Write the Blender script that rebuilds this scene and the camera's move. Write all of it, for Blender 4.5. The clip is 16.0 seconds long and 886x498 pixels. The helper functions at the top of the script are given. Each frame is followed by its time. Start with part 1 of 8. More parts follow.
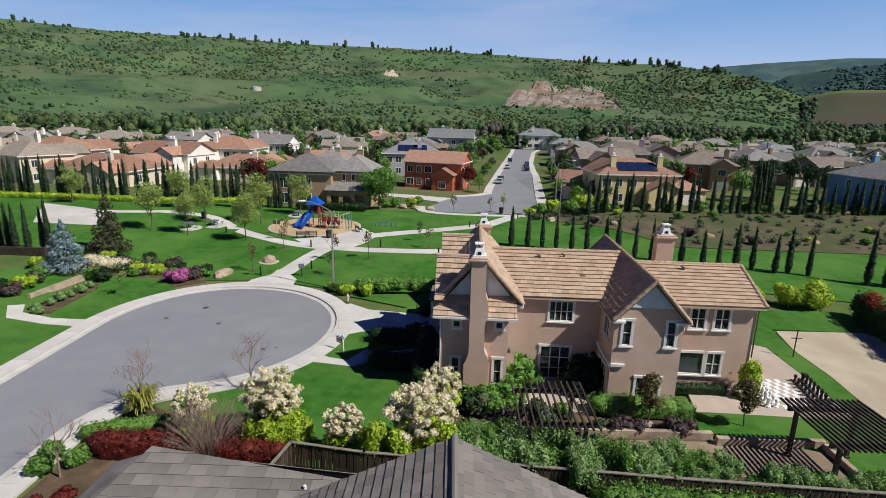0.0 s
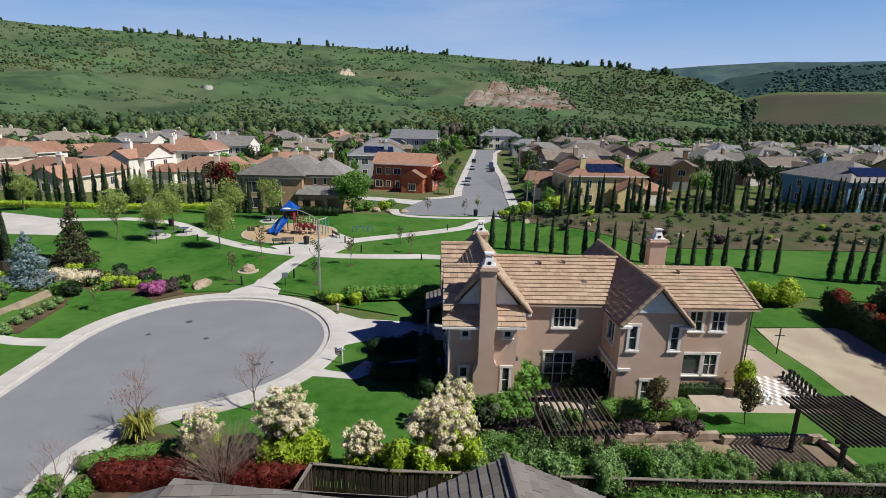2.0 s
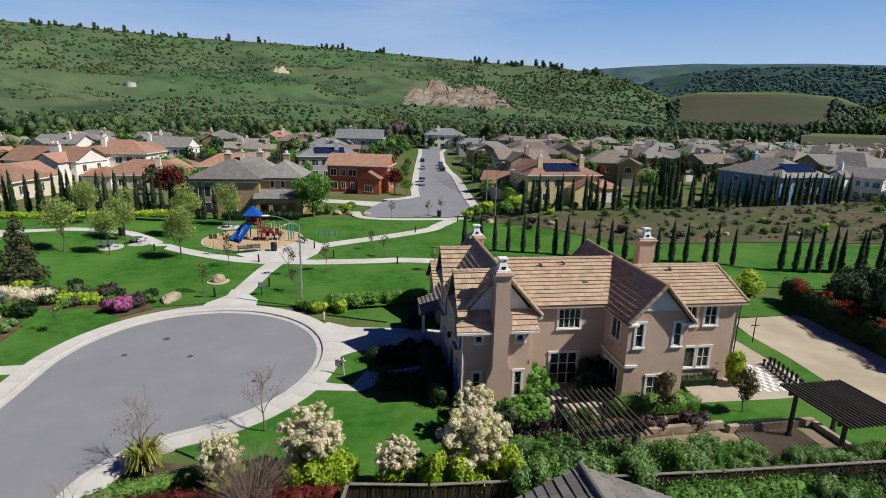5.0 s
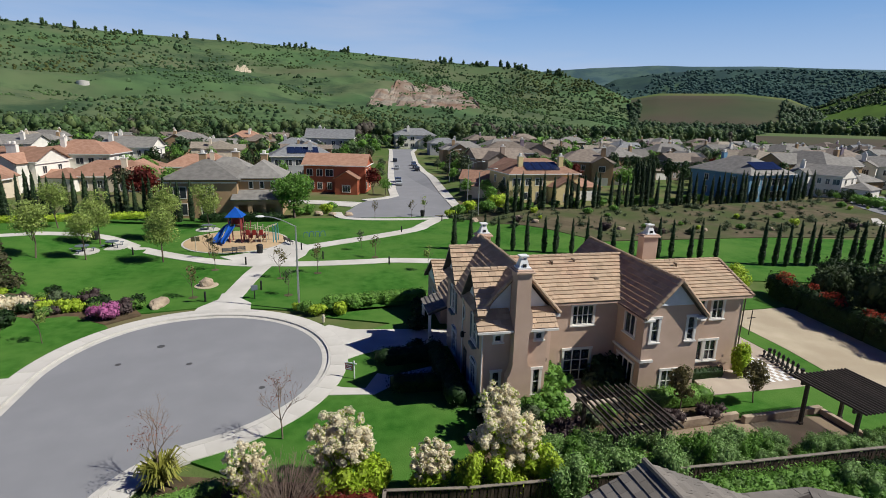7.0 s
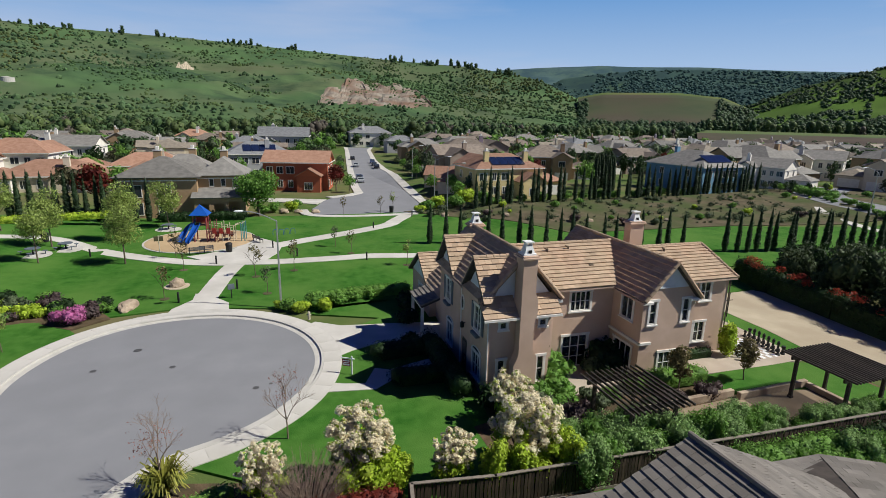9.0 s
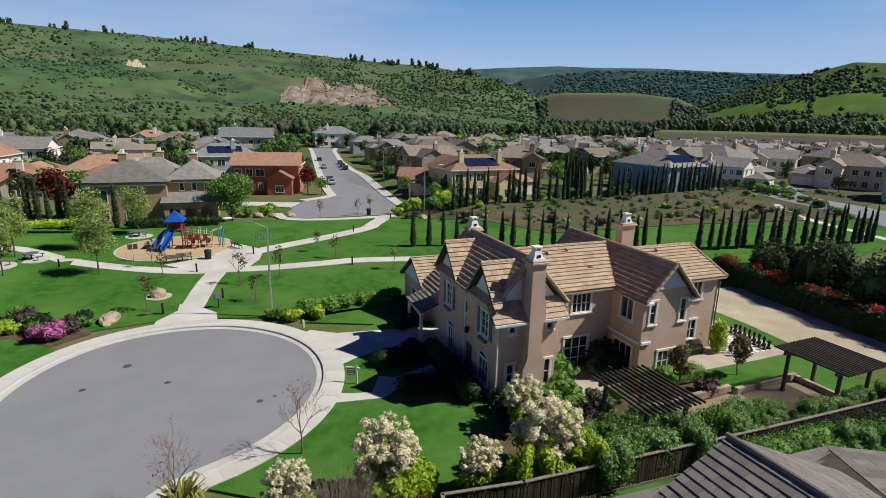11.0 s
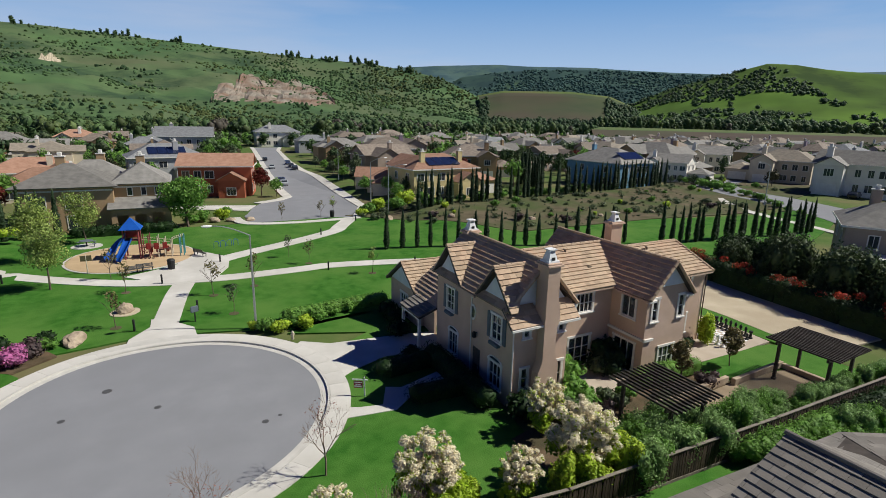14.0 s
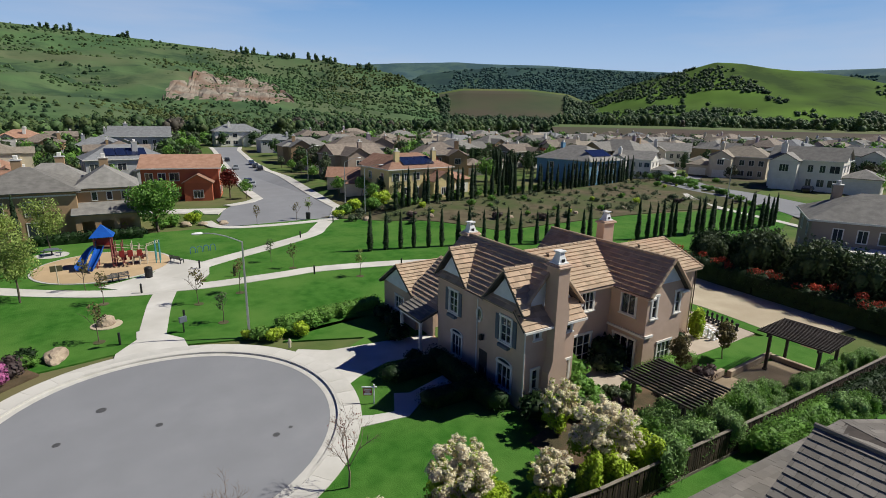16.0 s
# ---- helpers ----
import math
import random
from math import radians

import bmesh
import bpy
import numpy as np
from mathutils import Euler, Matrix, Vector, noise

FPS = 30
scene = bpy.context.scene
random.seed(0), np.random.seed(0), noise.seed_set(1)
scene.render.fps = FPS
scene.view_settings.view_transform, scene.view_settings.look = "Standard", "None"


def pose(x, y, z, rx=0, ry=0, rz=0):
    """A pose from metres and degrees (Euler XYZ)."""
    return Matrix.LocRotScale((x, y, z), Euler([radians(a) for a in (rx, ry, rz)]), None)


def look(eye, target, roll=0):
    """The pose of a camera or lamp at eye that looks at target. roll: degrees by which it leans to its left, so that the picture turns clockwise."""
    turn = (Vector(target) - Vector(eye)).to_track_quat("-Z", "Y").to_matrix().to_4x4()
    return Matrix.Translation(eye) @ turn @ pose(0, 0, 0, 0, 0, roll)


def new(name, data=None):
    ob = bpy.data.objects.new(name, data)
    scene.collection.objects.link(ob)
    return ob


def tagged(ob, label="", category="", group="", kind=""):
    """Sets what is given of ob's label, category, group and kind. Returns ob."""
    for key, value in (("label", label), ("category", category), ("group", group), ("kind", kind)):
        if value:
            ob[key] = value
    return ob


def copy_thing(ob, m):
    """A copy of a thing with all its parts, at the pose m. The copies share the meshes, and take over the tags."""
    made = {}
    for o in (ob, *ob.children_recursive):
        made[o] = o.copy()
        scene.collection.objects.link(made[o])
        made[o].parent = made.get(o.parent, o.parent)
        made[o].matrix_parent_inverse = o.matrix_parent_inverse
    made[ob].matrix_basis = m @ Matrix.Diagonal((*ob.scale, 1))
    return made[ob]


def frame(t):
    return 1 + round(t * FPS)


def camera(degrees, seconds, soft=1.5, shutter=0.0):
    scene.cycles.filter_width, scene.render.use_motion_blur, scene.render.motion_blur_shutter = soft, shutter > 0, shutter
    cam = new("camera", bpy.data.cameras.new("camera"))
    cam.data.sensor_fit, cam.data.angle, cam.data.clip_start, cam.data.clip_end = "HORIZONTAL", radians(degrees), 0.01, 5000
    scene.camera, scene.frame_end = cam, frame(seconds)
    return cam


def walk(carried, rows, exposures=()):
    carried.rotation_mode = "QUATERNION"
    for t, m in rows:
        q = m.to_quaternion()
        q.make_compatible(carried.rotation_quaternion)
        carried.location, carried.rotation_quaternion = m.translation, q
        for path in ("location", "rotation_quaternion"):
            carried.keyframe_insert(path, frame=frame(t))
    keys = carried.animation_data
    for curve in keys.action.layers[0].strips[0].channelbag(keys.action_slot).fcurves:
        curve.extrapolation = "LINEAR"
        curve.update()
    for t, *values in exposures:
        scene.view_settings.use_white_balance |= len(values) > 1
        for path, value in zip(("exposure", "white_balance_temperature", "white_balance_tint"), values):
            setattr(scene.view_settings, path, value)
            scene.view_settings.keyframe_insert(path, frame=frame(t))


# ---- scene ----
cam = camera(80.8, 16.0, soft=0.85)
PATH = [
    (0, (0.818, -0.151, 16.932), (0.787, 1.788, 16.441), 1.3),
    (0.5, (0.099, -0.031, 17.148), (0.104, 1.908, 16.658), 1.4),
    (1, (-0.628, 0.156, 17.296), (-0.591, 2.095, 16.806), 1.4),
    (1.5, (-1.377, 0.212, 17.39), (-1.294, 2.149, 16.9), 1.4),
    (2, (-2.128, 0.283, 17.425), (-2.001, 2.218, 16.936), 1.4),
    (2.5, (-2.808, 0.439, 17.517), (-2.651, 2.372, 17.028), 1.4),
    (3, (-3.556, 0.607, 17.689), (-3.369, 2.537, 17.2), 1.3),
    (3.5, (-4.229, 0.654, 17.764), (-4.0, 2.58, 17.275), 1.3),
    (4, (-4.89, 0.744, 17.801), (-4.61, 2.663, 17.312), 1.3),
    (6.5, (-8.421, 2.048, 17.454), (-7.985, 3.938, 16.968), 1.4),
    (7, (-9.165, 2.266, 17.411), (-8.689, 4.148, 16.926), 1.4),
    (7.5, (-9.937, 2.496, 17.265), (-9.426, 4.368, 16.781), 1.4),
    (8, (-10.59, 2.829, 16.995), (-10.034, 4.688, 16.511), 1.4),
    (8.5, (-11.213, 3.207, 16.704), (-10.61, 5.052, 16.22), 1.3),
    (9, (-11.85, 3.473, 16.59), (-11.204, 5.303, 16.106), 1.3),
    (9.5, (-12.449, 3.702, 16.566), (-11.758, 5.515, 16.082), 1.3),
    (12, (-15.375, 5.414, 17.206), (-14.551, 7.171, 16.723), 1.3),
    (12.5, (-15.891, 5.872, 17.269), (-15.034, 7.614, 16.785), 1.3),
    (13, (-16.469, 6.316, 17.19), (-15.574, 8.038, 16.706), 1.2),
    (13.5, (-17.036, 6.744, 17.109), (-16.102, 8.444, 16.623), 1.2),
    (14, (-17.511, 7.187, 17.049), (-16.541, 8.867, 16.563), 1.2),
    (14.5, (-18.033, 7.612, 17.151), (-17.028, 9.27, 16.662), 1.2),
    (15, (-18.616, 8.073, 17.302), (-17.578, 9.71, 16.81), 1.1),
    (15.5, (-19.162, 8.514, 17.35), (-18.095, 10.131, 16.856), 1.0),
    (16, (-19.75, 8.872, 17.327), (-18.659, 10.474, 16.835), 1.0),
]
walk(cam, [(t, look(eye, target, roll)) for t, eye, target, roll in PATH], [(0, -0.08, 6300, 11), (6.5, -0.08, 6400, 9), (16, -0.08, 6500, 7)])

# ---- world, sun, exposure ----
SUN_TO = Vector((1.0, -0.44, 1.17)).normalized()
world = bpy.data.worlds.new("world")
scene.world = world
world.use_nodes = True
wn, wl = world.node_tree.nodes, world.node_tree.links
sky = wn.new("ShaderNodeTexSky")
sky.sky_type, sky.sun_disc = "NISHITA", False
sky.sun_elevation = math.asin(SUN_TO.z)
sky.sun_rotation = math.atan2(SUN_TO.x, SUN_TO.y)
sky.altitude, sky.air_density, sky.dust_density, sky.ozone_density = 100, 1.0, 0.25, 4.0
# haze that pales the sky towards the horizon, and thin high cloud streaks
coord = wn.new("ShaderNodeTexCoord")
height = wn.new("ShaderNodeSeparateXYZ")
wl.new(coord.outputs["Generated"], height.inputs[0])
haze = wn.new("ShaderNodeValToRGB")
haze.color_ramp.elements[0].position, haze.color_ramp.elements[0].color = 0.0, (0.54, 0.63, 0.80, 1)
haze.color_ramp.elements[1].position, haze.color_ramp.elements[1].color = 0.24, (0.10, 0.30, 0.66, 1)
mid = haze.color_ramp.elements.new(0.10)
mid.color = (0.37, 0.53, 0.79, 1)
wl.new(height.outputs["Z"], haze.inputs["Fac"])
fade = wn.new("ShaderNodeMapRange")
for k, v in (("From Min", 0.2), ("From Max", 0.25), ("To Min", 1.0), ("To Max", 0.0)):
    fade.inputs[k].default_value = v
wl.new(height.outputs["Z"], fade.inputs["Value"])
dim = wn.new("ShaderNodeMixRGB")
dim.blend_type = "MULTIPLY"
dim.inputs[0].default_value = 1.0
dim.inputs[2].default_value = (0.0022, 0.0086, 0.0370, 1)
wl.new(sky.outputs["Color"], dim.inputs[1])
low = wn.new("ShaderNodeMixRGB")
wl.new(fade.outputs["Result"], low.inputs[0])
wl.new(dim.outputs["Color"], low.inputs[1])
wl.new(haze.outputs["Color"], low.inputs[2])
stretch = wn.new("ShaderNodeMapping")
stretch.inputs["Scale"].default_value = (1.3, 1.6, 9.0)
stretch.inputs["Rotation"].default_value = (0.0, 0.22, 0.0)
wisps = wn.new("ShaderNodeTexNoise")
wisps.inputs["Scale"].default_value, wisps.inputs["Detail"].default_value = 1.3, 6.0
ramp = wn.new("ShaderNodeMapRange")
for k, v in (("From Min", 0.44), ("From Max", 0.74), ("To Min", 0.0), ("To Max", 0.7)):
    ramp.inputs[k].default_value = v
cloud = wn.new("ShaderNodeMixRGB")
cloud.inputs[2].default_value = (0.52, 0.58, 0.74, 1)
wl.new(coord.outputs["Generated"], stretch.inputs["Vector"])
wl.new(stretch.outputs["Vector"], wisps.inputs["Vector"])
wl.new(wisps.outputs["Fac"], ramp.inputs["Value"])
thin = wn.new("ShaderNodeMath")
thin.operation = "MULTIPLY"
wl.new(ramp.outputs["Result"], thin.inputs[0])
wl.new(fade.outputs["Result"], thin.inputs[1])
wl.new(thin.outputs[0], cloud.inputs[0])
wl.new(low.outputs["Color"], cloud.inputs[1])
wl.new(cloud.outputs["Color"], wn["Background"].inputs["Color"])
wn["Background"].inputs["Strength"].default_value = 1.0
sun_data = bpy.data.lights.new("sun", "SUN")
sun_data.energy, sun_data.angle, sun_data.color = 5.5, radians(0.53), (1.0, 0.965, 0.885)
sun = new("sun", sun_data)
sun.matrix_world = look(SUN_TO * 300, (0, 0, 0))


# ---- materials ----
def rgb(c):
    return (*c, 1) if len(c) == 3 else c


def material(name, c1, c2, scale=1.0, rough=0.8, bump=0.3, fine=None, c3=None, big=0.12, island=0.0, metal=0.0, spec=0.3, detail=6.0, obrand=0.0, stretch3=(1, 1, 1)):
    """Two colours mixed by noise at two scales, with relief; optional change per piece."""
    m = bpy.data.materials.new(name)
    m.use_nodes = True
    n, l = m.node_tree.nodes, m.node_tree.links
    b = n["Principled BSDF"]
    co = n.new("ShaderNodeTexCoord")
    mp = n.new("ShaderNodeMapping")
    mp.inputs["Scale"].default_value = stretch3
    l.new(co.outputs["Object"], mp.inputs["Vector"])
    a = n.new("ShaderNodeTexNoise")
    a.inputs["Scale"].default_value, a.inputs["Detail"].default_value = scale, detail
    l.new(mp.outputs["Vector"], a.inputs["Vector"])
    mr = n.new("ShaderNodeMapRange")
    mr.inputs["From Min"].default_value, mr.inputs["From Max"].default_value = 0.34, 0.66
    l.new(a.outputs["Fac"], mr.inputs["Value"])
    mx = n.new("ShaderNodeMixRGB")
    mx.inputs[1].default_value, mx.inputs[2].default_value = rgb(c1), rgb(c2)
    l.new(mr.outputs["Result"], mx.inputs[0])
    out = mx.outputs["Color"]
    g = n.new("ShaderNodeTexNoise")
    g.inputs["Scale"].default_value, g.inputs["Detail"].default_value = scale * big, 4.0
    l.new(mp.outputs["Vector"], g.inputs["Vector"])
    gr = n.new("ShaderNodeMapRange")
    gr.inputs["From Min"].default_value, gr.inputs["From Max"].default_value = 0.4, 0.66
    l.new(g.outputs["Fac"], gr.inputs["Value"])
    if c3 is not None:
        m2 = n.new("ShaderNodeMixRGB")
        m2.inputs[2].default_value = rgb(c3)
        l.new(gr.outputs["Result"], m2.inputs[0])
        l.new(out, m2.inputs[1])
        out = m2.outputs["Color"]
    if island or obrand:
        hsv = n.new("ShaderNodeHueSaturation")
        rr = n.new("ShaderNodeMapRange")
        rr.inputs["To Min"].default_value, rr.inputs["To Max"].default_value = 1 - (island or obrand), 1 + (island or obrand)
        if obrand:
            src = n.new("ShaderNodeObjectInfo").outputs["Random"]
        else:
            src = n.new("ShaderNodeNewGeometry").outputs["Random Per Island"]
        l.new(src, rr.inputs["Value"])
        l.new(rr.outputs["Result"], hsv.inputs["Value"])
        l.new(out, hsv.inputs["Color"])
        out = hsv.outputs["Color"]
    l.new(out, b.inputs["Base Color"])
    b.inputs["Roughness"].default_value, b.inputs["Metallic"].default_value = rough, metal
    b.inputs["Specular IOR Level"].default_value = spec
    if bump:
        f = n.new("ShaderNodeTexNoise")
        f.inputs["Scale"].default_value, f.inputs["Detail"].default_value = fine or scale * 4, 5.0
        l.new(mp.outputs["Vector"], f.inputs["Vector"])
        bp = n.new("ShaderNodeBump")
        bp.inputs["Strength"].default_value, bp.inputs["Distance"].default_value = bump, 0.05
        l.new(f.outputs["Fac"], bp.inputs["Height"])
        l.new(bp.outputs["Normal"], b.inputs["Normal"])
    return m


def leaf_material(name, c1, c2, island=0.35, trans=0.25, scale=0.8):
    m = material(name, c1, c2, scale, 0.6, 0.0, island=island, spec=0.25)
    n, l = m.node_tree.nodes, m.node_tree.links
    b = n["Principled BSDF"]
    t = n.new("ShaderNodeBsdfTranslucent")
    col = b.inputs["Base Color"].links[0].from_socket
    l.new(col, t.inputs["Color"])
    ms = n.new("ShaderNodeMixShader")
    ms.inputs[0].default_value = trans
    l.new(b.outputs[0], ms.inputs[1])
    l.new(t.outputs[0], ms.inputs[2])
    l.new(ms.outputs[0], n["Material Output"].inputs["Surface"])
    return m


def course_material(name, c1, c2, step=0.36, island=0.12):
    """Roof covering for far roofs: courses across the fall, patchy colour."""
    m = material(name, c1, c2, 1.2, 0.85, 0.0, island=0, obrand=island)
    n, l = m.node_tree.nodes, m.node_tree.links
    co = n.new("ShaderNodeTexCoord")
    sep = n.new("ShaderNodeSeparateXYZ")
    l.new(co.outputs["Object"], sep.inputs[0])
    mul = n.new("ShaderNodeMath")
    mul.operation = "MULTIPLY"
    mul.inputs[1].default_value = 1 / (step * 0.5)
    l.new(sep.outputs["Z"], mul.inputs[0])
    fr = n.new("ShaderNodeMath")
    fr.operation = "FRACT"
    l.new(mul.outputs[0], fr.inputs[0])
    bp = n.new("ShaderNodeBump")
    bp.inputs["Strength"].default_value, bp.inputs["Distance"].default_value = 0.6, 0.06
    l.new(fr.outputs[0], bp.inputs["Height"])
    l.new(bp.outputs["Normal"], n["Principled BSDF"].inputs["Normal"])
    return m


def glass_material(name, tint, trans):
    m = bpy.data.materials.new(name)
    m.use_nodes = True
    b = m.node_tree.nodes["Principled BSDF"]
    b.inputs["Base Color"].default_value = rgb(tint)
    b.inputs["Roughness"].default_value = 0.05
    b.inputs["Transmission Weight"].default_value = trans
    b.inputs["IOR"].default_value = 1.45
    return m


M = {}
M["lawn"] = material("mown_lawn", (0.028, 0.112, 0.012), (0.060, 0.165, 0.025), 1.1, 0.95, 0.8, fine=12, c3=(0.085, 0.185, 0.034), big=0.14, spec=0.1)
M["rough_grass"] = material("rough_grass", (0.06, 0.12, 0.025), (0.11, 0.15, 0.045), 0.35, 0.95, 0.6, fine=6, c3=(0.16, 0.14, 0.07), big=0.15, spec=0.1)
M["bank"] = material("dry_bank_soil", (0.088, 0.074, 0.046), (0.140, 0.114, 0.074), 0.5, 0.95, 0.6, fine=5, c3=(0.070, 0.092, 0.034), big=0.3, spec=0.1)
M["soil"] = material("planting_soil", (0.10, 0.065, 0.04), (0.16, 0.11, 0.07), 1.5, 0.95, 0.7, fine=9, c3=(0.07, 0.06, 0.035), big=0.4, spec=0.1)
M["asphalt"] = material("asphalt", (0.232, 0.234, 0.248), (0.256, 0.258, 0.274), 0.45, 0.9, 0.3, fine=40, c3=(0.222, 0.224, 0.238), big=0.3, spec=0.2)
M["concrete"] = material("pale_concrete", (0.55, 0.525, 0.48), (0.63, 0.60, 0.555), 0.7, 0.85, 0.2, fine=25, c3=(0.50, 0.475, 0.43), big=0.4, spec=0.2)
M["kerb"] = material("kerb_concrete", (0.47, 0.45, 0.41), (0.55, 0.525, 0.485), 1.2, 0.85, 0.2, fine=25, spec=0.2)
M["tanslab"] = material("tan_patio_concrete", (0.43, 0.36, 0.29), (0.50, 0.425, 0.345), 0.7, 0.85, 0.2, fine=25, c3=(0.39, 0.325, 0.26), big=0.4, spec=0.2)
M["iron"] = material("cast_iron", (0.13, 0.13, 0.128), (0.17, 0.168, 0.165), 5, 0.6, 0.3, metal=0.6)
M["rubber"] = material("tan_play_surface", (0.46, 0.33, 0.19), (0.54, 0.39, 0.235), 0.8, 0.95, 0.3, fine=20, c3=(0.40, 0.29, 0.17))
M["terrace"] = material("tan_terrace_gravel", (0.27, 0.205, 0.135), (0.36, 0.28, 0.19), 0.6, 0.95, 0.4, fine=25, c3=(0.20, 0.15, 0.10), big=0.4)
M["gravel"] = material("decomposed_granite", (0.46, 0.39, 0.28), (0.55, 0.475, 0.35), 0.6, 0.95, 0.4, fine=25, c3=(0.40, 0.33, 0.235), big=0.3)
M["stucco"] = material("taupe_stucco", (0.555, 0.400, 0.305), (0.625, 0.458, 0.355), 0.8, 0.9, 0.3, fine=35, c3=(0.520, 0.370, 0.280), big=0.4)
M["trim"] = material("white_painted_trim", (0.68, 0.65, 0.60), (0.76, 0.73, 0.68), 2.0, 0.6, 0.08)
M["siding"] = material("pale_blue_grey_siding", (0.62, 0.645, 0.67), (0.70, 0.725, 0.75), 1.5, 0.7, 0.1)
M["shutter"] = material("blue_grey_shutter", (0.10, 0.12, 0.15), (0.13, 0.155, 0.185), 2.0, 0.6, 0.1)
M["tile"] = material("tan_concrete_tile", (0.405, 0.300, 0.205), (0.49, 0.372, 0.262), 0.9, 0.85, 0.3, fine=20, island=0.15, c3=(0.445, 0.312, 0.215), big=0.5)
M["tile_dark"] = material("tan_concrete_tile_piece", (0.405, 0.300, 0.205), (0.49, 0.372, 0.262), 0.9, 0.85, 0.3, fine=20, obrand=0.15, c3=(0.445, 0.312, 0.215), big=0.5)
M["ntile"] = material("grey_brown_shingle", (0.155, 0.142, 0.128), (0.225, 0.204, 0.182), 0.8, 0.9, 0.3, fine=22, island=0.2, c3=(0.185, 0.165, 0.145), big=0.4)
M["ntile_piece"] = material("grey_brown_shingle_piece", (0.155, 0.142, 0.128), (0.225, 0.204, 0.182), 0.8, 0.9, 0.3, fine=22, obrand=0.2, c3=(0.185, 0.165, 0.145), big=0.4)
M["deck"] = material("roof_underlay", (0.06, 0.05, 0.045), (0.09, 0.075, 0.065), 2, 0.95, 0.1)
M["darkwood"] = material("dark_stained_timber", (0.034, 0.027, 0.023), (0.060, 0.049, 0.041), 3, 0.6, 0.3, fine=18, obrand=0.25, stretch3=(1, 6, 6))
M["fencewood"] = material("dark_weathered_fence_board", (0.030, 0.021, 0.015), (0.075, 0.052, 0.038), 3, 0.85, 0.4, fine=14, obrand=0.45, stretch3=(4, 4, 0.6))
M["fencecap"] = material("grey_fence_cap", (0.17, 0.145, 0.12), (0.25, 0.215, 0.18), 3, 0.85, 0.3)
M["bark"] = material("bark", (0.10, 0.075, 0.055), (0.18, 0.14, 0.105), 6, 0.95, 0.6, fine=20, stretch3=(1, 1, 0.3))
M["twig"] = material("bare_twigs", (0.20, 0.145, 0.11), (0.29, 0.22, 0.17), 4, 0.95, 0.2)
M["interior"] = material("dim_interior", (0.07, 0.06, 0.05), (0.11, 0.095, 0.08), 1, 0.95, 0.0)
M["glass"] = glass_material("window_glass", (0.28, 0.31, 0.33), 0.85)
M["pane"] = material("far_window_glass", (0.025, 0.03, 0.038), (0.05, 0.06, 0.07), 0.5, 0.08, 0.0, spec=0.8)
M["steel"] = material("galvanised_steel", (0.42, 0.43, 0.43), (0.52, 0.53, 0.53), 4, 0.4, 0.05, metal=0.7)
M["blackmetal"] = material("black_powder_coat", (0.012, 0.012, 0.013), (0.022, 0.022, 0.023), 4, 0.5, 0.05)
M["white"] = material("white_plastic", (0.74, 0.74, 0.73), (0.82, 0.82, 0.81), 3, 0.45, 0.03)
M["stone"] = material("field_stone", (0.36, 0.28, 0.20), (0.52, 0.42, 0.31), 1.6, 0.9, 0.7, fine=7, c3=(0.28, 0.21, 0.155), big=0.6)
M["playblue"] = material("blue_play_plastic", (0.010, 0.075, 0.36), (0.014, 0.10, 0.44), 2, 0.4, 0.03)
M["playred"] = material("dark_red_play_plastic", (0.23, 0.025, 0.025), (0.30, 0.035, 0.03), 2, 0.45, 0.03)
M["playmaroon"] = material("maroon_play_post", (0.20, 0.055, 0.060), (0.26, 0.075, 0.08), 2, 0.5, 0.03)
M["playteal"] = material("teal_play_post", (0.06, 0.22, 0.24), (0.08, 0.28, 0.30), 2, 0.5, 0.03)
M["playbrown"] = material("brown_play_deck", (0.15, 0.065, 0.045), (0.20, 0.09, 0.06), 2, 0.6, 0.1)
M["playpost"] = material("tan_play_post", (0.50, 0.44, 0.34), (0.58, 0.52, 0.41), 2, 0.5, 0.03)
M["solar"] = material("solar_cells", (0.010, 0.016, 0.045), (0.016, 0.026, 0.07), 3, 0.15, 0.0, spec=0.6)
L = {}
L["green"] = leaf_material("mid_green_leaves", (0.115, 0.250, 0.040), (0.200, 0.360, 0.075), trans=0.35)
L["bright"] = leaf_material("yellow_green_leaves", (0.29, 0.42, 0.025), (0.48, 0.60, 0.070), trans=0.35)
L["dark"] = leaf_material("dark_green_leaves", (0.012, 0.032, 0.008), (0.028, 0.060, 0.016))
L["cypress"] = leaf_material("cypress_foliage", (0.016, 0.034, 0.013), (0.032, 0.058, 0.021), trans=0.05)
L["young"] = leaf_material("pale_spring_leaves", (0.24, 0.32, 0.08), (0.37, 0.45, 0.13), trans=0.35)
L["olive"] = leaf_material("grey_olive_leaves", (0.075, 0.105, 0.05), (0.12, 0.155, 0.08))
L["screen"] = leaf_material("olive_screen_leaves", (0.036, 0.060, 0.022), (0.068, 0.098, 0.038), trans=0.2)
L["red"] = leaf_material("wine_red_leaves", (0.090, 0.014, 0.010), (0.165, 0.027, 0.018))
L["redtip"] = leaf_material("bright_red_new_leaves", (0.24, 0.030, 0.018), (0.46, 0.075, 0.04))
L["blossom"] = leaf_material("cream_white_blossom", (0.72, 0.63, 0.43), (0.88, 0.81, 0.62), island=0.15, trans=0.35)
L["bronze"] = leaf_material("bronze_green_leaves", (0.120, 0.105, 0.040), (0.210, 0.180, 0.075))
L["sage"] = leaf_material("grey_green_leaves", (0.170, 0.290, 0.090), (0.290, 0.430, 0.160), trans=0.35)
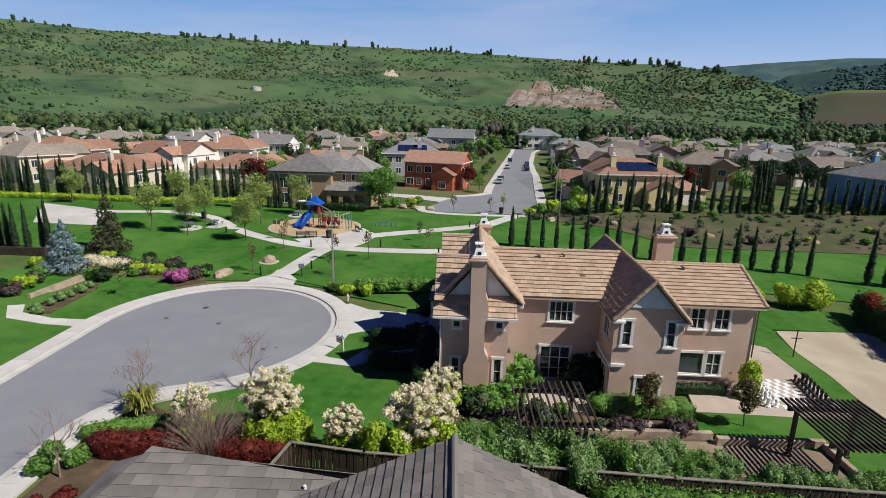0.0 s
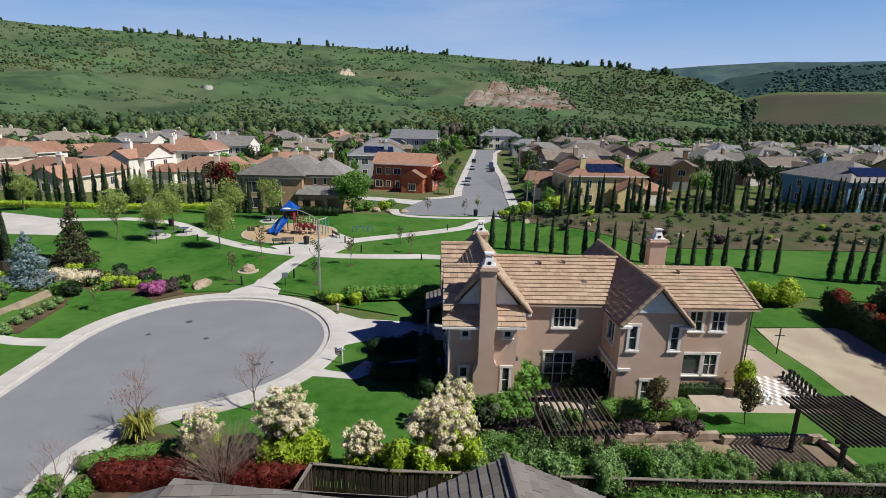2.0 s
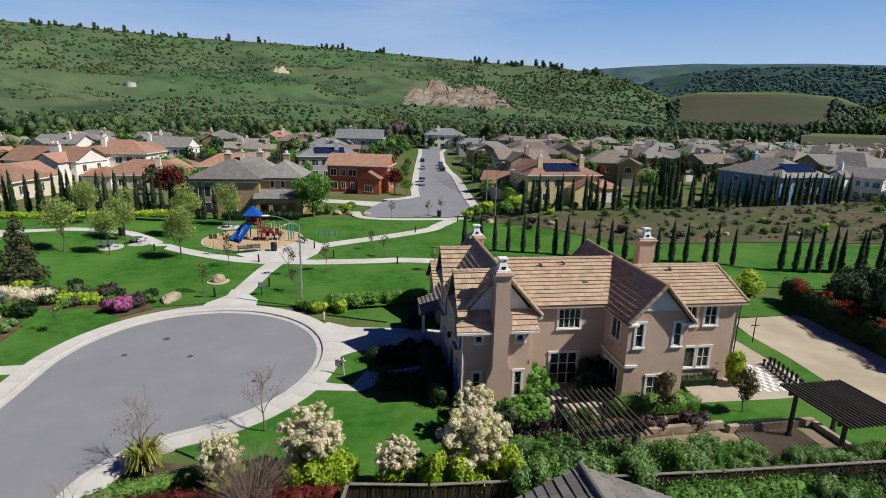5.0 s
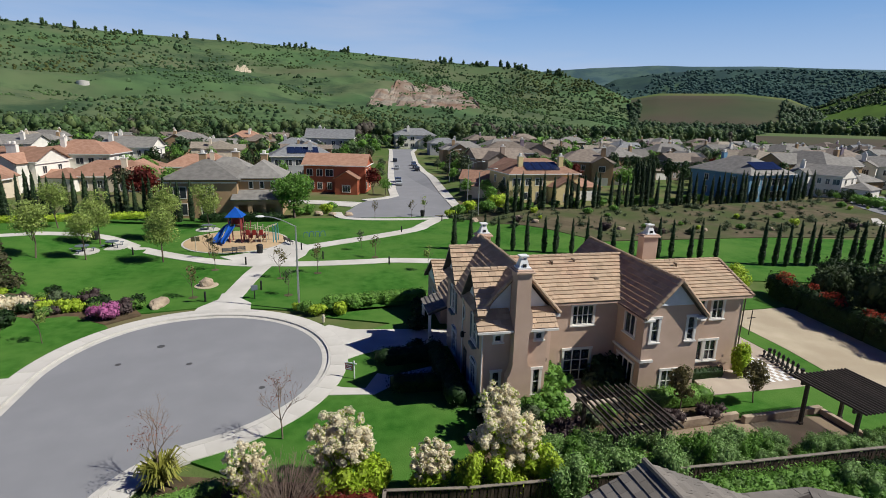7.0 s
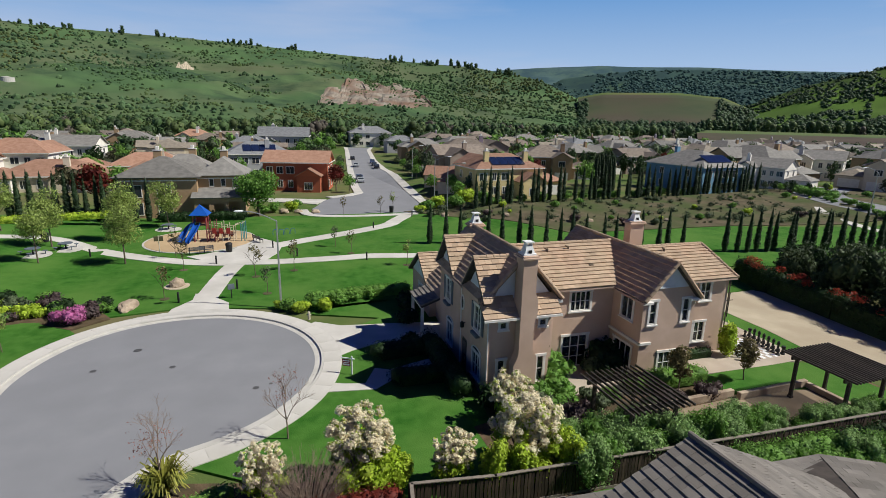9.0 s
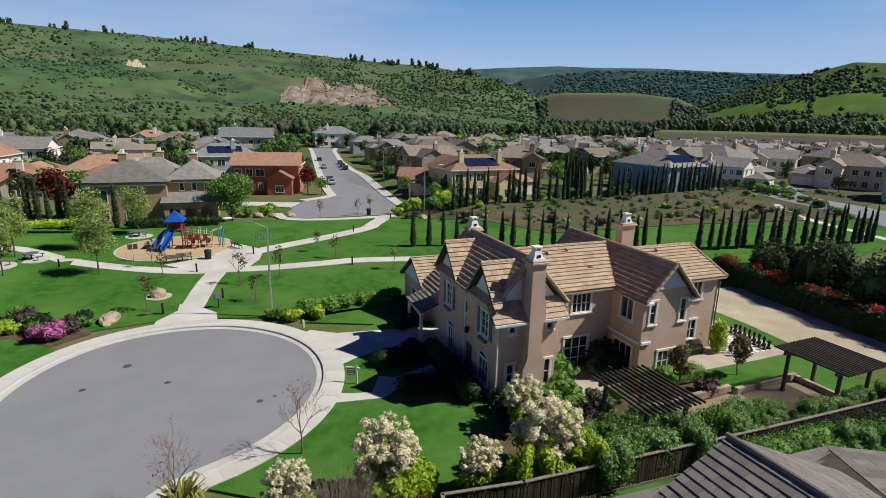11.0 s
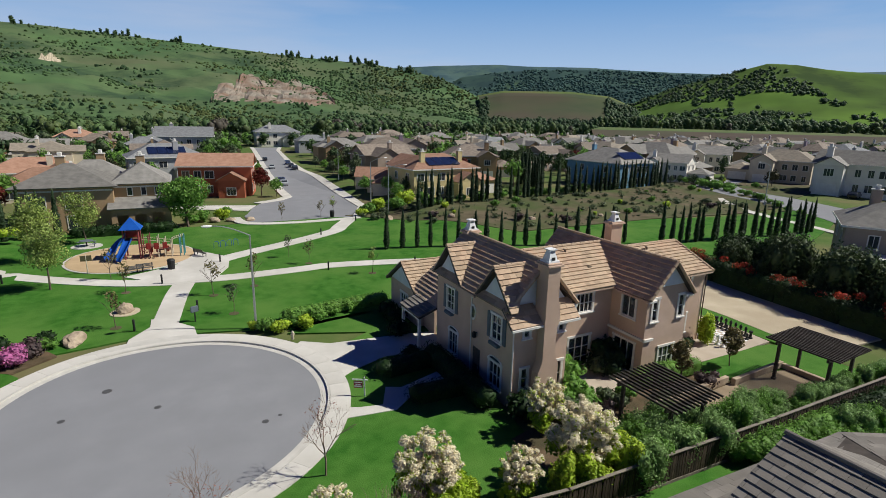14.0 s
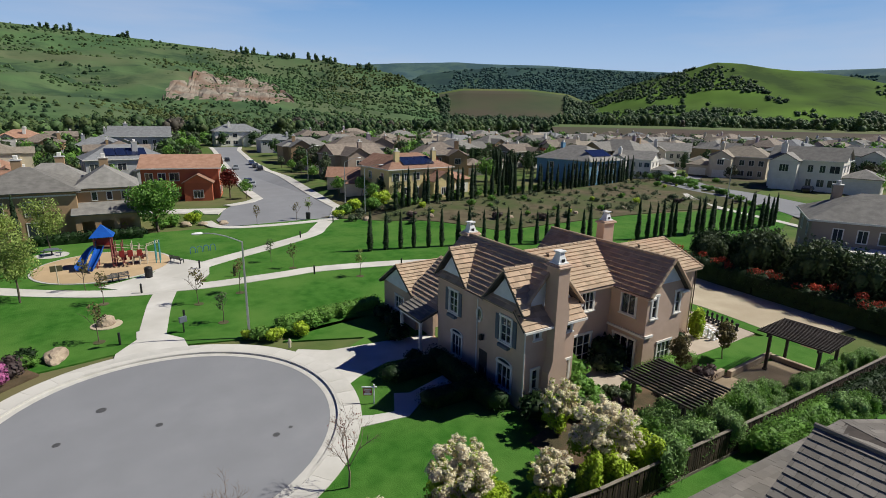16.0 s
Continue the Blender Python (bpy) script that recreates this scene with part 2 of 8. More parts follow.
L["wood"] = leaf_material("oak_foliage", (0.040, 0.078, 0.028), (0.078, 0.130, 0.044), island=0.45, trans=0.15, scale=0.02)
L["oak_dark"] = leaf_material("dark_oak_foliage", (0.030, 0.062, 0.026), (0.058, 0.102, 0.040), island=0.45, trans=0.1, scale=0.02)
L["wood_pale"] = leaf_material("spring_oak_foliage", (0.070, 0.105, 0.034), (0.120, 0.165, 0.056), island=0.4, trans=0.2, scale=0.02)
L["wood_brown"] = leaf_material("bare_brown_wood", (0.070, 0.062, 0.048), (0.105, 0.090, 0.068), island=0.35, trans=0.1, scale=0.02)
L["pinkblossom"] = leaf_material("pink_blossom", (0.36, 0.09, 0.24), (0.52, 0.17, 0.36), island=0.3)
L["spruce"] = leaf_material("blue_spruce_needles", (0.13, 0.19, 0.20), (0.22, 0.30, 0.32), trans=0.1)
L["pine"] = leaf_material("brown_green_conifer", (0.045, 0.052, 0.022), (0.085, 0.08, 0.038), trans=0.1)
L["gold"] = leaf_material("golden_strap_leaves", (0.17, 0.19, 0.03), (0.36, 0.34, 0.07))
L["purple"] = leaf_material("purple_grey_shrub", (0.07, 0.05, 0.05), (0.12, 0.085, 0.08))
L["bud"] = leaf_material("reddish_spring_buds", (0.20, 0.09, 0.075), (0.30, 0.15, 0.12))


# ---- mesh helpers ----
def part(name, bm, mat, parent=None, label=""):
    me = bpy.data.meshes.new(name)
    bmesh.ops.recalc_face_normals(bm, faces=bm.faces)
    bm.to_mesh(me)
    bm.free()
    me.materials.append(mat)
    ob = new(name, me)
    if parent:
        ob.parent = parent
    if label:
        ob["label"] = label
    return ob


def pypart(name, verts, faces, mat, parent=None, label=""):
    me = bpy.data.meshes.new(name)
    me.from_pydata(verts, [], faces)
    me.materials.append(mat)
    ob = new(name, me)
    if parent:
        ob.parent = parent
    if label:
        ob["label"] = label
    return ob


def thing(name, label, category, m=None, group="", kind=""):
    ob = new(name)
    ob.empty_display_size = 0.2
    if m is not None:
        ob.matrix_basis = m
    return tagged(ob, label, category, group, kind)


def box(bm, x0, x1, y0, y1, z0, z1, bevel=0.0):
    r = bmesh.ops.create_cube(bm, size=1)
    bmesh.ops.scale(bm, vec=(x1 - x0, y1 - y0, z1 - z0), verts=r["verts"])
    bmesh.ops.translate(bm, vec=((x0 + x1) / 2, (y0 + y1) / 2, (z0 + z1) / 2), verts=r["verts"])
    if bevel:
        es = {e for v in r["verts"] for e in v.link_edges}
        bmesh.ops.bevel(bm, geom=list(es), offset=bevel, segments=1, affect="EDGES")
    return bm


def boxes(*rows):
    bm = bmesh.new()
    for r in rows:
        box(bm, *r)
    return bm


def tube(bm, a, b, r0, r1=None, seg=8):
    a, b = Vector(a), Vector(b)
    d = b - a
    r = bmesh.ops.create_cone(bm, cap_ends=True, segments=seg, radius1=r0, radius2=r0 if r1 is None else r1, depth=d.length)
    q = d.to_track_quat("Z", "Y").to_matrix().to_4x4()
    bmesh.ops.transform(bm, matrix=Matrix.Translation((a + b) / 2) @ q, verts=r["verts"])
    return bm


def slab(bm, pts, thick):
    """A plate under the flat polygon pts."""
    pts = [Vector(p) for p in pts]
    nrm = (pts[1] - pts[0]).cross(pts[2] - pts[0]).normalized()
    if nrm.z < 0:
        pts.reverse()
        nrm = -nrm
    top = [bm.verts.new(p) for p in pts]
    bot = [bm.verts.new(p - nrm * thick) for p in pts]
    bm.faces.new(top)
    bm.faces.new(bot[::-1])
    for i in range(len(pts)):
        j = (i + 1) % len(pts)
        bm.faces.new((top[i], bot[i], bot[j], top[j]))
    return bm


def extrude_poly(bm, pts, vec):
    a = [bm.verts.new(Vector(p)) for p in pts]
    b = [bm.verts.new(Vector(p) + Vector(vec)) for p in pts]
    bm.faces.new(a)
    bm.faces.new(b[::-1])
    for i in range(len(a)):
        j = (i + 1) % len(a)
        bm.faces.new((a[i], a[j], b[j], b[i]))
    return bm


# ---- terrain ----
PROFILE = [(-400, 0), (49, 0), (57, 0.25), (66, 0.5), (80, 0.5), (100, 0.3), (120, 0.0), (150, -0.6), (6000, -0.6)]


def level(x, y):
    z = 0.0
    for (a, b), (c, d) in zip(PROFILE, PROFILE[1:]):
        if y <= c:
            z = b + (d - b) * max(0.0, (y - a) / (c - a))
            break
    if x < -31:
        z += min(1.3, 0.1 * (-31 - x)) * max(0.0, min(1.0, (140 - y) / 40))
    if x > 20 and 50 < y < 180:
        z += 1.2 * min(1.0, (x - 20) / 6) * min(1.0, max(0.0, (y - 66) / 20, (x - 84) / 14)) * min(1.0, (180 - y) / 30)
    return z


STEP = 4.0


def sheet(name, outline, lift, mat, label, category="ground", skirt=0.14, inner=None):
    """A flat area of ground with an edge, laid over the terrain; with inner, the strip between two lines."""
    bm = bmesh.new()
    if inner:
        va, vb = ([bm.verts.new((x, y, 0)) for x, y in q] for q in (outline, inner))
        for i in range(len(va) - 1):
            bm.faces.new((va[i], va[i + 1], vb[i + 1], vb[i]))
        bmesh.ops.recalc_face_normals(bm, faces=bm.faces)
    else:
        bm.faces.new([bm.verts.new((x, y, 0)) for x, y in outline])
    bmesh.ops.triangulate(bm, faces=bm.faces)
    xs, ys = [p[0] for p in outline], [p[1] for p in outline]
    for axis, lo, hi in ((0, min(xs), max(xs)), (1, min(ys), max(ys))):
        k = math.ceil(lo / STEP) * STEP
        while k < hi:
            co, no = [0, 0, 0], [0, 0, 0]
            co[axis], no[axis] = k, 1
            bmesh.ops.bisect_plane(bm, geom=bm.verts[:] + bm.edges[:] + bm.faces[:], plane_co=co, plane_no=no)
            k += STEP
    rim = [e for e in bm.edges if e.is_boundary]
    ex = bmesh.ops.extrude_edge_only(bm, edges=rim)
    low = {v for v in ex["geom"] if isinstance(v, bmesh.types.BMVert)}
    for v in bm.verts:
        v.co.z = level(v.co.x, v.co.y) + lift - (skirt if v in low else 0)
    ob = part(name, bm, mat)
    up = sum(p.normal.z for p in ob.data.polygons)
    if up < 0:
        ob.data.flip_normals()
    return tagged(ob, label, category, kind="structure")


def arc(cx, cy, r, a0, a1, n):
    return [(cx + r * math.cos(radians(a0 + (a1 - a0) * i / n)), cy + r * math.sin(radians(a0 + (a1 - a0) * i / n))) for i in range(n + 1)]


def smooth_line(pts, n=6):
    out = []
    for i in range(len(pts) - 1):
        p0, p1, p2, p3 = (Vector(pts[max(0, min(len(pts) - 1, i + k))]) for k in (-1, 0, 1, 2))
        for j in range(n):
            t = j / n
            out.append(tuple(0.5 * ((2 * p1) + (p2 - p0) * t + (2 * p0 - 5 * p1 + 4 * p2 - p3) * t * t + (3 * p1 - p0 - 3 * p2 + p3) * t ** 3)))
    return out + [tuple(pts[-1])]


def ribbon(line, w0, w1=None):
    """The outline of a strip from w0 to its left to w1 to its right."""
    w1 = -w0 if w1 is None else w1
    a, b = [], []
    for i, p in enumerate(line):
        d = Vector(line[min(i + 1, len(line) - 1)]) - Vector(line[max(i - 1, 0)])
        d.normalize()
        nx, ny = -d.y, d.x
        a.append((p[0] + nx * w0, p[1] + ny * w0))
        b.append((p[0] + nx * w1, p[1] + ny * w1))
    return a + b[::-1]


# the ground: one sheet to the horizon, finer near by
gx = [-5200, -3000, -1500, -900, -600] + [-400 + 40 * i for i in range(7)] + [-140 + 4 * i for i in range(71)] + [180 + 40 * i for i in range(8)] + [600, 900, 1500, 3000, 5200]
gy = [-5200, -2000, -800, -300, -120] + [-60 + 4 * i for i in range(66)] + [220 + 40 * i for i in range(10)] + [700, 1000, 1600, 3000, 5200]
verts = [(x, y, level(x, y) - 0.06) for y in gy for x in gx]
nx_ = len(gx)
faces = [(j * nx_ + i, j * nx_ + i + 1, (j + 1) * nx_ + i + 1, (j + 1) * nx_ + i) for j in range(len(gy) - 1) for i in range(nx_ - 1)]
ground = pypart("ground", verts, faces, M["rough_grass"])
tagged(ground, "wide sheet of rough grass and soil under the suburb", "ground", kind="structure")

# street with turning circle at its end
BC, BR, FR = (-18.5, 38.9), 9.55, 6.0
FX = -20.2 + FR
FY = BC[1] - math.sqrt((BR + FR) ** 2 - (FX - BC[0]) ** 2)
TA = math.degrees(math.atan2(FY - BC[1], FX - BC[0]))


def street_edge(d):
    """The kerb line from the far left, round the circle, to the near right; d metres outside it."""
    left = [(BC[0] - BR + 0.75 - d, -80.0), (BC[0] - BR + 0.75 - d, 20.0)]
    bend = []
    for i in range(61):
        a = 180 + (TA - 180) * i / 60
        k = max(0.0, min(1.0, (a - 105) / 65))
        r = BR + d - 0.75 * k * k * (3 - 2 * k)
        bend.append((BC[0] + r * math.cos(radians(a)), BC[1] + r * math.sin(radians(a))))
    return left + bend + arc(FX, FY, FR - d, 180 + TA, 180, 10)[1:] + [(-20.2 + d, 0.0), (-20.2 + d, -80.0)]


sheet("road", street_edge(0.02), 0.01, M["asphalt"], "grey asphalt turning circle at the end of a street", "road", skirt=0.05)


def band(name, d0, d1, lift, mat, label, category):
    a, b = street_edge(d0), street_edge(d1)
    ob = sheet(name, a, lift, mat, label, category, inner=b)
    return ob


band("kerb_gutter", 0.0, 0.45, 0.02, M["kerb"], "pale concrete gutter round the asphalt", "kerb")
band("kerb", 0.45, 0.62, 0.15, M["kerb"], "raised pale concrete kerb", "kerb")
pavement = band("pavement", 0.625, 1.85, 0.132, M["kerb"], "pale concrete pavement with score joints", "pavement")
# its slabs, with open joints between them
M["slab"] = material("pale_concrete_slab", (0.55, 0.525, 0.48), (0.63, 0.60, 0.555), 0.7, 0.85, 0.2, fine=25, c3=(0.50, 0.475, 0.43), big=0.4, spec=0.2, obrand=0.05)


def slabs(a, b, lift, every=1.6, gap=0.014):
    """Slabs between two lines that have as many points each."""
    run = [0.0]
    for p, q in zip(a, a[1:]):
        run.append(run[-1] + math.dist(p, q))

    def at(line, s):
        for i in range(len(run) - 1):
            if s <= run[i + 1] or i == len(run) - 2:
                k = (s - run[i]) / max(1e-6, run[i + 1] - run[i])
                return [line[i][c] + (line[i + 1][c] - line[i][c]) * k for c in (0, 1)]

    s = 0.0
    while s + every < run[-1]:
        rows = [(at(a, s + gap / 2 + (every - gap) * k / 2), at(b, s + gap / 2 + (every - gap) * k / 2)) for k in range(3)]
        s += every
        if rows[0][0][1] < 2 or rows[2][0][1] < 2:
            continue
        o = rows[1][0]
        rim = [r_[0] for r_ in rows] + [r_[1] for r_ in rows[::-1]]
        n = len(rim)
        vs = [(x - o[0], y - o[1], 0.0) for x, y in rim] + [(x - o[0], y - o[1], -0.08) for x, y in rim]
        fs = [(0, 1, 4, 5), (1, 2, 3, 4)] + [(i, n + i, n + (i + 1) % n, (i + 1) % n) for i in range(n)]
        ob = pypart("slab", vs, fs, M["slab"], pavement)
        ob.location = (o[0], o[1], level(*o) + lift)
        if ob.data.polygons[0].normal.z < 0:
            ob.data.flip_normals()


slabs(street_edge(0.64), street_edge(1.83), 0.143)

# park lawn, and paths over it
sheet("lawn_park", [(-62, 58), (-34, 54), (-29, 50.5), (-24, 50.6), (-18.5, 51.2), (-8.6, 48.3), (-8.2, 47.6), (0.8, 50.5), (14, 50), (30, 52), (62, 44), (90, 52), (92, 60), (60, 67), (31, 68), (23, 80), (16, 88), (11, 91.5), (-4, 92), (-34, 94), (-80, 96), (-80, 70)], 0.08, M["lawn"], "wide mown green lawn of a park", "lawn")
spur = smooth_line([(-17.9, 49.6), (-17.3, 52.6), (-16.0, 59.6), (-15.0, 63.5), (-14.4, 67)])
sheet("path", ribbon(spur, 1.0), 0.12, M["concrete"], "pale concrete park path from street to plaza", "path")
sheet("path_apron", [(-20.0, 49.6), (-19.8, 50.9), (-18.3, 52.8), (-18.2, 54.4), (-16.2, 54.4), (-16.3, 52.9), (-15.2, 51.4), (-15.1, 49.0), (-17.6, 49.2)], 0.13, M["concrete"], "flared pale concrete apron at the path's mouth", "path")
sheet("path_west", ribbon(smooth_line([(-58, 77), (-48, 77.4), (-41, 78.9), (-35.8, 78.2), (-28.8, 71.4), (-21.8, 66.2), (-16.4, 64.0), (-13.5, 64.2)]), 0.95), 0.124, M["concrete"], "pale concrete park path curving across lawn", "path")
sheet("path_east", ribbon(smooth_line([(-15, 64), (-10.4, 63.2), (-3.4, 63.1), (0.4, 63.1), (9.2, 61.0), (18, 57.6), (26, 54.6)]), 0.95), 0.128, M["concrete"], "pale concrete park path beside the lawn", "path")
sheet("path_north", ribbon(smooth_line([(-14.2, 68), (-9.2, 71.6), (-0.6, 76.2), (5.9, 80.3), (8.3, 83.8), (11.4, 88.6)]), 1.15), 0.132, M["concrete"], "pale concrete park path to the far street", "path")
sheet("plaza", [(-20.4, 67.6), (-16.6, 63.4), (-12.2, 63.4), (-10.4, 67.0), (-9.6, 71.4), (-12.2, 75.4), (-14.2, 75.6), (-15.2, 70.5), (-18.2, 68.6)], 0.136, M["concrete"], "small pale concrete plaza beside the playground", "pavement")
sheet("play_kerb", arc(-19.6, 76.0, 6.75, 0, 360, 56)[:-1], 0.14, M["kerb"], "round concrete border of the playground", "kerb")
sheet("play_surface", arc(-19.6, 76.0, 6.5, 0, 360, 56)[:-1], 0.16, M["rubber"], "round tan safety surface of a playground", "playground surface")
sheet("garden_path", [(-29.0, 38.0), (-31.6, 38.1), (-34.9, 38.4), (-36.6, 40.6), (-35.6, 41.2), (-34.6, 39.7), (-31.8, 39.3), (-29.0, 39.4)], 0.12, M["concrete"], "narrow pale garden path between shrubs", "path")
sheet("lawn_garden", [(-33.0, 46.6), (-36.2, 49.6), (-38.6, 52.2), (-33, 51), (-28, 50.4), (-26.0, 47.6), (-27.4, 44.0), (-30, 44)], 0.085, M["lawn"], "mown green lawn between bed and street", "lawn")
sheet("bed_path", [(-34.6, 39.8), (-33.8, 48.4), (-32.9, 46.0), (-32.6, 40.0)], 0.105, M["soil"], "brown mulch bed beside the garden path", "planting bed")
sheet("bed_corner", [(-41, 38), (-37.2, 41.2), (-36.6, 48.4), (-43, 49.4), (-46, 44)], 0.1, M["lawn"], "green garden lawn behind a low wall", "lawn")
sheet("sand_court", [(-66, 83), (-57, 79.6), (-50.5, 76.4), (-46.6, 67.2), (-56, 68)], 0.11, M["concrete"], "pale paved court at the park's side", "pavement")

# lots round the house
sheet("lawn_front", [(-7.5, 36.4), (-7.2, 42.0), (-3.0, 44.4), (-8.8, 47.0), (0.9, 50.2), (2.0, 46.0), (0.2, 30.5), (-1.5, 21.5), (-8, 22.2), (-15.9, 27.9), (-13.3, 29.3), (-10.8, 31.3), (-9.1, 33.4)], 0.08, M["lawn"], "mown green front lawn of the stucco house", "lawn")
sheet("driveway", [(-8.9, 44.3), (-8.3, 44.9), (-6.4, 43.5), (0.6, 42.3), (1.6, 42.0), (1.6, 38.8), (-3.6, 39.5), (-6.2, 38.6), (-7.4, 37.9), (-8.0, 38.2)], 0.13, M["concrete"], "pale concrete driveway apron", "driveway")
sheet("front_walk", [(-8.9, 34.5), (-7.6, 33.85), (-6.3, 33.5), (-5.3, 35.4), (-4.4, 34.9), (-0.6, 35.9), (0.2, 35.9), (0.2, 34.6), (-1.0, 34.6), (-4.2, 33.7), (-5.8, 32.6), (-9.3, 33.2)], 0.12, M["concrete"], "pale concrete front walk with a bend", "path")
sheet("lawn_left", [(-28.9, -10), (-28.9, 37.6), (-28.2, 42), (-26.2, 46.6), (-27.6, 49.8), (-33, 46.4), (-38, 43), (-50, 36), (-50, -10)], 0.08, M["lawn"], "mown green lawn strip beside the street", "lawn")
sheet("bed_left", [(-33.0, 50.4), (-29.6, 50.6), (-26.6, 48.4), (-24.2, 50.2), (-26.2, 53.4), (-31, 55.4), (-37, 56.0), (-38.6, 52.0)], 0.11, M["soil"], "brown mulched planting bed with shrubs", "planting bed")
sheet("bed_near", [(-18.0, 5), (-18.0, 23), (-16.4, 26.8), (-9, 24.6), (-6.6, 22.6), (-6.6, 15), (-14, 12)], 0.1, M["soil"], "brown mulched planting bed behind the near roof", "planting bed")
sheet("near_yard", [(-6.5, 21.3), (-3.0, 20.95), (11, 19.85), (27, 18.85), (30, 8), (-6.4, 8)], 0.05, M["lawn"], "green grass strip behind the fence", "lawn")
sheet("backyard_bed", [(-1.5, 20.6), (-1.5, 27), (5, 28.2), (9.6, 27.2), (14.8, 27.0), (15.0, 25.4), (26, 25), (26, 20.2)], 0.09, M["soil"], "brown planted terrace behind the house", "planting bed")
sheet("lawn_yard", [(15.0, 25.8), (15.6, 28.0), (22.8, 28.0), (25.4, 27.0), (26.0, 20.6), (21.6, 20.6), (21.2, 24.4)], 0.11, M["lawn"], "small mown backyard lawn", "lawn")
sheet("patio", [(5.0, 27.9), (5.2, 31.9), (10.4, 31.6), (10.4, 29), (9.6, 27.6)], 0.12, M["tanslab"], "pale concrete patio in the house's corner", "patio")
sheet("chess_patio", [(15.8, 28.1), (16.4, 31.0), (20.4, 31.0), (22.0, 35.5), (24.0, 38.6), (25.5, 37.8), (25.4, 33.0), (25.2, 29.4), (25.0, 27.8), (21.7, 27.8)], 0.125, M["tanslab"], "pale patio holding a giant chess set", "patio")
sheet("lawn_side", [(25.6, 37.9), (24.0, 38.8), (21.6, 35.6), (20.2, 32.0), (19.4, 36.0), (20.0, 43.0), (24.6, 46.2), (38, 46.4), (38, 41.3), (28.2, 41.6), (27.4, 37.6), (27.3, 33.2), (26.9, 29.7), (26.2, 24.6), (25.1, 24.6), (25.3, 29.4), (25.5, 33.0)], 0.1, M["lawn"], "narrow strip of green lawn beside gravel court", "lawn")
sheet("gravel_court", [(27.44, 37.5), (28.3, 41.2), (35.6, 41.3), (40.5, 33), (37.2, 23.4), (26.2, 24.6), (26.9, 29.6), (27.35, 33.2)], 0.115, M["gravel"], "pale tan gravel bocce court", "court")
# bank behind the lawn
sheet("bank", [(12, 92.5), (16, 88.2), (23, 80.3), (31, 68.3), (60, 67.3), (92, 63), (135, 75), (150, 100), (112, 98), (72, 92), (43, 91), (21, 94)], 0.1, M["bank"], "dry sloping bank of soil and low shrubs", "bank")

# far street
WEST = [(-2.4, 101.5), (-0.5, 108.0), (1.8, 112.6), (6.7, 115.7), (9.6, 119.6), (10.9, 132.0), (16.4, 172.0), (21.8, 209.0), (33.0, 285.0), (36.5, 312.0)]
EAST = [(13.0, 90.8), (17.7, 100.6), (20.9, 126.5), (25.6, 163.0), (31.5, 215.0), (43.0, 285.0), (50.0, 312.0)]
sheet("far_road", [(4, 90.6), (-3.6, 92.4), (-3.4, 99)] + WEST + EAST[::-1], 0.04, M["asphalt"], "grey asphalt street between the far houses", "road", skirt=0.05)
sheet("far_kerb_east", ribbon(EAST, 0.2, -1.8), 0.14, M["concrete"], "pale far pavement along the street", "pavement")
sheet("far_kerb_west", ribbon(WEST[2:], 1.8, -0.2), 0.14, M["concrete"], "pale far pavement along the street", "pavement")
sheet("far_kerb_south", ribbon(smooth_line([(-4.6, 98), (-3.4, 92.0), (4, 90.0), (13.6, 90.2)]), 0.3, -1.4), 0.142, M["concrete"], "pale kerb walk across the street's end", "pavement")
sheet("far_drive", [(0.6, 110.6), (-6, 113.4), (-14, 116), (-16, 112.6), (-8, 108.6), (-2.0, 104.5)], 0.07, M["concrete"], "pale concrete drive beside a tan house", "driveway")
sheet("far_road_east", ribbon(smooth_line([(126, 97), (112, 90), (103, 80), (99.5, 69), (97, 60), (93, 50), (84, 36), (74, 22)]), 5.0), 0.12, M["asphalt"], "pale cross street beyond the cypress rows", "road", skirt=0.05)

sheet("far_walk_east", ribbon(smooth_line([(92, 76), (86, 68), (83.6, 60), (81.6, 50), (78, 42)]), 0.9), 0.11, M["concrete"], "pale concrete walk below the cross street", "path")


# ---- hills ----
def interp(table, a):
    if a <= table[0][0]:
        return table[0][1]
    for (p, q), (r, s) in zip(table, table[1:]):
        if a <= r:
            k = (a - p) / (r - p)
            return q + (s - q) * k
    return table[-1][1]


def fbm(x, y, s, o=5):
    return noise.fractal(Vector((x * s, y * s, 3.7)), 0.9, 2.0, o)


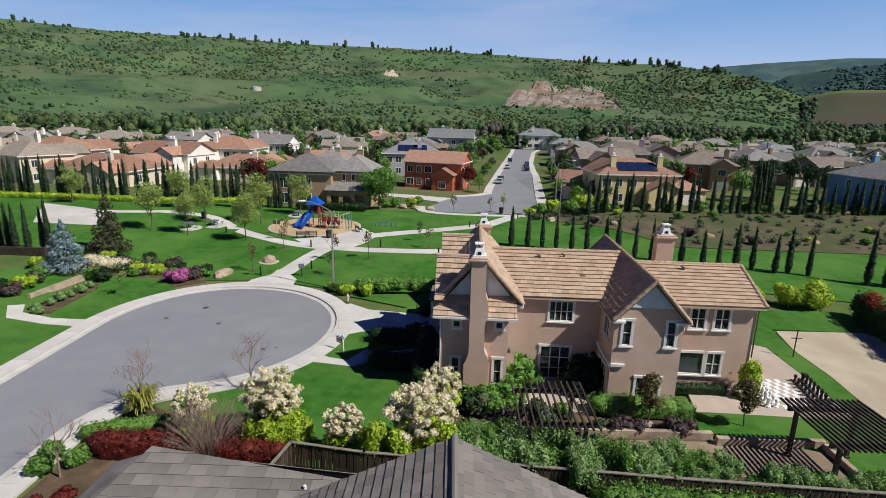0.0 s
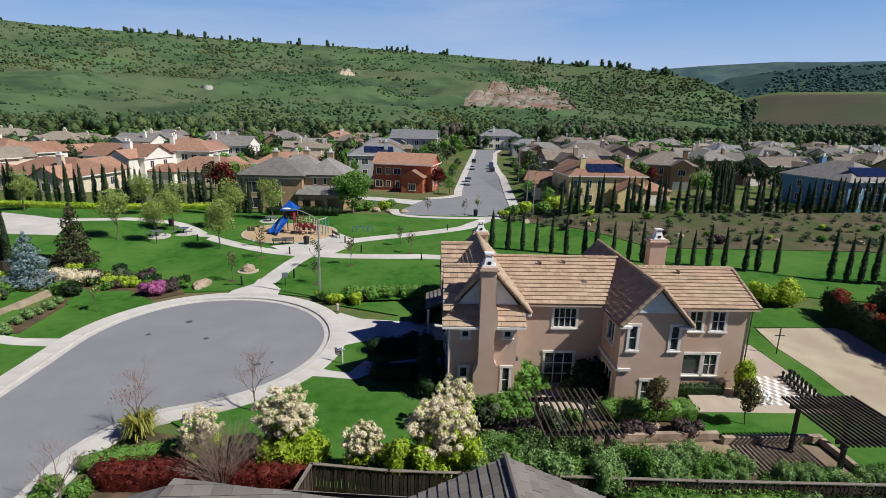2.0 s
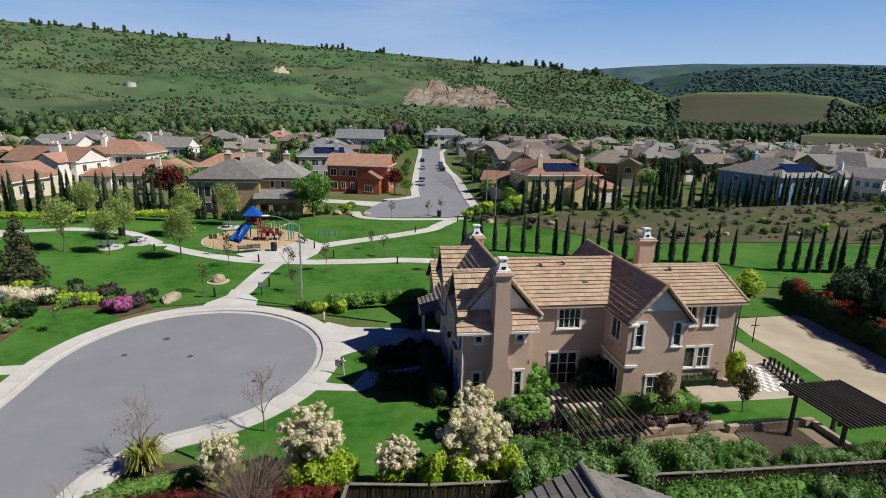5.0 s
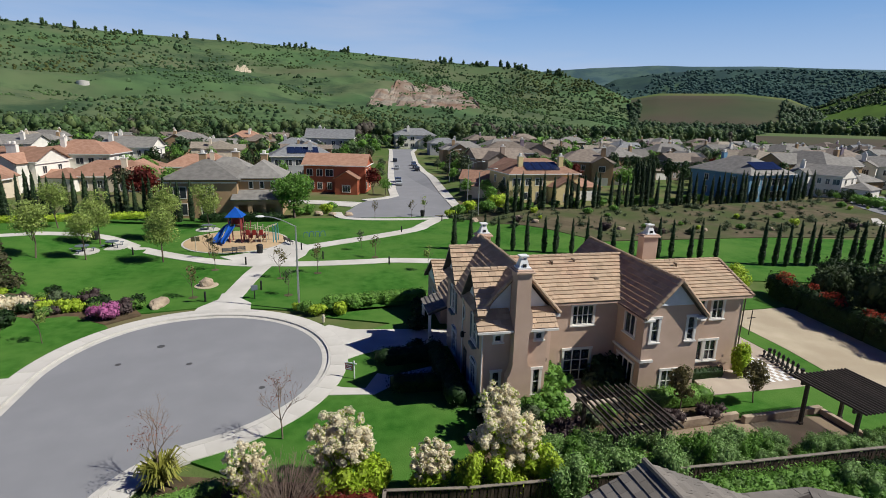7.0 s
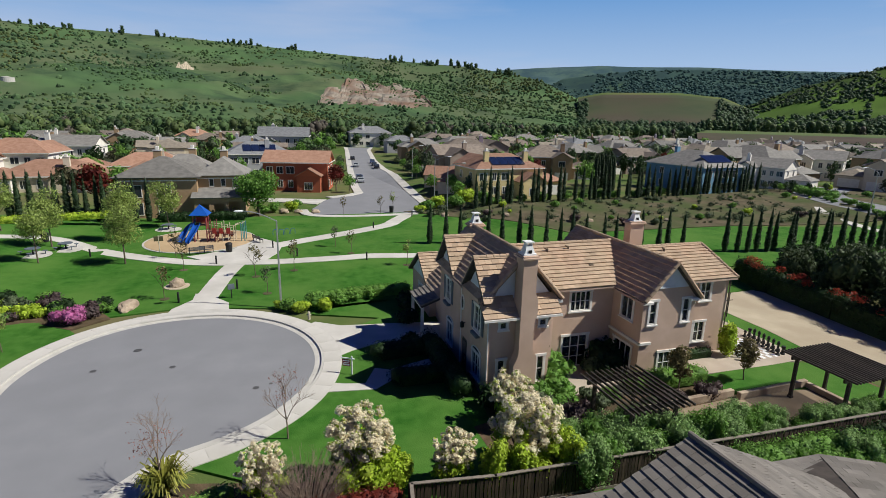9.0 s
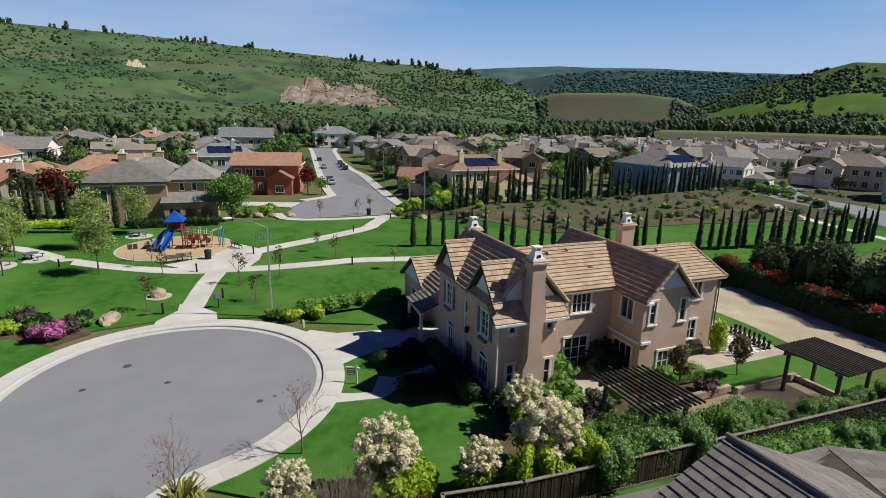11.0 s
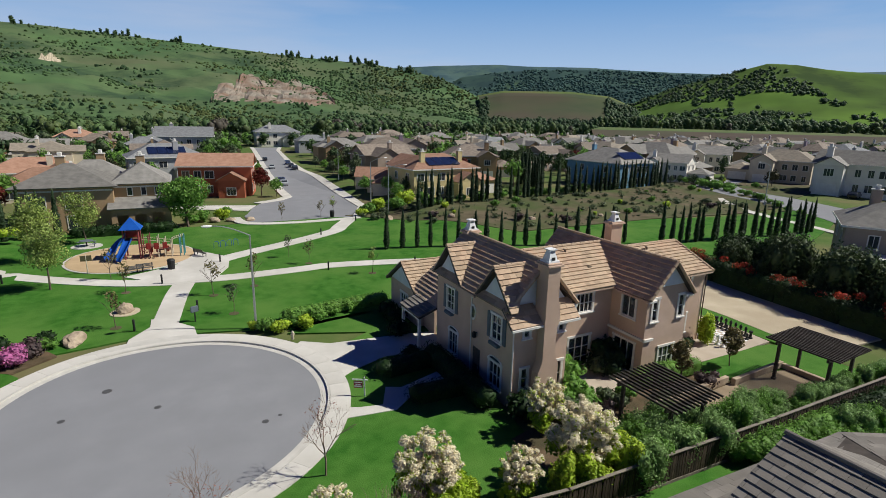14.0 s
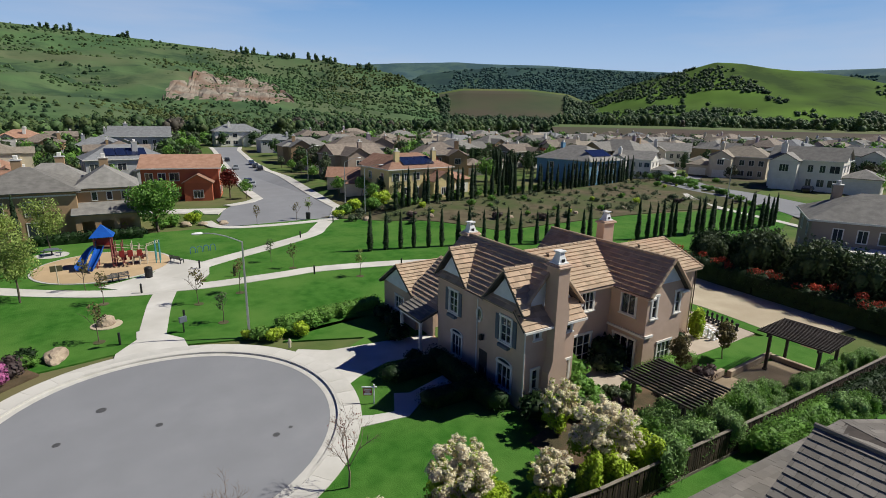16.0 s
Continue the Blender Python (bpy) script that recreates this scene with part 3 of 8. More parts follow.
def hill(name, az0, az1, skyline, near, far, mat, label, wob=0.05, naz=200, nd=46, beyond=1.25, rough=1.0):
    """A range of hills seen round the place: its crest rises to the elevation angles of the skyline table."""
    vs, fs_ = [], []
    for i in range(naz + 1):
        a = az0 + (az1 - az0) * i / naz
        crest = math.tan(radians(interp(skyline, a)))
        ca, sa = math.cos(radians(a)), math.sin(radians(a))
        n0, f0 = interp(near, a), interp(far, a)
        for j in range(nd + 1):
            t = j / nd * beyond
            d = n0 + (f0 - n0) * t
            x, y = d * sa, d * ca
            top = crest * f0 + 17
            e = min(1.0, t)
            prof = e ** 1.15 * (1 - 0.18 * math.sin(math.pi * e))
            z = top * prof if t <= 1 else top * (1 - 0.5 * (t - 1) / (beyond - 1))
            g = math.sin(math.pi * min(1.0, t)) if t < 1 else 0.0
            z += g * rough * top * (0.09 * fbm(x, y, 0.004) - 0.16 * abs(fbm(x + 500, y, 0.0025)))
            z += rough * 2.0 * fbm(x, y, 0.02, 3) * min(1, t * 3) * (0.35 if 0.9 < t < 1.1 else 1)
            vs.append((x, y, max(z, -3.0) if j else -6.0))
    w = nd + 1
    for i in range(naz):
        for j in range(nd):
            fs_.append((i * w + j, (i + 1) * w + j, (i + 1) * w + j + 1, i * w + j + 1))
    ob = pypart(name, vs, fs_, mat)
    for p in ob.data.polygons:
        p.use_smooth = True
    return tagged(ob, label, "hill", kind="structure")


SKY_A = [(-70, 6.7), (-40, 6.85), (-32, 6.7), (-22.7, 6.87), (-17, 6.74), (-6, 6.76), (-0.5, 6.54), (5.4, 6.27), (11, 5.9), (17, 5.52), (21.5, 5.3), (24.6, 4.75), (27, 4.4), (29, 3.9), (32.5, 2.3), (35, 0.3), (37, 0.0)]
NEAR_A = [(-70, 420), (0, 430), (20, 520), (33, 700), (37, 760)]
FAR_A = [(-70, 1500), (0, 1500), (20, 1400), (33, 1150), (37, 1000)]
SKY_B = [(15, 4.0), (20, 4.6), (24.5, 5.1), (29, 5.4), (35, 5.6), (38, 5.45), (44, 5.35), (49, 5.0), (56, 4.6), (68, 4.5), (85, 4.6), (100, 4.6)]
SKY_C = [(29.5, 3.4), (31, 4.3), (35, 4.85), (38, 5.05), (44, 5.15), (49, 4.85), (56, 4.45), (60, 4.2), (70, 4.0), (90, 4.0)]
SKY_D = [(44, 0.2), (48, 1.8), (52, 3.5), (56, 4.5), (59.5, 5.5), (61.8, 5.3), (64, 4.85), (67.6, 4.35), (70.4, 3.9), (73, 3.2), (80, 3.0), (95, 3.0)]
# a little haze blue is mixed into the hillside greens
M["hill"] = material("green_hillside", (0.060, 0.112, 0.050), (0.096, 0.162, 0.066), 0.012, 0.95, 0.0, c3=(0.114, 0.136, 0.072), big=0.45, spec=0.05, detail=10)
# blue cast of distance haze is put into the ridge's base colour
M["hill_far"] = material("wooded_ridge_haze_tint", (0.070, 0.120, 0.132), (0.096, 0.152, 0.160), 0.006, 0.95, 0.0, c3=(0.084, 0.136, 0.108), big=0.5, spec=0.05, detail=10)
M["hill_bright"] = material("bright_green_hillside", (0.075, 0.140, 0.026), (0.115, 0.200, 0.036), 0.01, 0.95, 0.0, c3=(0.05, 0.08, 0.024), big=0.6, spec=0.05, detail=10)
def scrub_patches(m, tint, scale, lo, hi):
    """Large ragged patches of low dark cover over a hillside material."""
    n, l = m.node_tree.nodes, m.node_tree.links
    b = n["Principled BSDF"]
    col = b.inputs["Base Color"].links[0].from_socket
    co = n.new("ShaderNodeTexCoord")
    t = n.new("ShaderNodeTexNoise")
    t.inputs["Scale"].default_value, t.inputs["Detail"].default_value, t.inputs["Roughness"].default_value = scale, 12.0, 0.68
    l.new(co.outputs["Object"], t.inputs["Vector"])
    r = n.new("ShaderNodeMapRange")
    r.inputs["From Min"].default_value, r.inputs["From Max"].default_value = lo, hi
    l.new(t.outputs["Fac"], r.inputs["Value"])
    x = n.new("ShaderNodeMixRGB")
    x.inputs[2].default_value = rgb(tint)
    l.new(r.outputs["Result"], x.inputs[0])
    l.new(col, x.inputs[1])
    l.new(x.outputs["Color"], b.inputs["Base Color"])


scrub_patches(M["hill"], (0.044, 0.078, 0.042), 0.0065, 0.50, 0.62)
# the ridge's patches carry the same painted haze blue
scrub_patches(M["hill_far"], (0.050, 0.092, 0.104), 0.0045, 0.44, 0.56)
# haze over the middle range is painted in as blue in greens and patches
M["hill_mid"] = material("wooded_range_haze_tint", (0.042, 0.082, 0.072), (0.064, 0.110, 0.088), 0.008, 0.95, 0.0, c3=(0.064, 0.108, 0.058), big=0.5, spec=0.05, detail=10)
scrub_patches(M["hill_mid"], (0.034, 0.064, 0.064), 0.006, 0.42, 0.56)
scrub_patches(M["hill_bright"], (0.040, 0.070, 0.022), 0.006, 0.56, 0.62)
hill("hill_main", -70, 37, SKY_A, NEAR_A, FAR_A, M["hill"], "long green hillside with scattered oaks", naz=260, nd=60)
hill("hill_ridge", 14, 100, SKY_B, [(14, 1700)], [(14, 3200)], M["hill_far"], "distant wooded ridge coloured blue-green for haze", rough=0.8)
hill("hill_middle", 29.5, 100, SKY_C, [(34, 1150)], [(34, 1900)], M["hill_mid"], "dark wooded middle range of hills tinted blue for haze", rough=0.9)
hill("hill_east", 43, 95, SKY_D, [(43, 640)], [(43, 1250)], M["hill_bright"], "rounded bright green hill with dark oaks", rough=0.6)


# ---- parts of houses ----
def wall(bm, p0, along, length, z0, z1, thick, openings=()):
    """A wall with openings, from p0 along "u" (x, facing -y) or "v" (y, facing -x); thick may be negative to face the other way."""
    ss = sorted({0.0, length, *[o[0] for o in openings], *[o[1] for o in openings]})
    cuts = sorted({z0, z1, *[o[2] for o in openings], *[o[3] for o in openings]})
    for a, b in zip(ss, ss[1:]):
        for lo, hi in zip(cuts, cuts[1:]):
            if any(o[0] <= a + 1e-6 and o[1] >= b - 1e-6 and o[2] <= lo + 1e-6 and o[3] >= hi - 1e-6 for o in openings):
                continue
            t0, t1 = min(0, thick), max(0, thick)
            if along == "u":
                box(bm, p0[0] + a, p0[0] + b, p0[1] + t0, p0[1] + t1, lo, hi)
            else:
                box(bm, p0[0] + t0, p0[0] + t1, p0[1] + a, p0[1] + b, lo, hi)
    bmesh.ops.remove_doubles(bm, verts=bm.verts, dist=0.0005)
    return bm


def window(parent, m, w, h, nx=2, ny=2, trim=0.13, head=0.16, sill=True, arch=0.0, far=False, name="window"):
    """A window whose origin is the bottom middle of its opening on the wall's face; it faces -y."""
    ob = part(name, boxes((-w / 2 - trim - 0.04, w / 2 + trim + 0.04, -0.08, 0.06, h, h + head)), M["trim"], parent)
    ob.matrix_basis = m
    part("jamb", boxes((-w / 2 - trim, -w / 2 + 0.03, -0.05, 0.06, -0.02, h)), M["trim"], ob)
    part("jamb", boxes((w / 2 - 0.03, w / 2 + trim, -0.05, 0.06, -0.02, h)), M["trim"], ob)
    part("rail", boxes((-w / 2 + 0.03, w / 2 - 0.03, -0.03, 0.06, -0.02, 0.05)), M["trim"], ob)
    if arch:
        n, outer, inner_ = 10, [], []
        for i in range(n + 1):
            a = math.pi * i / n
            outer.append(((w / 2 + trim) * math.cos(a), -0.06, h + head + (w / 2 + trim) * math.sin(a) * arch))
            inner_.append(((w / 2 - 0.02) * math.cos(a), -0.06, h + head + (w / 2 - 0.02) * math.sin(a) * arch))
        part("arch", extrude_poly(bmesh.new(), outer + inner_[::-1], (0, 0.1, 0)), M["trim"], ob)
        part("pane", extrude_poly(bmesh.new(), [(x, -0.02, z) for x, _, z in inner_], (0, 0.014, 0)), M["pane"], ob)
    for i in range(1, nx):
        x = -w / 2 + w * i / nx
        part("mullion", boxes((x - 0.03, x + 0.03, 0.0, 0.05, 0.05, h)), M["trim"], ob)
    for j in range(1, ny):
        z = h * j / ny
        part("muntin", boxes((-w / 2 + 0.03, w / 2 - 0.03, 0.012, 0.04, z - 0.022, z + 0.022)), M["trim"], ob)
    part("pane", boxes((-w / 2, w / 2, 0.05, 0.062, 0, h)), M["pane"] if far else M["glass"], ob).visible_shadow = far
    if sill:
        part("sill", boxes((-w / 2 - trim - 0.05, w / 2 + trim + 0.05, -0.12, 0.05, -0.11, -0.02)), M["trim"], ob)
    return ob


def clip(poly, lo, hi, axis):
    for bound, sign in ((lo, 1), (hi, -1)):
        out = []
        for i in range(len(poly)):
            a, b = poly[i - 1], poly[i]
            da, db = sign * (a[axis] - bound), sign * (b[axis] - bound)
            if da >= 0:
                out.append(a)
            if da * db < 0:
                k = da / (da - db)
                out.append(tuple(a[c] + (b[c] - a[c]) * k for c in (0, 1)))
        poly = out
        if len(poly) < 3:
            return []
    return poly


def tiles(parent, pts, mat, piece_mat=None, course=0.36, width=0.44, proud=0.11, name="roof_tile", pieces=False, seed=1):
    """Courses of tiles over a flat roof face; pts in order, the first two along the eave."""
    rnd = random.Random(seed)
    P = [Vector(p) for p in pts]
    e1 = (P[1] - P[0]).normalized()
    nrm = e1.cross(P[2] - P[0]).normalized()
    if nrm.z < 0:
        nrm = -nrm
    e2 = nrm.cross(e1)
    if e2.z < 0:
        e2 = -e2
    uv = [((p - P[0]).dot(e1), (p - P[0]).dot(e2)) for p in P]
    u0, u1, v1 = min(a for a, _ in uv), max(a for a, _ in uv), max(b for _, b in uv)
    vs, fs = [], []
    shared = None
    for j in range(int(v1 / course) + 1):
        va, vb = j * course, (j + 1) * course + 0.03
        k = u0 - (0.5 * width if j % 2 else 0) - 0.01
        while k < u1:
            shape = clip(clip(uv, k + 0.006, k + width - 0.006, 0), va, vb, 1)
            k += width
            if len(shape) < 3:
                continue
            lift = rnd.uniform(-0.006, 0.006)
            full = len(shape) == 4 and abs((max(a for a, _ in shape) - min(a for a, _ in shape)) - (width - 0.012)) < 1e-3 and abs(max(b for _, b in shape) - vb) < 1e-3
            hgt = [proud + lift - (b - va) / (vb - va) * proud * 0.75 for _, b in shape]
            top = [P[0] + e1 * a + e2 * b + nrm * z for (a, b), z in zip(shape, hgt)]
            bot = [P[0] + e1 * a + e2 * b for a, b in shape]
            n = len(shape)
            f = [tuple(range(n)), *[(i, (i + 1) % n, n + (i + 1) % n, n + i) for i in range(n)]]
            if pieces:
                o = sum(top, Vector()) / n
                if full and shared:
                    ob = new(name, shared)
                    ob.parent = parent
                    ob.location = o
                else:
                    ob = pypart(name, [q - o for q in top + bot], f, piece_mat, parent)
                    ob.location = o
                    if full:
                        shared = ob.data
            else:
                c = len(vs)
                vs += top + bot
                fs += [tuple(c + i for i in q) for q in f]
    if not pieces:
        ob = pypart(name + "s", vs, fs, mat, parent)
        ob["kind"] = "stuff"
        return ob


def roof_face(parent, pts, mat, piece_mat=None, thick=0.16, pieces=False, **kw):
    part("roof_deck", slab(bmesh.new(), pts, thick), M["deck"], parent)
    tiles(parent, pts, mat, piece_mat, pieces=pieces, **kw)


def gutter(bm, a, b, size=0.13):
    a, b = Vector(a), Vector(b)
    d = (b - a).normalized()
    side = Vector((-d.y, d.x, 0)) * size
    up = Vector((0, 0, size))
    extrude_poly(bm, [a, a + side, a + side - up, a - up], b - a)


# ---- the stucco house ----
HM = pose(0.35, 29.6, 0.05, 0, 0, -2)
house = thing("house", "two-storey taupe stucco house with tan tiled gables", "house", HM)


def H(u, v, z, rz=0):
    return pose(u, v, z, 0, 0, rz)


T = 0.22
# left wing, bay, main block, cross wing, right block
part("wall", wall(bmesh.new(), (0, 0.0), "u", 4.1, -0.3, 5.25, T, [(0.72, 1.14, 4.45, 4.87), (3.32, 3.74, 4.45, 4.87), (0.66, 1.12, 1.15, 2.45), (3.3, 3.76, 0.75, 2.45)]), M["stucco"], house)
part("wall", wall(bmesh.new(), (3.88, T), "v", 0.48, -0.3, 5.6, T), M["stucco"], house)
part("wall", wall(bmesh.new(), (4.1, 0.6), "u", 0.5, -0.3, 6.1, T), M["stucco"], house)
LW = [(1.3, 2.3, 3.75, 5.35), (1.15, 2.45, 0.6, 2.2), (3.6, 4.55, 0.0, 2.3), (7.2, 8.2, 3.75, 5.35), (6.6, 7.8, 0.6, 2.2)]
part("wall", wall(bmesh.new(), (0, T), "v", 9.58, -0.3, 6.1, T, [(a - T, b - T, c, d) for a, b, c, d in LW]), M["stucco"], house)
part("wall", wall(bmesh.new(), (T, 9.58), "u", 4.38, -0.3, 6.1, T), M["stucco"], house)
part("wall", wall(bmesh.new(), (4.38, 0.82), "v", 8.76, -0.3, 6.1, T), M["stucco"], house)
for v0, v1, va in ((0.05, 3.55, 1.8), (5.95, 9.45, 7.7)):
    part("gable", extrude_poly(bmesh.new(), [(0.002, v0, 6.1), (0.002, v1, 6.1), (0.002, va, 8.05)], (T, 0, 0)), M["stucco"], house)
part("gable_siding", extrude_poly(bmesh.new(), [(0.25, 0.62, 6.15), (4.35, 0.62, 6.15), (2.3, 0.62, 8.6)], (0, 0.2, 0)), M["siding"], house, "pale blue-grey gable siding")
for v0, v1, va in ((0.2, 3.4, 1.8), (6.1, 9.3, 7.7)):
    bm = extrude_poly(bmesh.new(), [(-0.05, v0, 6.32), (-0.05, v1, 6.32), (-0.05, va, 8.18)], (0.045, 0, 0))
    box(bm, -0.09, -0.003, v0 - 0.05, v1 + 0.05, 6.22, 6.32)
    part("gable_siding", bm, M["siding"], house, "pale blue-grey gable siding")
part("wall", wall(bmesh.new(), (4.6, 2.45), "u", 5.6, -0.3, 5.8, T, [(2.3, 3.8, 4.15, 5.5), (1.9, 3.8, 0.05, 2.35)]), M["stucco"], house)
part("wall", wall(bmesh.new(), (4.6, 9.2), "u", 5.6, -0.3, 5.8, T), M["stucco"], house)
part("wall", wall(bmesh.new(), (10.2, -0.7), "u", 4.0, -0.3, 5.9, T, [(0.5, 1.0, 4.05, 5.6), (3.05, 3.55, 4.05, 5.6), (1.6, 3.0, 0.5, 2.0)]), M["stucco"], house)
part("wall", wall(bmesh.new(), (10.2, -0.7 + T), "v", 2.93, -0.3, 5.9, T, [(0.75, 1.9, 4.0, 5.55), (0.5, 2.3, 0.05, 2.25)]), M["stucco"], house)
part("wall", wall(bmesh.new(), (13.98, -0.7 + T), "v", 2.5, -0.3, 5.9, T), M["stucco"], house)
part("wall", wall(bmesh.new(), (10.2, 10.6), "u", 4.0, -0.3, 5.9, T), M["stucco"], house)
part("wall", wall(bmesh.new(), (10.2, 2.67), "v", 7.93, -0.3, 5.9, T), M["stucco"], house)
part("wall", wall(bmesh.new(), (13.98, 2.22), "v", 8.38, -0.3, 5.9, T), M["stucco"], house)
part("gable", extrude_poly(bmesh.new(), [(10.25, -0.698, 5.9), (14.15, -0.698, 5.9), (12.2, -0.698, 7.95)], (0, T, 0)), M["stucco"], house)
part("gable", extrude_poly(bmesh.new(), [(10.25, 10.6, 5.9), (14.15, 10.6, 5.9), (12.2, 10.6, 7.95)], (0, T, 0)), M["stucco"], house)
bm = bmesh.new()
for i in range(8):
    z0 = 6.55 + i * 0.19
    w0, w1 = (8.07 - z0) / 2.3 * 2.05, (8.07 - z0 - 0.17) / 2.3 * 2.05
    if w1 > 0.02:
        extrude_poly(bm, [(12.2 - w0, -0.745, z0), (12.2 + w0, -0.745, z0), (12.2 + w1, -0.73, z0 + 0.18), (12.2 - w1, -0.73, z0 + 0.18)], (0, 0.03, 0))
box(bm, 10.75, 13.65, -0.76, -0.705, 6.45, 6.54)
part("gable_siding", bm, M["siding"], house, "pale clapboard gable siding")
part("wall", wall(bmesh.new(), (14.2, 2.0), "u", 5.5, -0.3, 5.8, T, [(0.5, 1.0, 4.2, 5.55), (1.5, 2.4, 4.2, 5.55), (3.0, 3.9, 4.2, 5.55), (0.95, 2.65, 1.05, 2.55), (2.85, 3.75, 1.05, 2.55)]), M["stucco"], house)
part("wall", wall(bmesh.new(), (19.48, 2.22), "v", 6.8, -0.3, 5.8, T), M["stucco"], house)
part("wall", wall(bmesh.new(), (14.2, 9.0), "u", 5.5, -0.3, 5.8, T), M["stucco"], house)
part("gable", extrude_poly(bmesh.new(), [(19.698, 2.05, 5.8), (19.698, 9.2, 5.8), (19.698, 5.5, 7.3)], (-T, 0, 0)), M["stucco"], house)
part("floor_slab", boxes((0.3, 19.4, 2.7, 8.9, -0.2, 0.02), (0.3, 4.3, 0.3, 2.69, -0.2, 0.02), (10.45, 13.9, -0.4, 2.69, -0.2, 0.02)), M["interior"], house)
part("upper_floor", boxes((4.7, 10.1, 2.7, 8.9, 2.75, 2.95), (0.3, 4.3, 0.3, 9.4, 2.75, 2.95), (10.45, 13.9, -0.4, 10.4, 2.75, 2.95), (14.3, 19.4, 2.3, 8.9, 2.75, 2.95)), M["interior"], house)
for q in ((4.7, 10.1, 5.0, 5.1, 0.03, 5.7), (1.9, 2.0, 0.4, 9.4, 0.03, 5.7), (10.5, 13.9, 1.9, 2.0, 0.03, 5.7), (14.4, 19.4, 4.6, 4.7, 0.03, 5.7)):
    part("inner_wall", boxes(q), M["interior"], house)

# roofs
TM, TP = M["tile"], M["tile_dark"]
RZ = 8.9
roof_face(house, [(-0.5, -0.45, 5.32), (1.7, -0.45, 5.32), (1.7, 0.62, 6.3), (-0.5, 0.62, 6.3)], TM, TP, pieces=True, thick=0.1, seed=2)
roof_face(house, [(2.62, -0.45, 5.32), (4.55, -0.45, 5.32), (4.55, 0.62, 6.3), (2.62, 0.62, 6.3)], TM, TP, pieces=True, thick=0.1, seed=25)
# left wing, west slope in three stretches between the wall dormers, and east slope
roof_face(house, [(-0.4, 10.0, 6.12), (-0.4, 0.25, 6.12), (2.3, 0.25, RZ), (2.3, 10.0, RZ)], TM, seed=3)
roof_face(house, [(4.95, 0.25, 5.95), (4.95, 10.0, 5.95), (2.3, 10.0, RZ), (2.3, 0.25, RZ)], TM, seed=4)
for va, s in ((1.8, 5), (7.7, 6)):
    for sg in (-1, 1):
        roof_face(house, [(-0.45, va + sg * 2.0, 6.2), (0.0, va + sg * 2.0, 6.2), (2.2, va, 8.46), (-0.45, va, 8.46)], TM, thick=0.12, seed=s + sg)
roof_face(house, [(4.3, 2.08, 5.86), (10.2, 2.08, 5.86), (12.35, 5.95, 8.02), (3.0, 5.95, 8.02)], TM, TP, seed=9)
roof_face(house, [(10.2, 9.8, 5.86), (4.3, 9.8, 5.86), (3.0, 5.95, 8.02), (12.35, 5.95, 8.02)], TM, seed=10)
CZ = 8.12
roof_face(house, [(10.0, 11.0, 5.72), (10.0, -1.02, 5.72), (12.2, -1.02, CZ), (12.2, 11.0, CZ)], TM, seed=11)
roof_face(house, [(14.4, -1.02, 5.72), (14.4, 11.0, 5.72), (12.2, 11.0, CZ), (12.2, -1.02, CZ)], TM, seed=12)
roof_face(house, [(14.0, 1.62, 5.86), (20.05, 1.62, 5.86), (20.05, 5.5, 7.5), (12.9, 5.5, 7.5)], TM, TP, seed=13)
roof_face(house, [(20.05, 9.4, 5.86), (14.0, 9.4, 5.86), (12.9, 5.5, 7.5), (20.05, 5.5, 7.5)], TM, seed=14)


def ridge(a, b, r=0.13, name="ridge_tiles"):
    a, b = Vector(a), Vector(b)
    n = max(1, int((b - a).length / 0.42))
    bm = bmesh.new()
    for i in range(n):
        p, q = a + (b - a) * (i / n), a + (b - a) * ((i + 0.97) / n)
        tube(bm, p + Vector((0, 0, 0.015)), q, r, r * 0.9, 8)
    part(name, bm, TM, house)


for a, b in (((2.3, 0.2, RZ + 0.03), (2.3, 10.0, RZ + 0.03)), ((3.0, 5.95, 8.05), (12.2, 5.95, 8.05)), ((12.2, -1.05, CZ + 0.03), (12.2, 11.0, CZ + 0.03)), ((12.9, 5.5, 7.53), (20.05, 5.5, 7.53)),
             ((-0.48, 1.8, 8.5), (2.1, 1.8, 8.5)), ((-0.48, 7.7, 8.5), (2.1, 7.7, 8.5)),
             ((10.02, -1.05, 5.76), (12.2, -1.05, CZ + 0.04)), ((14.38, -1.05, 5.76), (12.2, -1.05, CZ + 0.04)), ((4.92, 0.22, 6.0), (2.3, 0.22, RZ + 0.04)), ((-0.38, 0.22, 6.15), (2.3, 0.22, RZ + 0.04)), ((20.05, 1.6, 5.9), (20.05, 5.5, 7.54))):
    ridge(a, b)
for a, b in ((1.7, -0.5), (4.55, 2.65)):
    bm = bmesh.new()
    gutter(bm, (a, -0.45, 5.32), (b, -0.45, 5.32))
    part("gutter", bm, M["trim"], house, "white gutter")
for a, b in (((10.0, 2.08, 5.84), (4.95, 2.08, 5.84)), ((20.05, 1.62, 5.84), (14.4, 1.62, 5.84)), ((10.0, 2.08, 5.7), (10.0, -1.02, 5.7)), ((14.4, -1.02, 5.7), (14.4, 1.5, 5.7)), ((-0.4, 5.9, 6.1), (-0.4, 3.7, 6.1))):
    bm = bmesh.new()
    gutter(bm, b, a)
    part("gutter", bm, M["stucco"], house)
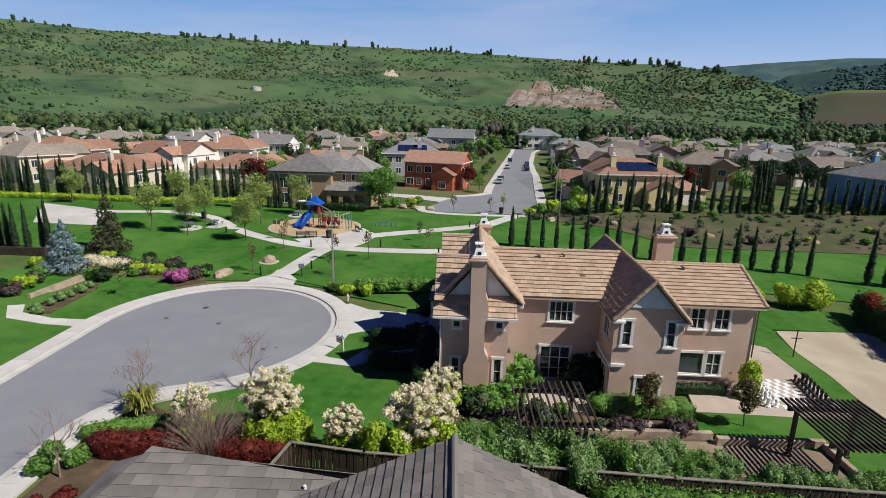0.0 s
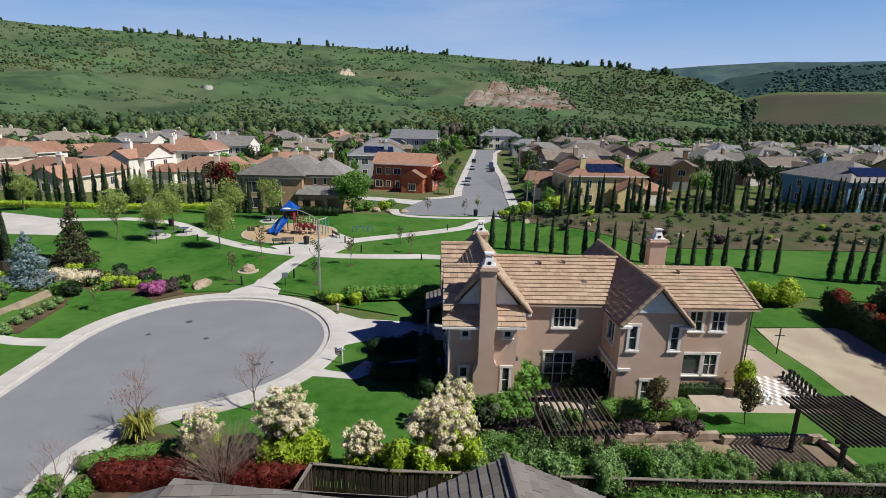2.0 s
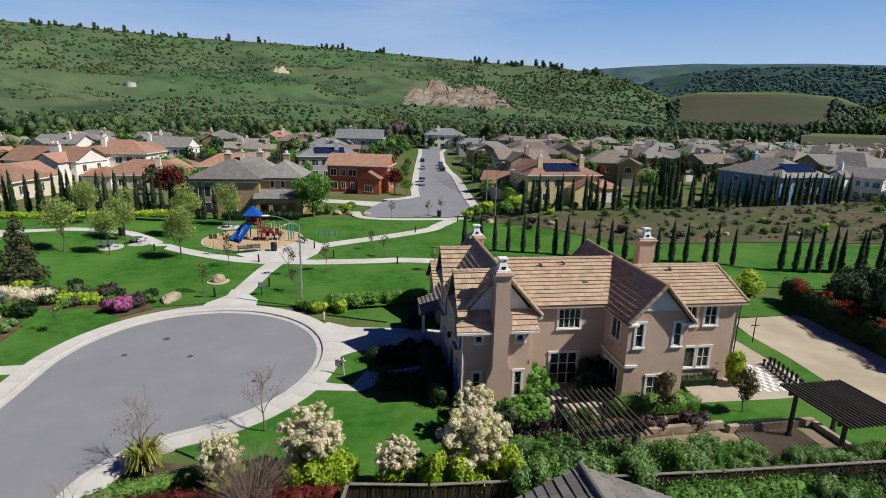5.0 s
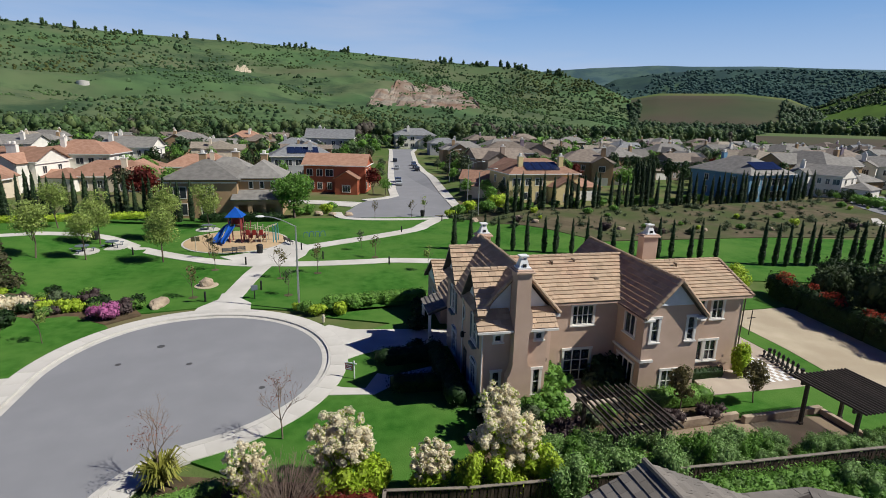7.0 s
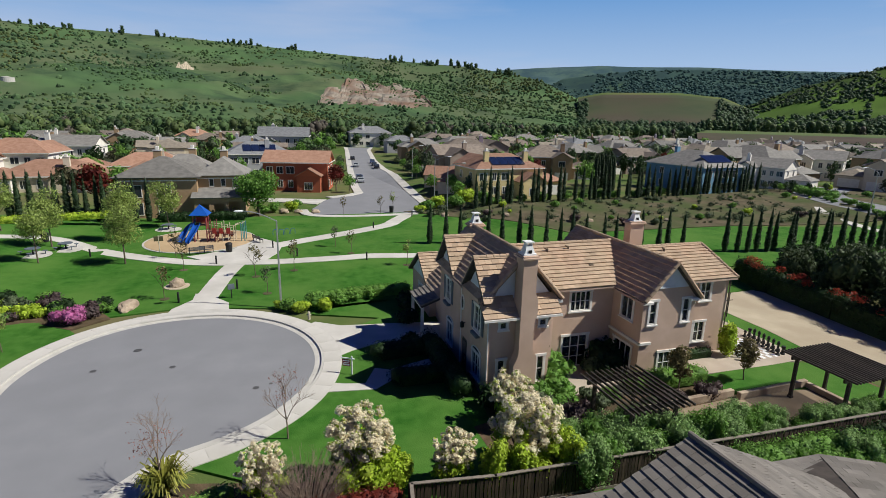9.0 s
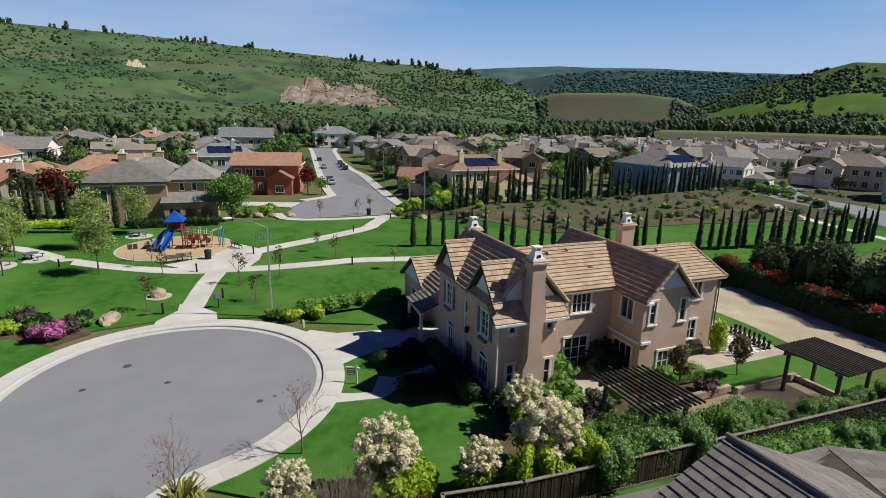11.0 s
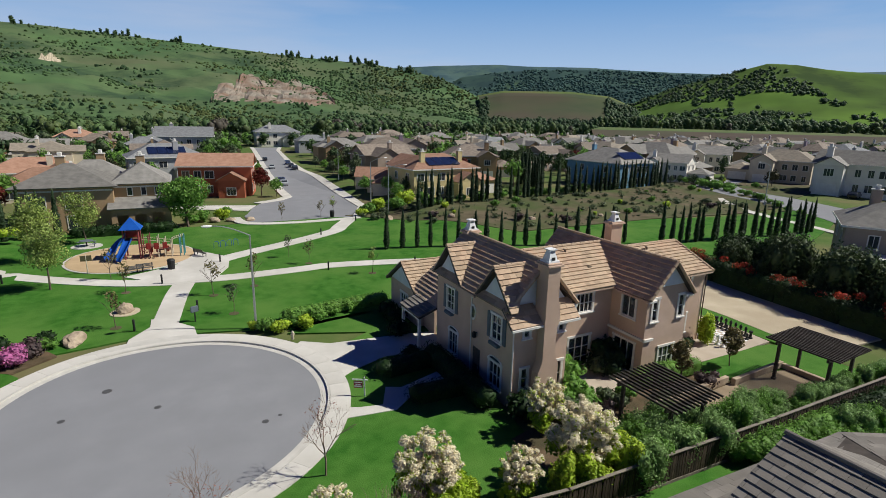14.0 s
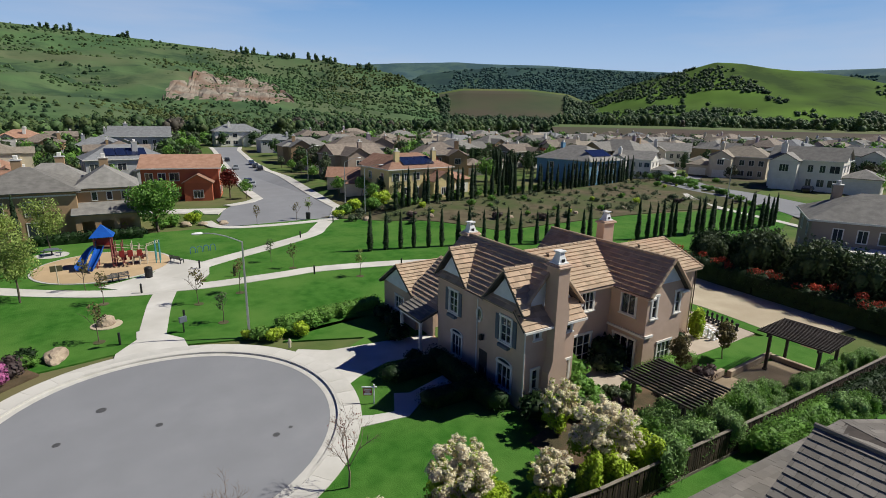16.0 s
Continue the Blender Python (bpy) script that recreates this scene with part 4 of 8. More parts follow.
# eave soffit returns, belt courses, downpipes
part("belt_course", boxes((10.06, 10.2, -0.84, 2.45, 2.7, 2.86), (10.06, 11.0, -0.84, -0.7, 2.7, 2.86)), M["trim"], house, "pale stucco belt course")
part("eave_return", boxes((9.95, 10.75, -1.0, -0.702, 5.5, 5.68, 0.03)), M["trim"], house)
part("eave_return", boxes((13.6, 14.4, -1.0, -0.702, 5.5, 5.68, 0.03)), M["trim"], house)
part("eave_return", boxes((4.3, 4.95, 0.2, 0.598, 5.72, 5.95, 0.03)), M["trim"], house)
for u, v, z in ((-0.06, -0.06, 5.2), (4.72, 2.38, 5.75), (19.78, 1.94, 5.75), (-0.06, 4.75, 6.0)):
    part("downpipe", tube(bmesh.new(), (u, v, 0), (u, v, z), 0.045), M["trim"] if u < 0 else M["bark"], house)

# windows and doors
for u in (0.93, 3.53):
    window(house, H(u, 0, 4.45), 0.42, 0.42, 1, 1, trim=0.12, head=0.12)
window(house, H(0.89, 0, 1.15), 0.46, 1.3, 1, 2)
window(house, H(3.53, 0, 0.75), 0.46, 1.7, 1, 2)
for v in (1.8, 7.7):
    window(house, H(0, v, 3.75, -90), 1.0, 1.6, 2, 3)
    for sg in (-1, 1):
        bm = boxes((-0.06, -0.004, v + sg * 0.85 - 0.17, v + sg * 0.85 + 0.17, 3.7, 5.4))
        for i in range(11):
            box(bm, -0.075, -0.06, v + sg * 0.85 - 0.13, v + sg * 0.85 + 0.13, 3.8 + i * 0.14, 3.88 + i * 0.14)
        part("shutter", bm, M["shutter"], house, "blue-grey louvred shutter")
    part("window_box", boxes((-0.3, -0.01, v - 0.5, v + 0.5, 3.42, 3.62, 0.02)), M["shutter"], house)
window(house, H(0, 1.8, 0.6, -90), 1.3, 1.6, 3, 2, arch=0.35)
window(house, H(0, 7.2, 0.6, -90), 1.2, 1.6, 3, 2, arch=0.35)
bm = bmesh.new()
for i in range(16):
    a0, a1 = 2 * math.pi * i / 16, 2 * math.pi * (i + 1) / 16
    extrude_poly(bm, [(-0.06, 4.6 + r * 0.62 * math.cos(a), 4.65 + r * math.sin(a)) for r, a in ((0.42, a0), (0.55, a0), (0.55, a1), (0.42, a1))], (0.06, 0, 0))
oval = part("oval_window", bm, M["trim"], house, "small oval window")
part("pane", extrude_poly(bmesh.new(), [(-0.02, 4.6 + 0.27 * math.cos(2 * math.pi * i / 16), 4.65 + 0.43 * math.sin(2 * math.pi * i / 16)) for i in range(16)], (0.015, 0, 0)), M["pane"], oval)
door = part("front_door", boxes((0.02, 0.1, 3.62, 4.53, 0.02, 2.28), (-0.02, 0.02, 3.7, 4.05, 0.3, 1.1), (-0.02, 0.02, 4.12, 4.45, 0.3, 1.1), (-0.02, 0.02, 3.7, 4.45, 1.25, 2.1)), M["darkwood"], house, "dark panelled front door")
part("door_handle", tube(bmesh.new(), (-0.05, 3.72, 0.9), (-0.05, 3.72, 1.15), 0.02, seg=6), M["steel"], door)
lantern = part("wall_lantern", boxes((-0.34, -0.12, 3.94, 4.16, 3.1, 3.42), (-0.3, -0.16, 3.98, 4.12, 3.42, 3.5), (-0.14, 0.0, 4.02, 4.08, 3.36, 3.42)), M["blackmetal"], house, "black iron wall lantern")
window(house, H(7.65, 2.45, 4.15), 1.5, 1.35, 4, 2)
window(house, H(7.45, 2.45, 0.05), 1.9, 2.3, 3, 3, sill=False, name="french_door")
window(house, H(10.95, -0.7, 4.05), 0.5, 1.55, 1, 2)
window(house, H(13.5, -0.7, 4.05), 0.5, 1.55, 1, 2)
window(house, H(12.5, -0.7, 0.5), 1.4, 1.5, 3, 2)
window(house, H(10.2, 0.845, 4.0, -90), 1.15, 1.55, 2, 1)
window(house, H(10.2, 0.92, 0.05, -90), 1.8, 2.2, 3, 1, sill=False, name="french_door")
window(house, H(14.95, 2.0, 4.2), 0.5, 1.35, 1, 2)
window(house, H(16.15, 2.0, 4.2), 0.9, 1.35, 2, 2)
window(house, H(17.65, 2.0, 4.2), 0.9, 1.35, 2, 2)
window(house, H(16.0, 2.0, 1.05), 1.7, 1.5, 1, 1)
window(house, H(17.5, 2.0, 1.05), 0.9, 1.5, 2, 2)


def chimney_cap(parent, u, v, z, w, d):
    c = part("chimney_cap", boxes((u - w / 2 - 0.14, u + w / 2 + 0.14, v - d / 2 - 0.14, v + d / 2 + 0.14, z, z + 0.12, 0.02), (u - w / 2 - 0.06, u + w / 2 + 0.06, v - d / 2 - 0.06, v + d / 2 + 0.06, z + 0.12, z + 0.22, 0.02)), M["stucco"], parent)
    bm = bmesh.new()
    a, b, z0, z1 = 0.34, 0.2, z + 0.22, z + 0.74
    lo = [bm.verts.new((u + x * a, v + y * a, z0)) for x, y in ((-1, -1), (1, -1), (1, 1), (-1, 1))]
    hi = [bm.verts.new((u + x * b, v + y * b, z1)) for x, y in ((-1, -1), (1, -1), (1, 1), (-1, 1))]
    bm.faces.new(hi)
    for i in range(4):
        bm.faces.new((lo[i], lo[(i + 1) % 4], hi[(i + 1) % 4], hi[i]))
    box(bm, u - 0.4, u + 0.4, v - 0.4, v + 0.4, z0 - 0.005, z0 + 0.09)
    for x in (-0.17, 0.13):
        box(bm, u + x, u + x + 0.05, v - 0.2, v + 0.2, z1, z1 + 0.18)
    box(bm, u - 0.27, u + 0.27, v - 0.27, v + 0.27, z1 + 0.18, z1 + 0.25)
    part("flue_shroud", bm, M["white"], c, "white tapered chimney shroud")
    part("vent_slot", boxes((u - 0.1, u + 0.1, v - 0.345, v - 0.29, z0 + 0.12, z0 + 0.3)), M["blackmetal"], c)


# front chimney with curved shoulders
shaft = [(-0.3, -0.72, 0.78), (2.3, -0.72, 0.78), (2.6, -0.58, 0.78), (2.85, -0.49, 0.72), (3.1, -0.44, 0.56), (3.4, -0.44, 0.48), (4.9, -0.44, 0.48), (5.1, -0.44, 0.5), (5.35, -0.44, 0.62), (5.7, -0.44, 0.66), (6.4, -0.44, 0.6), (6.75, -0.44, 0.47), (7.0, -0.44, 0.44), (8.85, -0.44, 0.44)]
bm = bmesh.new()
ring = None
for z, a, b in shaft:
    back = -0.004 if z < 5.28 else 0.35
    up = [bm.verts.new((2.15 + x, y, z)) for x, y in ((a, -0.66), (b, -0.66), (b, back), (a, back))]
    for i in range(4 if ring else 0):
        bm.faces.new((ring[i], ring[(i + 1) % 4], up[(i + 1) % 4], up[i]))
    if ring is None:
        bm.faces.new(up)
    ring = up
bm.faces.new(ring)
part("chimney", bm, M["stucco"], house)
chimney_cap(house, 2.15, -0.15, 8.85, 0.88, 1.02)
for u, v, zb, zt, w, d in ((2.6, 9.6, 8.0, 8.8, 1.0, 0.8), (15.75, 8.2, 6.0, 8.75, 1.25, 0.8)):
    part("chimney", boxes((u - w / 2, u + w / 2, v - d / 2, v + d / 2, zb, zt, 0.02)), M["stucco"], house)
    chimney_cap(house, u, v, zt, w, d)
for u, v, z in ((6.4, 5.2, 7.6), (8.1, 5.3, 7.66), (16.0, 4.8, 7.22)):
    bm = tube(bmesh.new(), (u, v, z - 0.1), (u, v, z + 0.25), 0.07, 0.07)
    tube(bm, (u - 0.02, v, z + 0.22), (u - 0.22, v, z + 0.32), 0.09, 0.05)
    part("roof_vent", bm, M["bark"], house)
part("roof_vent", boxes((8.95, 9.3, 3.7, 3.95, 6.72, 6.95, 0.03)), M["bark"], house)

# lower entry and garage wing beyond the left wing
part("wall", wall(bmesh.new(), (0.9, 9.82), "v", 4.0, -0.3, 3.3, T, [(1.2, 2.2, 0.0, 2.2)]), M["stucco"], house)
part("wall", wall(bmesh.new(), (0.3, 13.85), "u", 8.0, -0.3, 2.75, T), M["stucco"], house)
part("wall", wall(bmesh.new(), (0.3, 13.85 + T), "v", 5.36, -0.3, 2.75, T, [(1.9, 3.3, 0.9, 2.1)]), M["stucco"], house)
part("wall", wall(bmesh.new(), (0.3, 19.43), "u", 8.0, -0.3, 2.75, T), M["stucco"], house)
part("gable", extrude_poly(bmesh.new(), [(0.302, 13.9, 2.75), (0.302, 19.6, 2.75), (0.302, 16.75, 4.7)], (T, 0, 0)), M["stucco"], house)
part("gable_siding", extrude_poly(bmesh.new(), [(0.25, 14.1, 2.92), (0.25, 19.4, 2.92), (0.25, 16.75, 4.75)], (0.045, 0, 0)), M["siding"], house, "pale blue-grey gable siding")
window(house, H(0.3, 13.85 + T + 2.6, 0.9, -90), 1.4, 1.2, 3, 2)
roof_face(house, [(-0.05, 13.4, 2.72), (9.0, 13.4, 2.72), (9.0, 16.75, 4.98), (-0.05, 16.75, 4.98)], TM, seed=21)
roof_face(house, [(9.0, 20.1, 2.72), (-0.05, 20.1, 2.72), (-0.05, 16.75, 4.98), (9.0, 16.75, 4.98)], TM, seed=22)
roof_face(house, [(0.0, 14.6, 3.1), (0.0, 9.9, 3.1), (3.2, 9.9, 5.9), (3.2, 14.6, 5.9)], TM, seed=23)
roof_face(house, [(-1.5, 13.4, 2.55), (-1.5, 9.9, 2.55), (0.05, 9.9, 3.12), (0.05, 13.4, 3.12)], M["ntile"], seed=24)
part("porch_beam", boxes((-1.42, -1.22, 10.0, 13.3, 2.25, 2.46)), M["trim"], house)
for v in (10.15, 13.15):
    part("porch_post", boxes((-1.42, -1.22, v - 0.1, v + 0.1, 0.0, 2.25)), M["trim"], house)


# ---- plants ----
LUMP = bmesh.new()
bmesh.ops.create_icosphere(LUMP, subdivisions=1, radius=1)
LUMP_V = np.array([v.co[:] for v in LUMP.verts])
LUMP_F = np.array([[v.index for v in f.verts] for f in LUMP.faces])
LUMP.free()


def leaves(name, blobs, n, size, mat, parent=None, seed=0, up=0.0, inner=0.55, flop=1.0, label="", core=0.0):
    """Many small leaf plates over a set of rounded clumps ((x, y, z), (rx, ry, rz)); core: the share of a clump that is closed growth."""
    r = np.random.RandomState(seed)
    vol = np.array([b[1][0] * b[1][1] + b[1][1] * b[1][2] + b[1][0] * b[1][2] for b in blobs])
    pick = r.choice(len(blobs), n, p=vol / vol.sum())
    c = np.array([b[0] for b in blobs], float)[pick]
    rad = np.array([b[1] for b in blobs], float)[pick]
    d = r.normal(size=(n, 3))
    d /= np.linalg.norm(d, axis=1)[:, None]
    rr = inner + (1 - inner) * r.rand(n) ** 0.6 + r.normal(scale=0.05, size=n)
    p = c + d * rad * rr[:, None]
    nrm = d + r.normal(scale=0.55 * flop, size=(n, 3)) + np.array([0, 0, up])
    nrm /= np.linalg.norm(nrm, axis=1)[:, None]
    t = np.cross(nrm, r.normal(size=(n, 3)))
    t /= np.linalg.norm(t, axis=1)[:, None]
    b = np.cross(nrm, t)
    s = size * (0.6 + 0.8 * r.rand(n))[:, None]
    fold = nrm * s * 0.25
    q = np.stack([p - t * s, p - b * s * 0.5 + fold, p + t * s, p + b * s * 0.5 + fold], 1).reshape(-1, 3)
    loops = np.arange(4 * n)
    starts = np.arange(0, 4 * n, 4)
    if core:
        vs, fs = [], []
        for i, (o, e) in enumerate(blobs):
            k = LUMP_V * (0.85 + 0.3 * r.rand(len(LUMP_V), 1)) * np.array(e) * core + np.array(o)
            vs.append(k)
            fs.append(LUMP_F + 4 * n + i * len(LUMP_V))
        q = np.concatenate([q, *vs])
        f = np.concatenate(fs).ravel()
        loops = np.concatenate([loops, f])
        starts = np.concatenate([starts, 4 * n + np.arange(0, len(f), 3)])
    me = bpy.data.meshes.new(name)
    me.vertices.add(len(q))
    me.vertices.foreach_set("co", q.astype(np.float32).ravel())
    me.loops.add(len(loops))
    me.loops.foreach_set("vertex_index", loops.astype(np.int32))
    me.polygons.add(len(starts))
    me.polygons.foreach_set("loop_start", starts.astype(np.int32))
    me.update(calc_edges=True)
    me.materials.append(mat)
    ob = new(name, me)
    ob.parent = parent
    if label:
        ob["label"] = label
    return ob


def clumps(r, n, c, spread, size):
    """n clumps round c, within spread, of a radius about size."""
    out = []
    for _ in range(n):
        d = Vector((r.gauss(0, 1), r.gauss(0, 1), r.gauss(0, 1))).normalized() * r.random() ** 0.4
        s = size * r.uniform(0.7, 1.25)
        out.append(((c[0] + d.x * spread[0], c[1] + d.y * spread[1], c[2] + d.z * spread[2]), (s, s, s * r.uniform(0.7, 1.0))))
    return out


def limbs(bm, r, base, tip, rad, depth, spread=0.5, seg=6, n=3, shrink=0.62):
    """A tapered limb from base to tip with branches."""
    base, tip = Vector(base), Vector(tip)
    mid = (base + tip) / 2 + Vector((r.uniform(-1, 1), r.uniform(-1, 1), 0)) * (tip - base).length * 0.06
    tube(bm, base, mid, rad, rad * 0.8, seg)
    tube(bm, mid, tip, rad * 0.8, rad * 0.55, seg)
    if depth:
        ln = (tip - base).length
        for i in range(n):
            at = base + (tip - base) * r.uniform(0.55, 1.0)
            a = 2 * math.pi * (i + r.random()) / n
            dr = (tip - base).normalized() + Vector((math.cos(a), math.sin(a), r.uniform(-0.1, 0.35))) * spread
            limbs(bm, r, at, at + dr.normalized() * ln * shrink * r.uniform(0.8, 1.15), rad * 0.5, depth - 1, spread, max(3, seg - 1), n, shrink)


def tree(name, label, h, crown_r, mat, seed, n=900, leaf=0.2, trunk=0.12, clear=0.3, nb=12, category="tree", bark=None, csize=0.45, tall=1.0, deep=2):
    r = random.Random(seed)
    ob = thing(name, label, category)
    bm = bmesh.new()
    limbs(bm, r, (0, 0, -0.1), (r.uniform(-0.1, 0.1), r.uniform(-0.1, 0.1), h * (clear + 0.25)), trunk, deep, 0.75, 7 if deep > 1 else 5, 4, 0.55)
    part("trunk", bm, bark or M["bark"], ob)
    cz = h * (clear + (1 - clear) * 0.5)
    bl = clumps(r, nb, (0, 0, cz), (crown_r * 0.62, crown_r * 0.62, h * (1 - clear) * 0.33 * tall), crown_r * csize)
    leaves("crown", bl, n, leaf, mat, ob, seed)
    return ob


def shrub(name, label, rx, ry, h, mat, seed, n=500, leaf=0.11, nb=7, category="shrub", core=0.78):
    r = random.Random(seed)
    ob = thing(name, label, category)
    bl = [((0, 0, h * 0.45), (rx * 0.75, ry * 0.75, h * 0.5))]
    bl += [((r.uniform(-1, 1) * rx * 0.6, r.uniform(-1, 1) * ry * 0.6, h * r.uniform(0.35, 0.72)), (rx * 0.42, ry * 0.42, h * 0.3)) for _ in range(nb)]
    leaves("foliage", bl, n, leaf, mat, ob, seed, core=core, inner=core - 0.08)
    bm = bmesh.new()
    for i in range(5):
        tube(bm, (0, 0, -0.05), (r.uniform(-0.5, 0.5) * rx, r.uniform(-0.5, 0.5) * ry, h * 0.6), 0.03, 0.012, 5)
    part("stem", bm, M["bark"], ob)
    return ob


def hedge(label, a, b, w, h, mat, seed, leaf=0.06, dens=300):
    """A clipped hedge from a to b."""
    a, b = Vector((*a, 0)), Vector((*b, 0))
    ln = (b - a).length
    ob = thing("hedge", label, "hedge", pose(a.x, a.y, level(a.x, a.y) + 0.08, 0, 0, math.degrees(math.atan2(b.y - a.y, b.x - a.x))))
    r = random.Random(seed)
    bl = []
    k = 0.0
    while k < ln:
        bl.append(((k, r.uniform(-0.06, 0.06), h * 0.5), (w * 0.62, w * 0.55 * r.uniform(0.9, 1.1), h * 0.52 * r.uniform(0.92, 1.08))))
        k += w * 0.45
    leaves("foliage", bl, int(dens * ln * (h + w * 0.5)), leaf, mat, ob, seed, inner=0.8, core=0.82)
    bm = bmesh.new()
    box(bm, 0.05, ln - 0.05, -w * 0.36, w * 0.36, 0.0, h * 0.72, 0.05)
    part("inner_growth", bm, mat, ob)
    return ob


KIN = {}


def clone(ob, m):
    """copy_thing() for protos that are copied often: their parts are looked up once."""
    if ob.name not in KIN:
        KIN[ob.name] = list(ob.children_recursive)
    made = {}
    for o in (ob, *KIN[ob.name]):
        made[o] = o.copy()
        scene.collection.objects.link(made[o])
        made[o].parent = made.get(o.parent, o.parent)
    made[ob].matrix_basis = m
    return made[ob]


def place(proto, x, y, s=1.0, rz=0.0, sz=None, dz=0.08, first=[]):
    m = pose(x, y, level(x, y) + dz, 0, 0, rz) @ Matrix.Diagonal((s, s, sz or s, 1))
    if proto.name in first:
        return clone(proto, m)
    first.append(proto.name)
    proto.matrix_basis = m
    return proto


rn = random.Random(5)


# narrow cypresses
def cypress(seed, h=4.6, w=0.36):
    r = random.Random(seed)
    ob = thing("cypress_tree", "tall narrow dark green column cypress", "tree", group="row of cypresses")
    bl = []
    lean = r.uniform(-0.05, 0.05), r.uniform(-0.05, 0.05)
    for i in range(30):
        t = i / 29
        q = w * (1.0 - t) ** 0.62 * min(1.0, 0.62 + t * 2.2) * r.uniform(0.9, 1.08)
        bl.append(((lean[0] * t + r.uniform(-0.03, 0.03), lean[1] * t + r.uniform(-0.03, 0.03), h * (0.04 + 0.93 * t)), (q + 0.03, q + 0.03, h / 18)))
    leaves("crown", bl, 900, 0.075, L["cypress"], ob, seed, up=0.5, inner=0.82, core=0.9)
    part("trunk", tube(bmesh.new(), (0, 0, -0.1), (0, 0, h * 0.9), 0.07, 0.02, 6), M["bark"], ob)
    return ob


CY = [cypress(i) for i in range(4)]


def cy_row(pts, n, s0, s1, jit=0.25):
    line = smooth_line(pts, 12)
    seglen = [0.0]
    for a, b in zip(line, line[1:]):
        seglen.append(seglen[-1] + math.dist(a, b))
    for i in range(n):
        d = seglen[-1] * i / (n - 1)
        k = max(j for j in range(len(line)) if seglen[j] <= d + 1e-6)
        k = min(k, len(line) - 2)
        t = (d - seglen[k]) / max(1e-6, seglen[k + 1] - seglen[k])
        x, y = (line[k][c] + (line[k + 1][c] - line[k][c]) * t + rn.gauss(0, jit) for c in (0, 1))
        s = rn.uniform(s0, s1)
        place(CY[i % 4], x, y, s * rn.uniform(0.9, 1.15), rn.uniform(0, 360), s)


cy_row([(9.0, 67.5), (18.7, 64.6), (25.5, 62.0), (31, 60.0), (37.5, 58.6), (41.6, 57.4)], 19, 1.0, 1.2, 0.2)
cy_row([(45.8, 54.4), (52, 53.4), (60, 52.4), (68, 51), (77, 49.6)], 22, 1.1, 1.35, 0.2)
cy_row([(24, 88), (31.3, 89.8), (38.8, 90.3), (57.4, 91.0), (73.5, 92.7), (88, 94.5), (100, 96.5)], 46, 1.3, 1.55, 0.3)
cy_row([(58, 96), (63, 104), (68, 115)], 16, 1.6, 1.9, 0.5)
cy_row([(-100, 94), (-84, 92.4), (-67, 91), (-58, 90.4), (-48, 89.6), (-38.7, 91.0), (-28.6, 91.6)], 58, 1.34, 1.6, 0.35)
cy_row([(-52, 57), (-48, 55.5), (-43, 54.6)], 7, 1.05, 1.35, 0.3)

# park trees
PT = [tree("park_tree", "pale green young street tree with thin trunk", 7.4, 2.35, L["young"], 20 + i, 3600, 0.125, 0.1, 0.26, 20, tall=1.15) for i in range(3)]
for i, (x, y, s) in enumerate(((-39.3, 67.1, 0.92), (-35.5, 74.6, 0.98), (-26.3, 66.3, 0.95), (-34.5, 67.3, 0.8), (-28.3, 77.3, 1.1), (-24.7, 86.4, 1.0), (-43, 82, 0.9), (-62, 84, 0.9))):
    place(PT[i % 3], x, y, s, i * 77)
YT = [tree("young_tree", "staked young tree with sparse reddish buds", 3.3, 0.75, m, 31 + i, 150, 0.11, 0.035, 0.35, 7) for i, m in enumerate((L["bronze"], L["young"], L["olive"]))]
for i, (x, y) in enumerate(((-12.9, 58.4), (-11.9, 53.1), (-9.0, 59.6), (3.3, 58.7), (-2.0, 64.9), (-20.1, 62.4), (-20.7, 53.8), (-29.6, 45.1), (-21.4, 67.2), (-3.4, 68.5), (7.6, 92), (10, 93), (1, 91))):
    place(YT[(0, 2, 0, 1, 0, 0, 0, 1)[i % 8]], x, y, 0.9 + 0.25 * rn.random(), i * 50)
big = tree("shade_tree", "large rounded bright green shade tree", 8.6, 3.5, L["green"], 41, 5200, 0.22, 0.22, 0.16, 22)
place(big, -12.4, 93.6, 0.98)
redt = tree("plum_tree", "wine-red leaved plum tree", 6.0, 2.6, L["red"], 42, 1200, 0.26, 0.16, 0.2, 14)
for x, y, s in ((4.6, 125.5, 0.95), (-37, 100, 1.2), (58, 128, 0.9), (120, 150, 1.0)):
    place(redt, x, y, s, x)
spruce = thing("blue_spruce", "silvery blue spruce with drooping tiers", "tree", pose(-38.4, 50.2, level(-38.4, 50.2)))
bl = []
for i in range(9):
    t = i / 8
    for k in range(7):
        a = k * 0.9 + i
        q = (2.15 * (1 - t) ** 0.8 + 0.1) * rn.uniform(0.65, 1.15)
        bl.append(((q * 0.66 * math.cos(a), q * 0.66 * math.sin(a), 0.5 + 4.7 * t + rn.uniform(-0.2, 0.2)), (q * 0.4 + 0.1, q * 0.4 + 0.1, 0.3)))
leaves("crown", bl, 4200, 0.12, L["spruce"], spruce, 3, up=0.4)
part("trunk", tube(bmesh.new(), (0, 0, -0.1), (0, 0, 5.0), 0.14, 0.02, 7), M["bark"], spruce)
conif = thing("conifer_tree", "dark brown-green open conifer", "tree", pose(-38.0, 56.6, level(-38, 56.6)))
bl = []
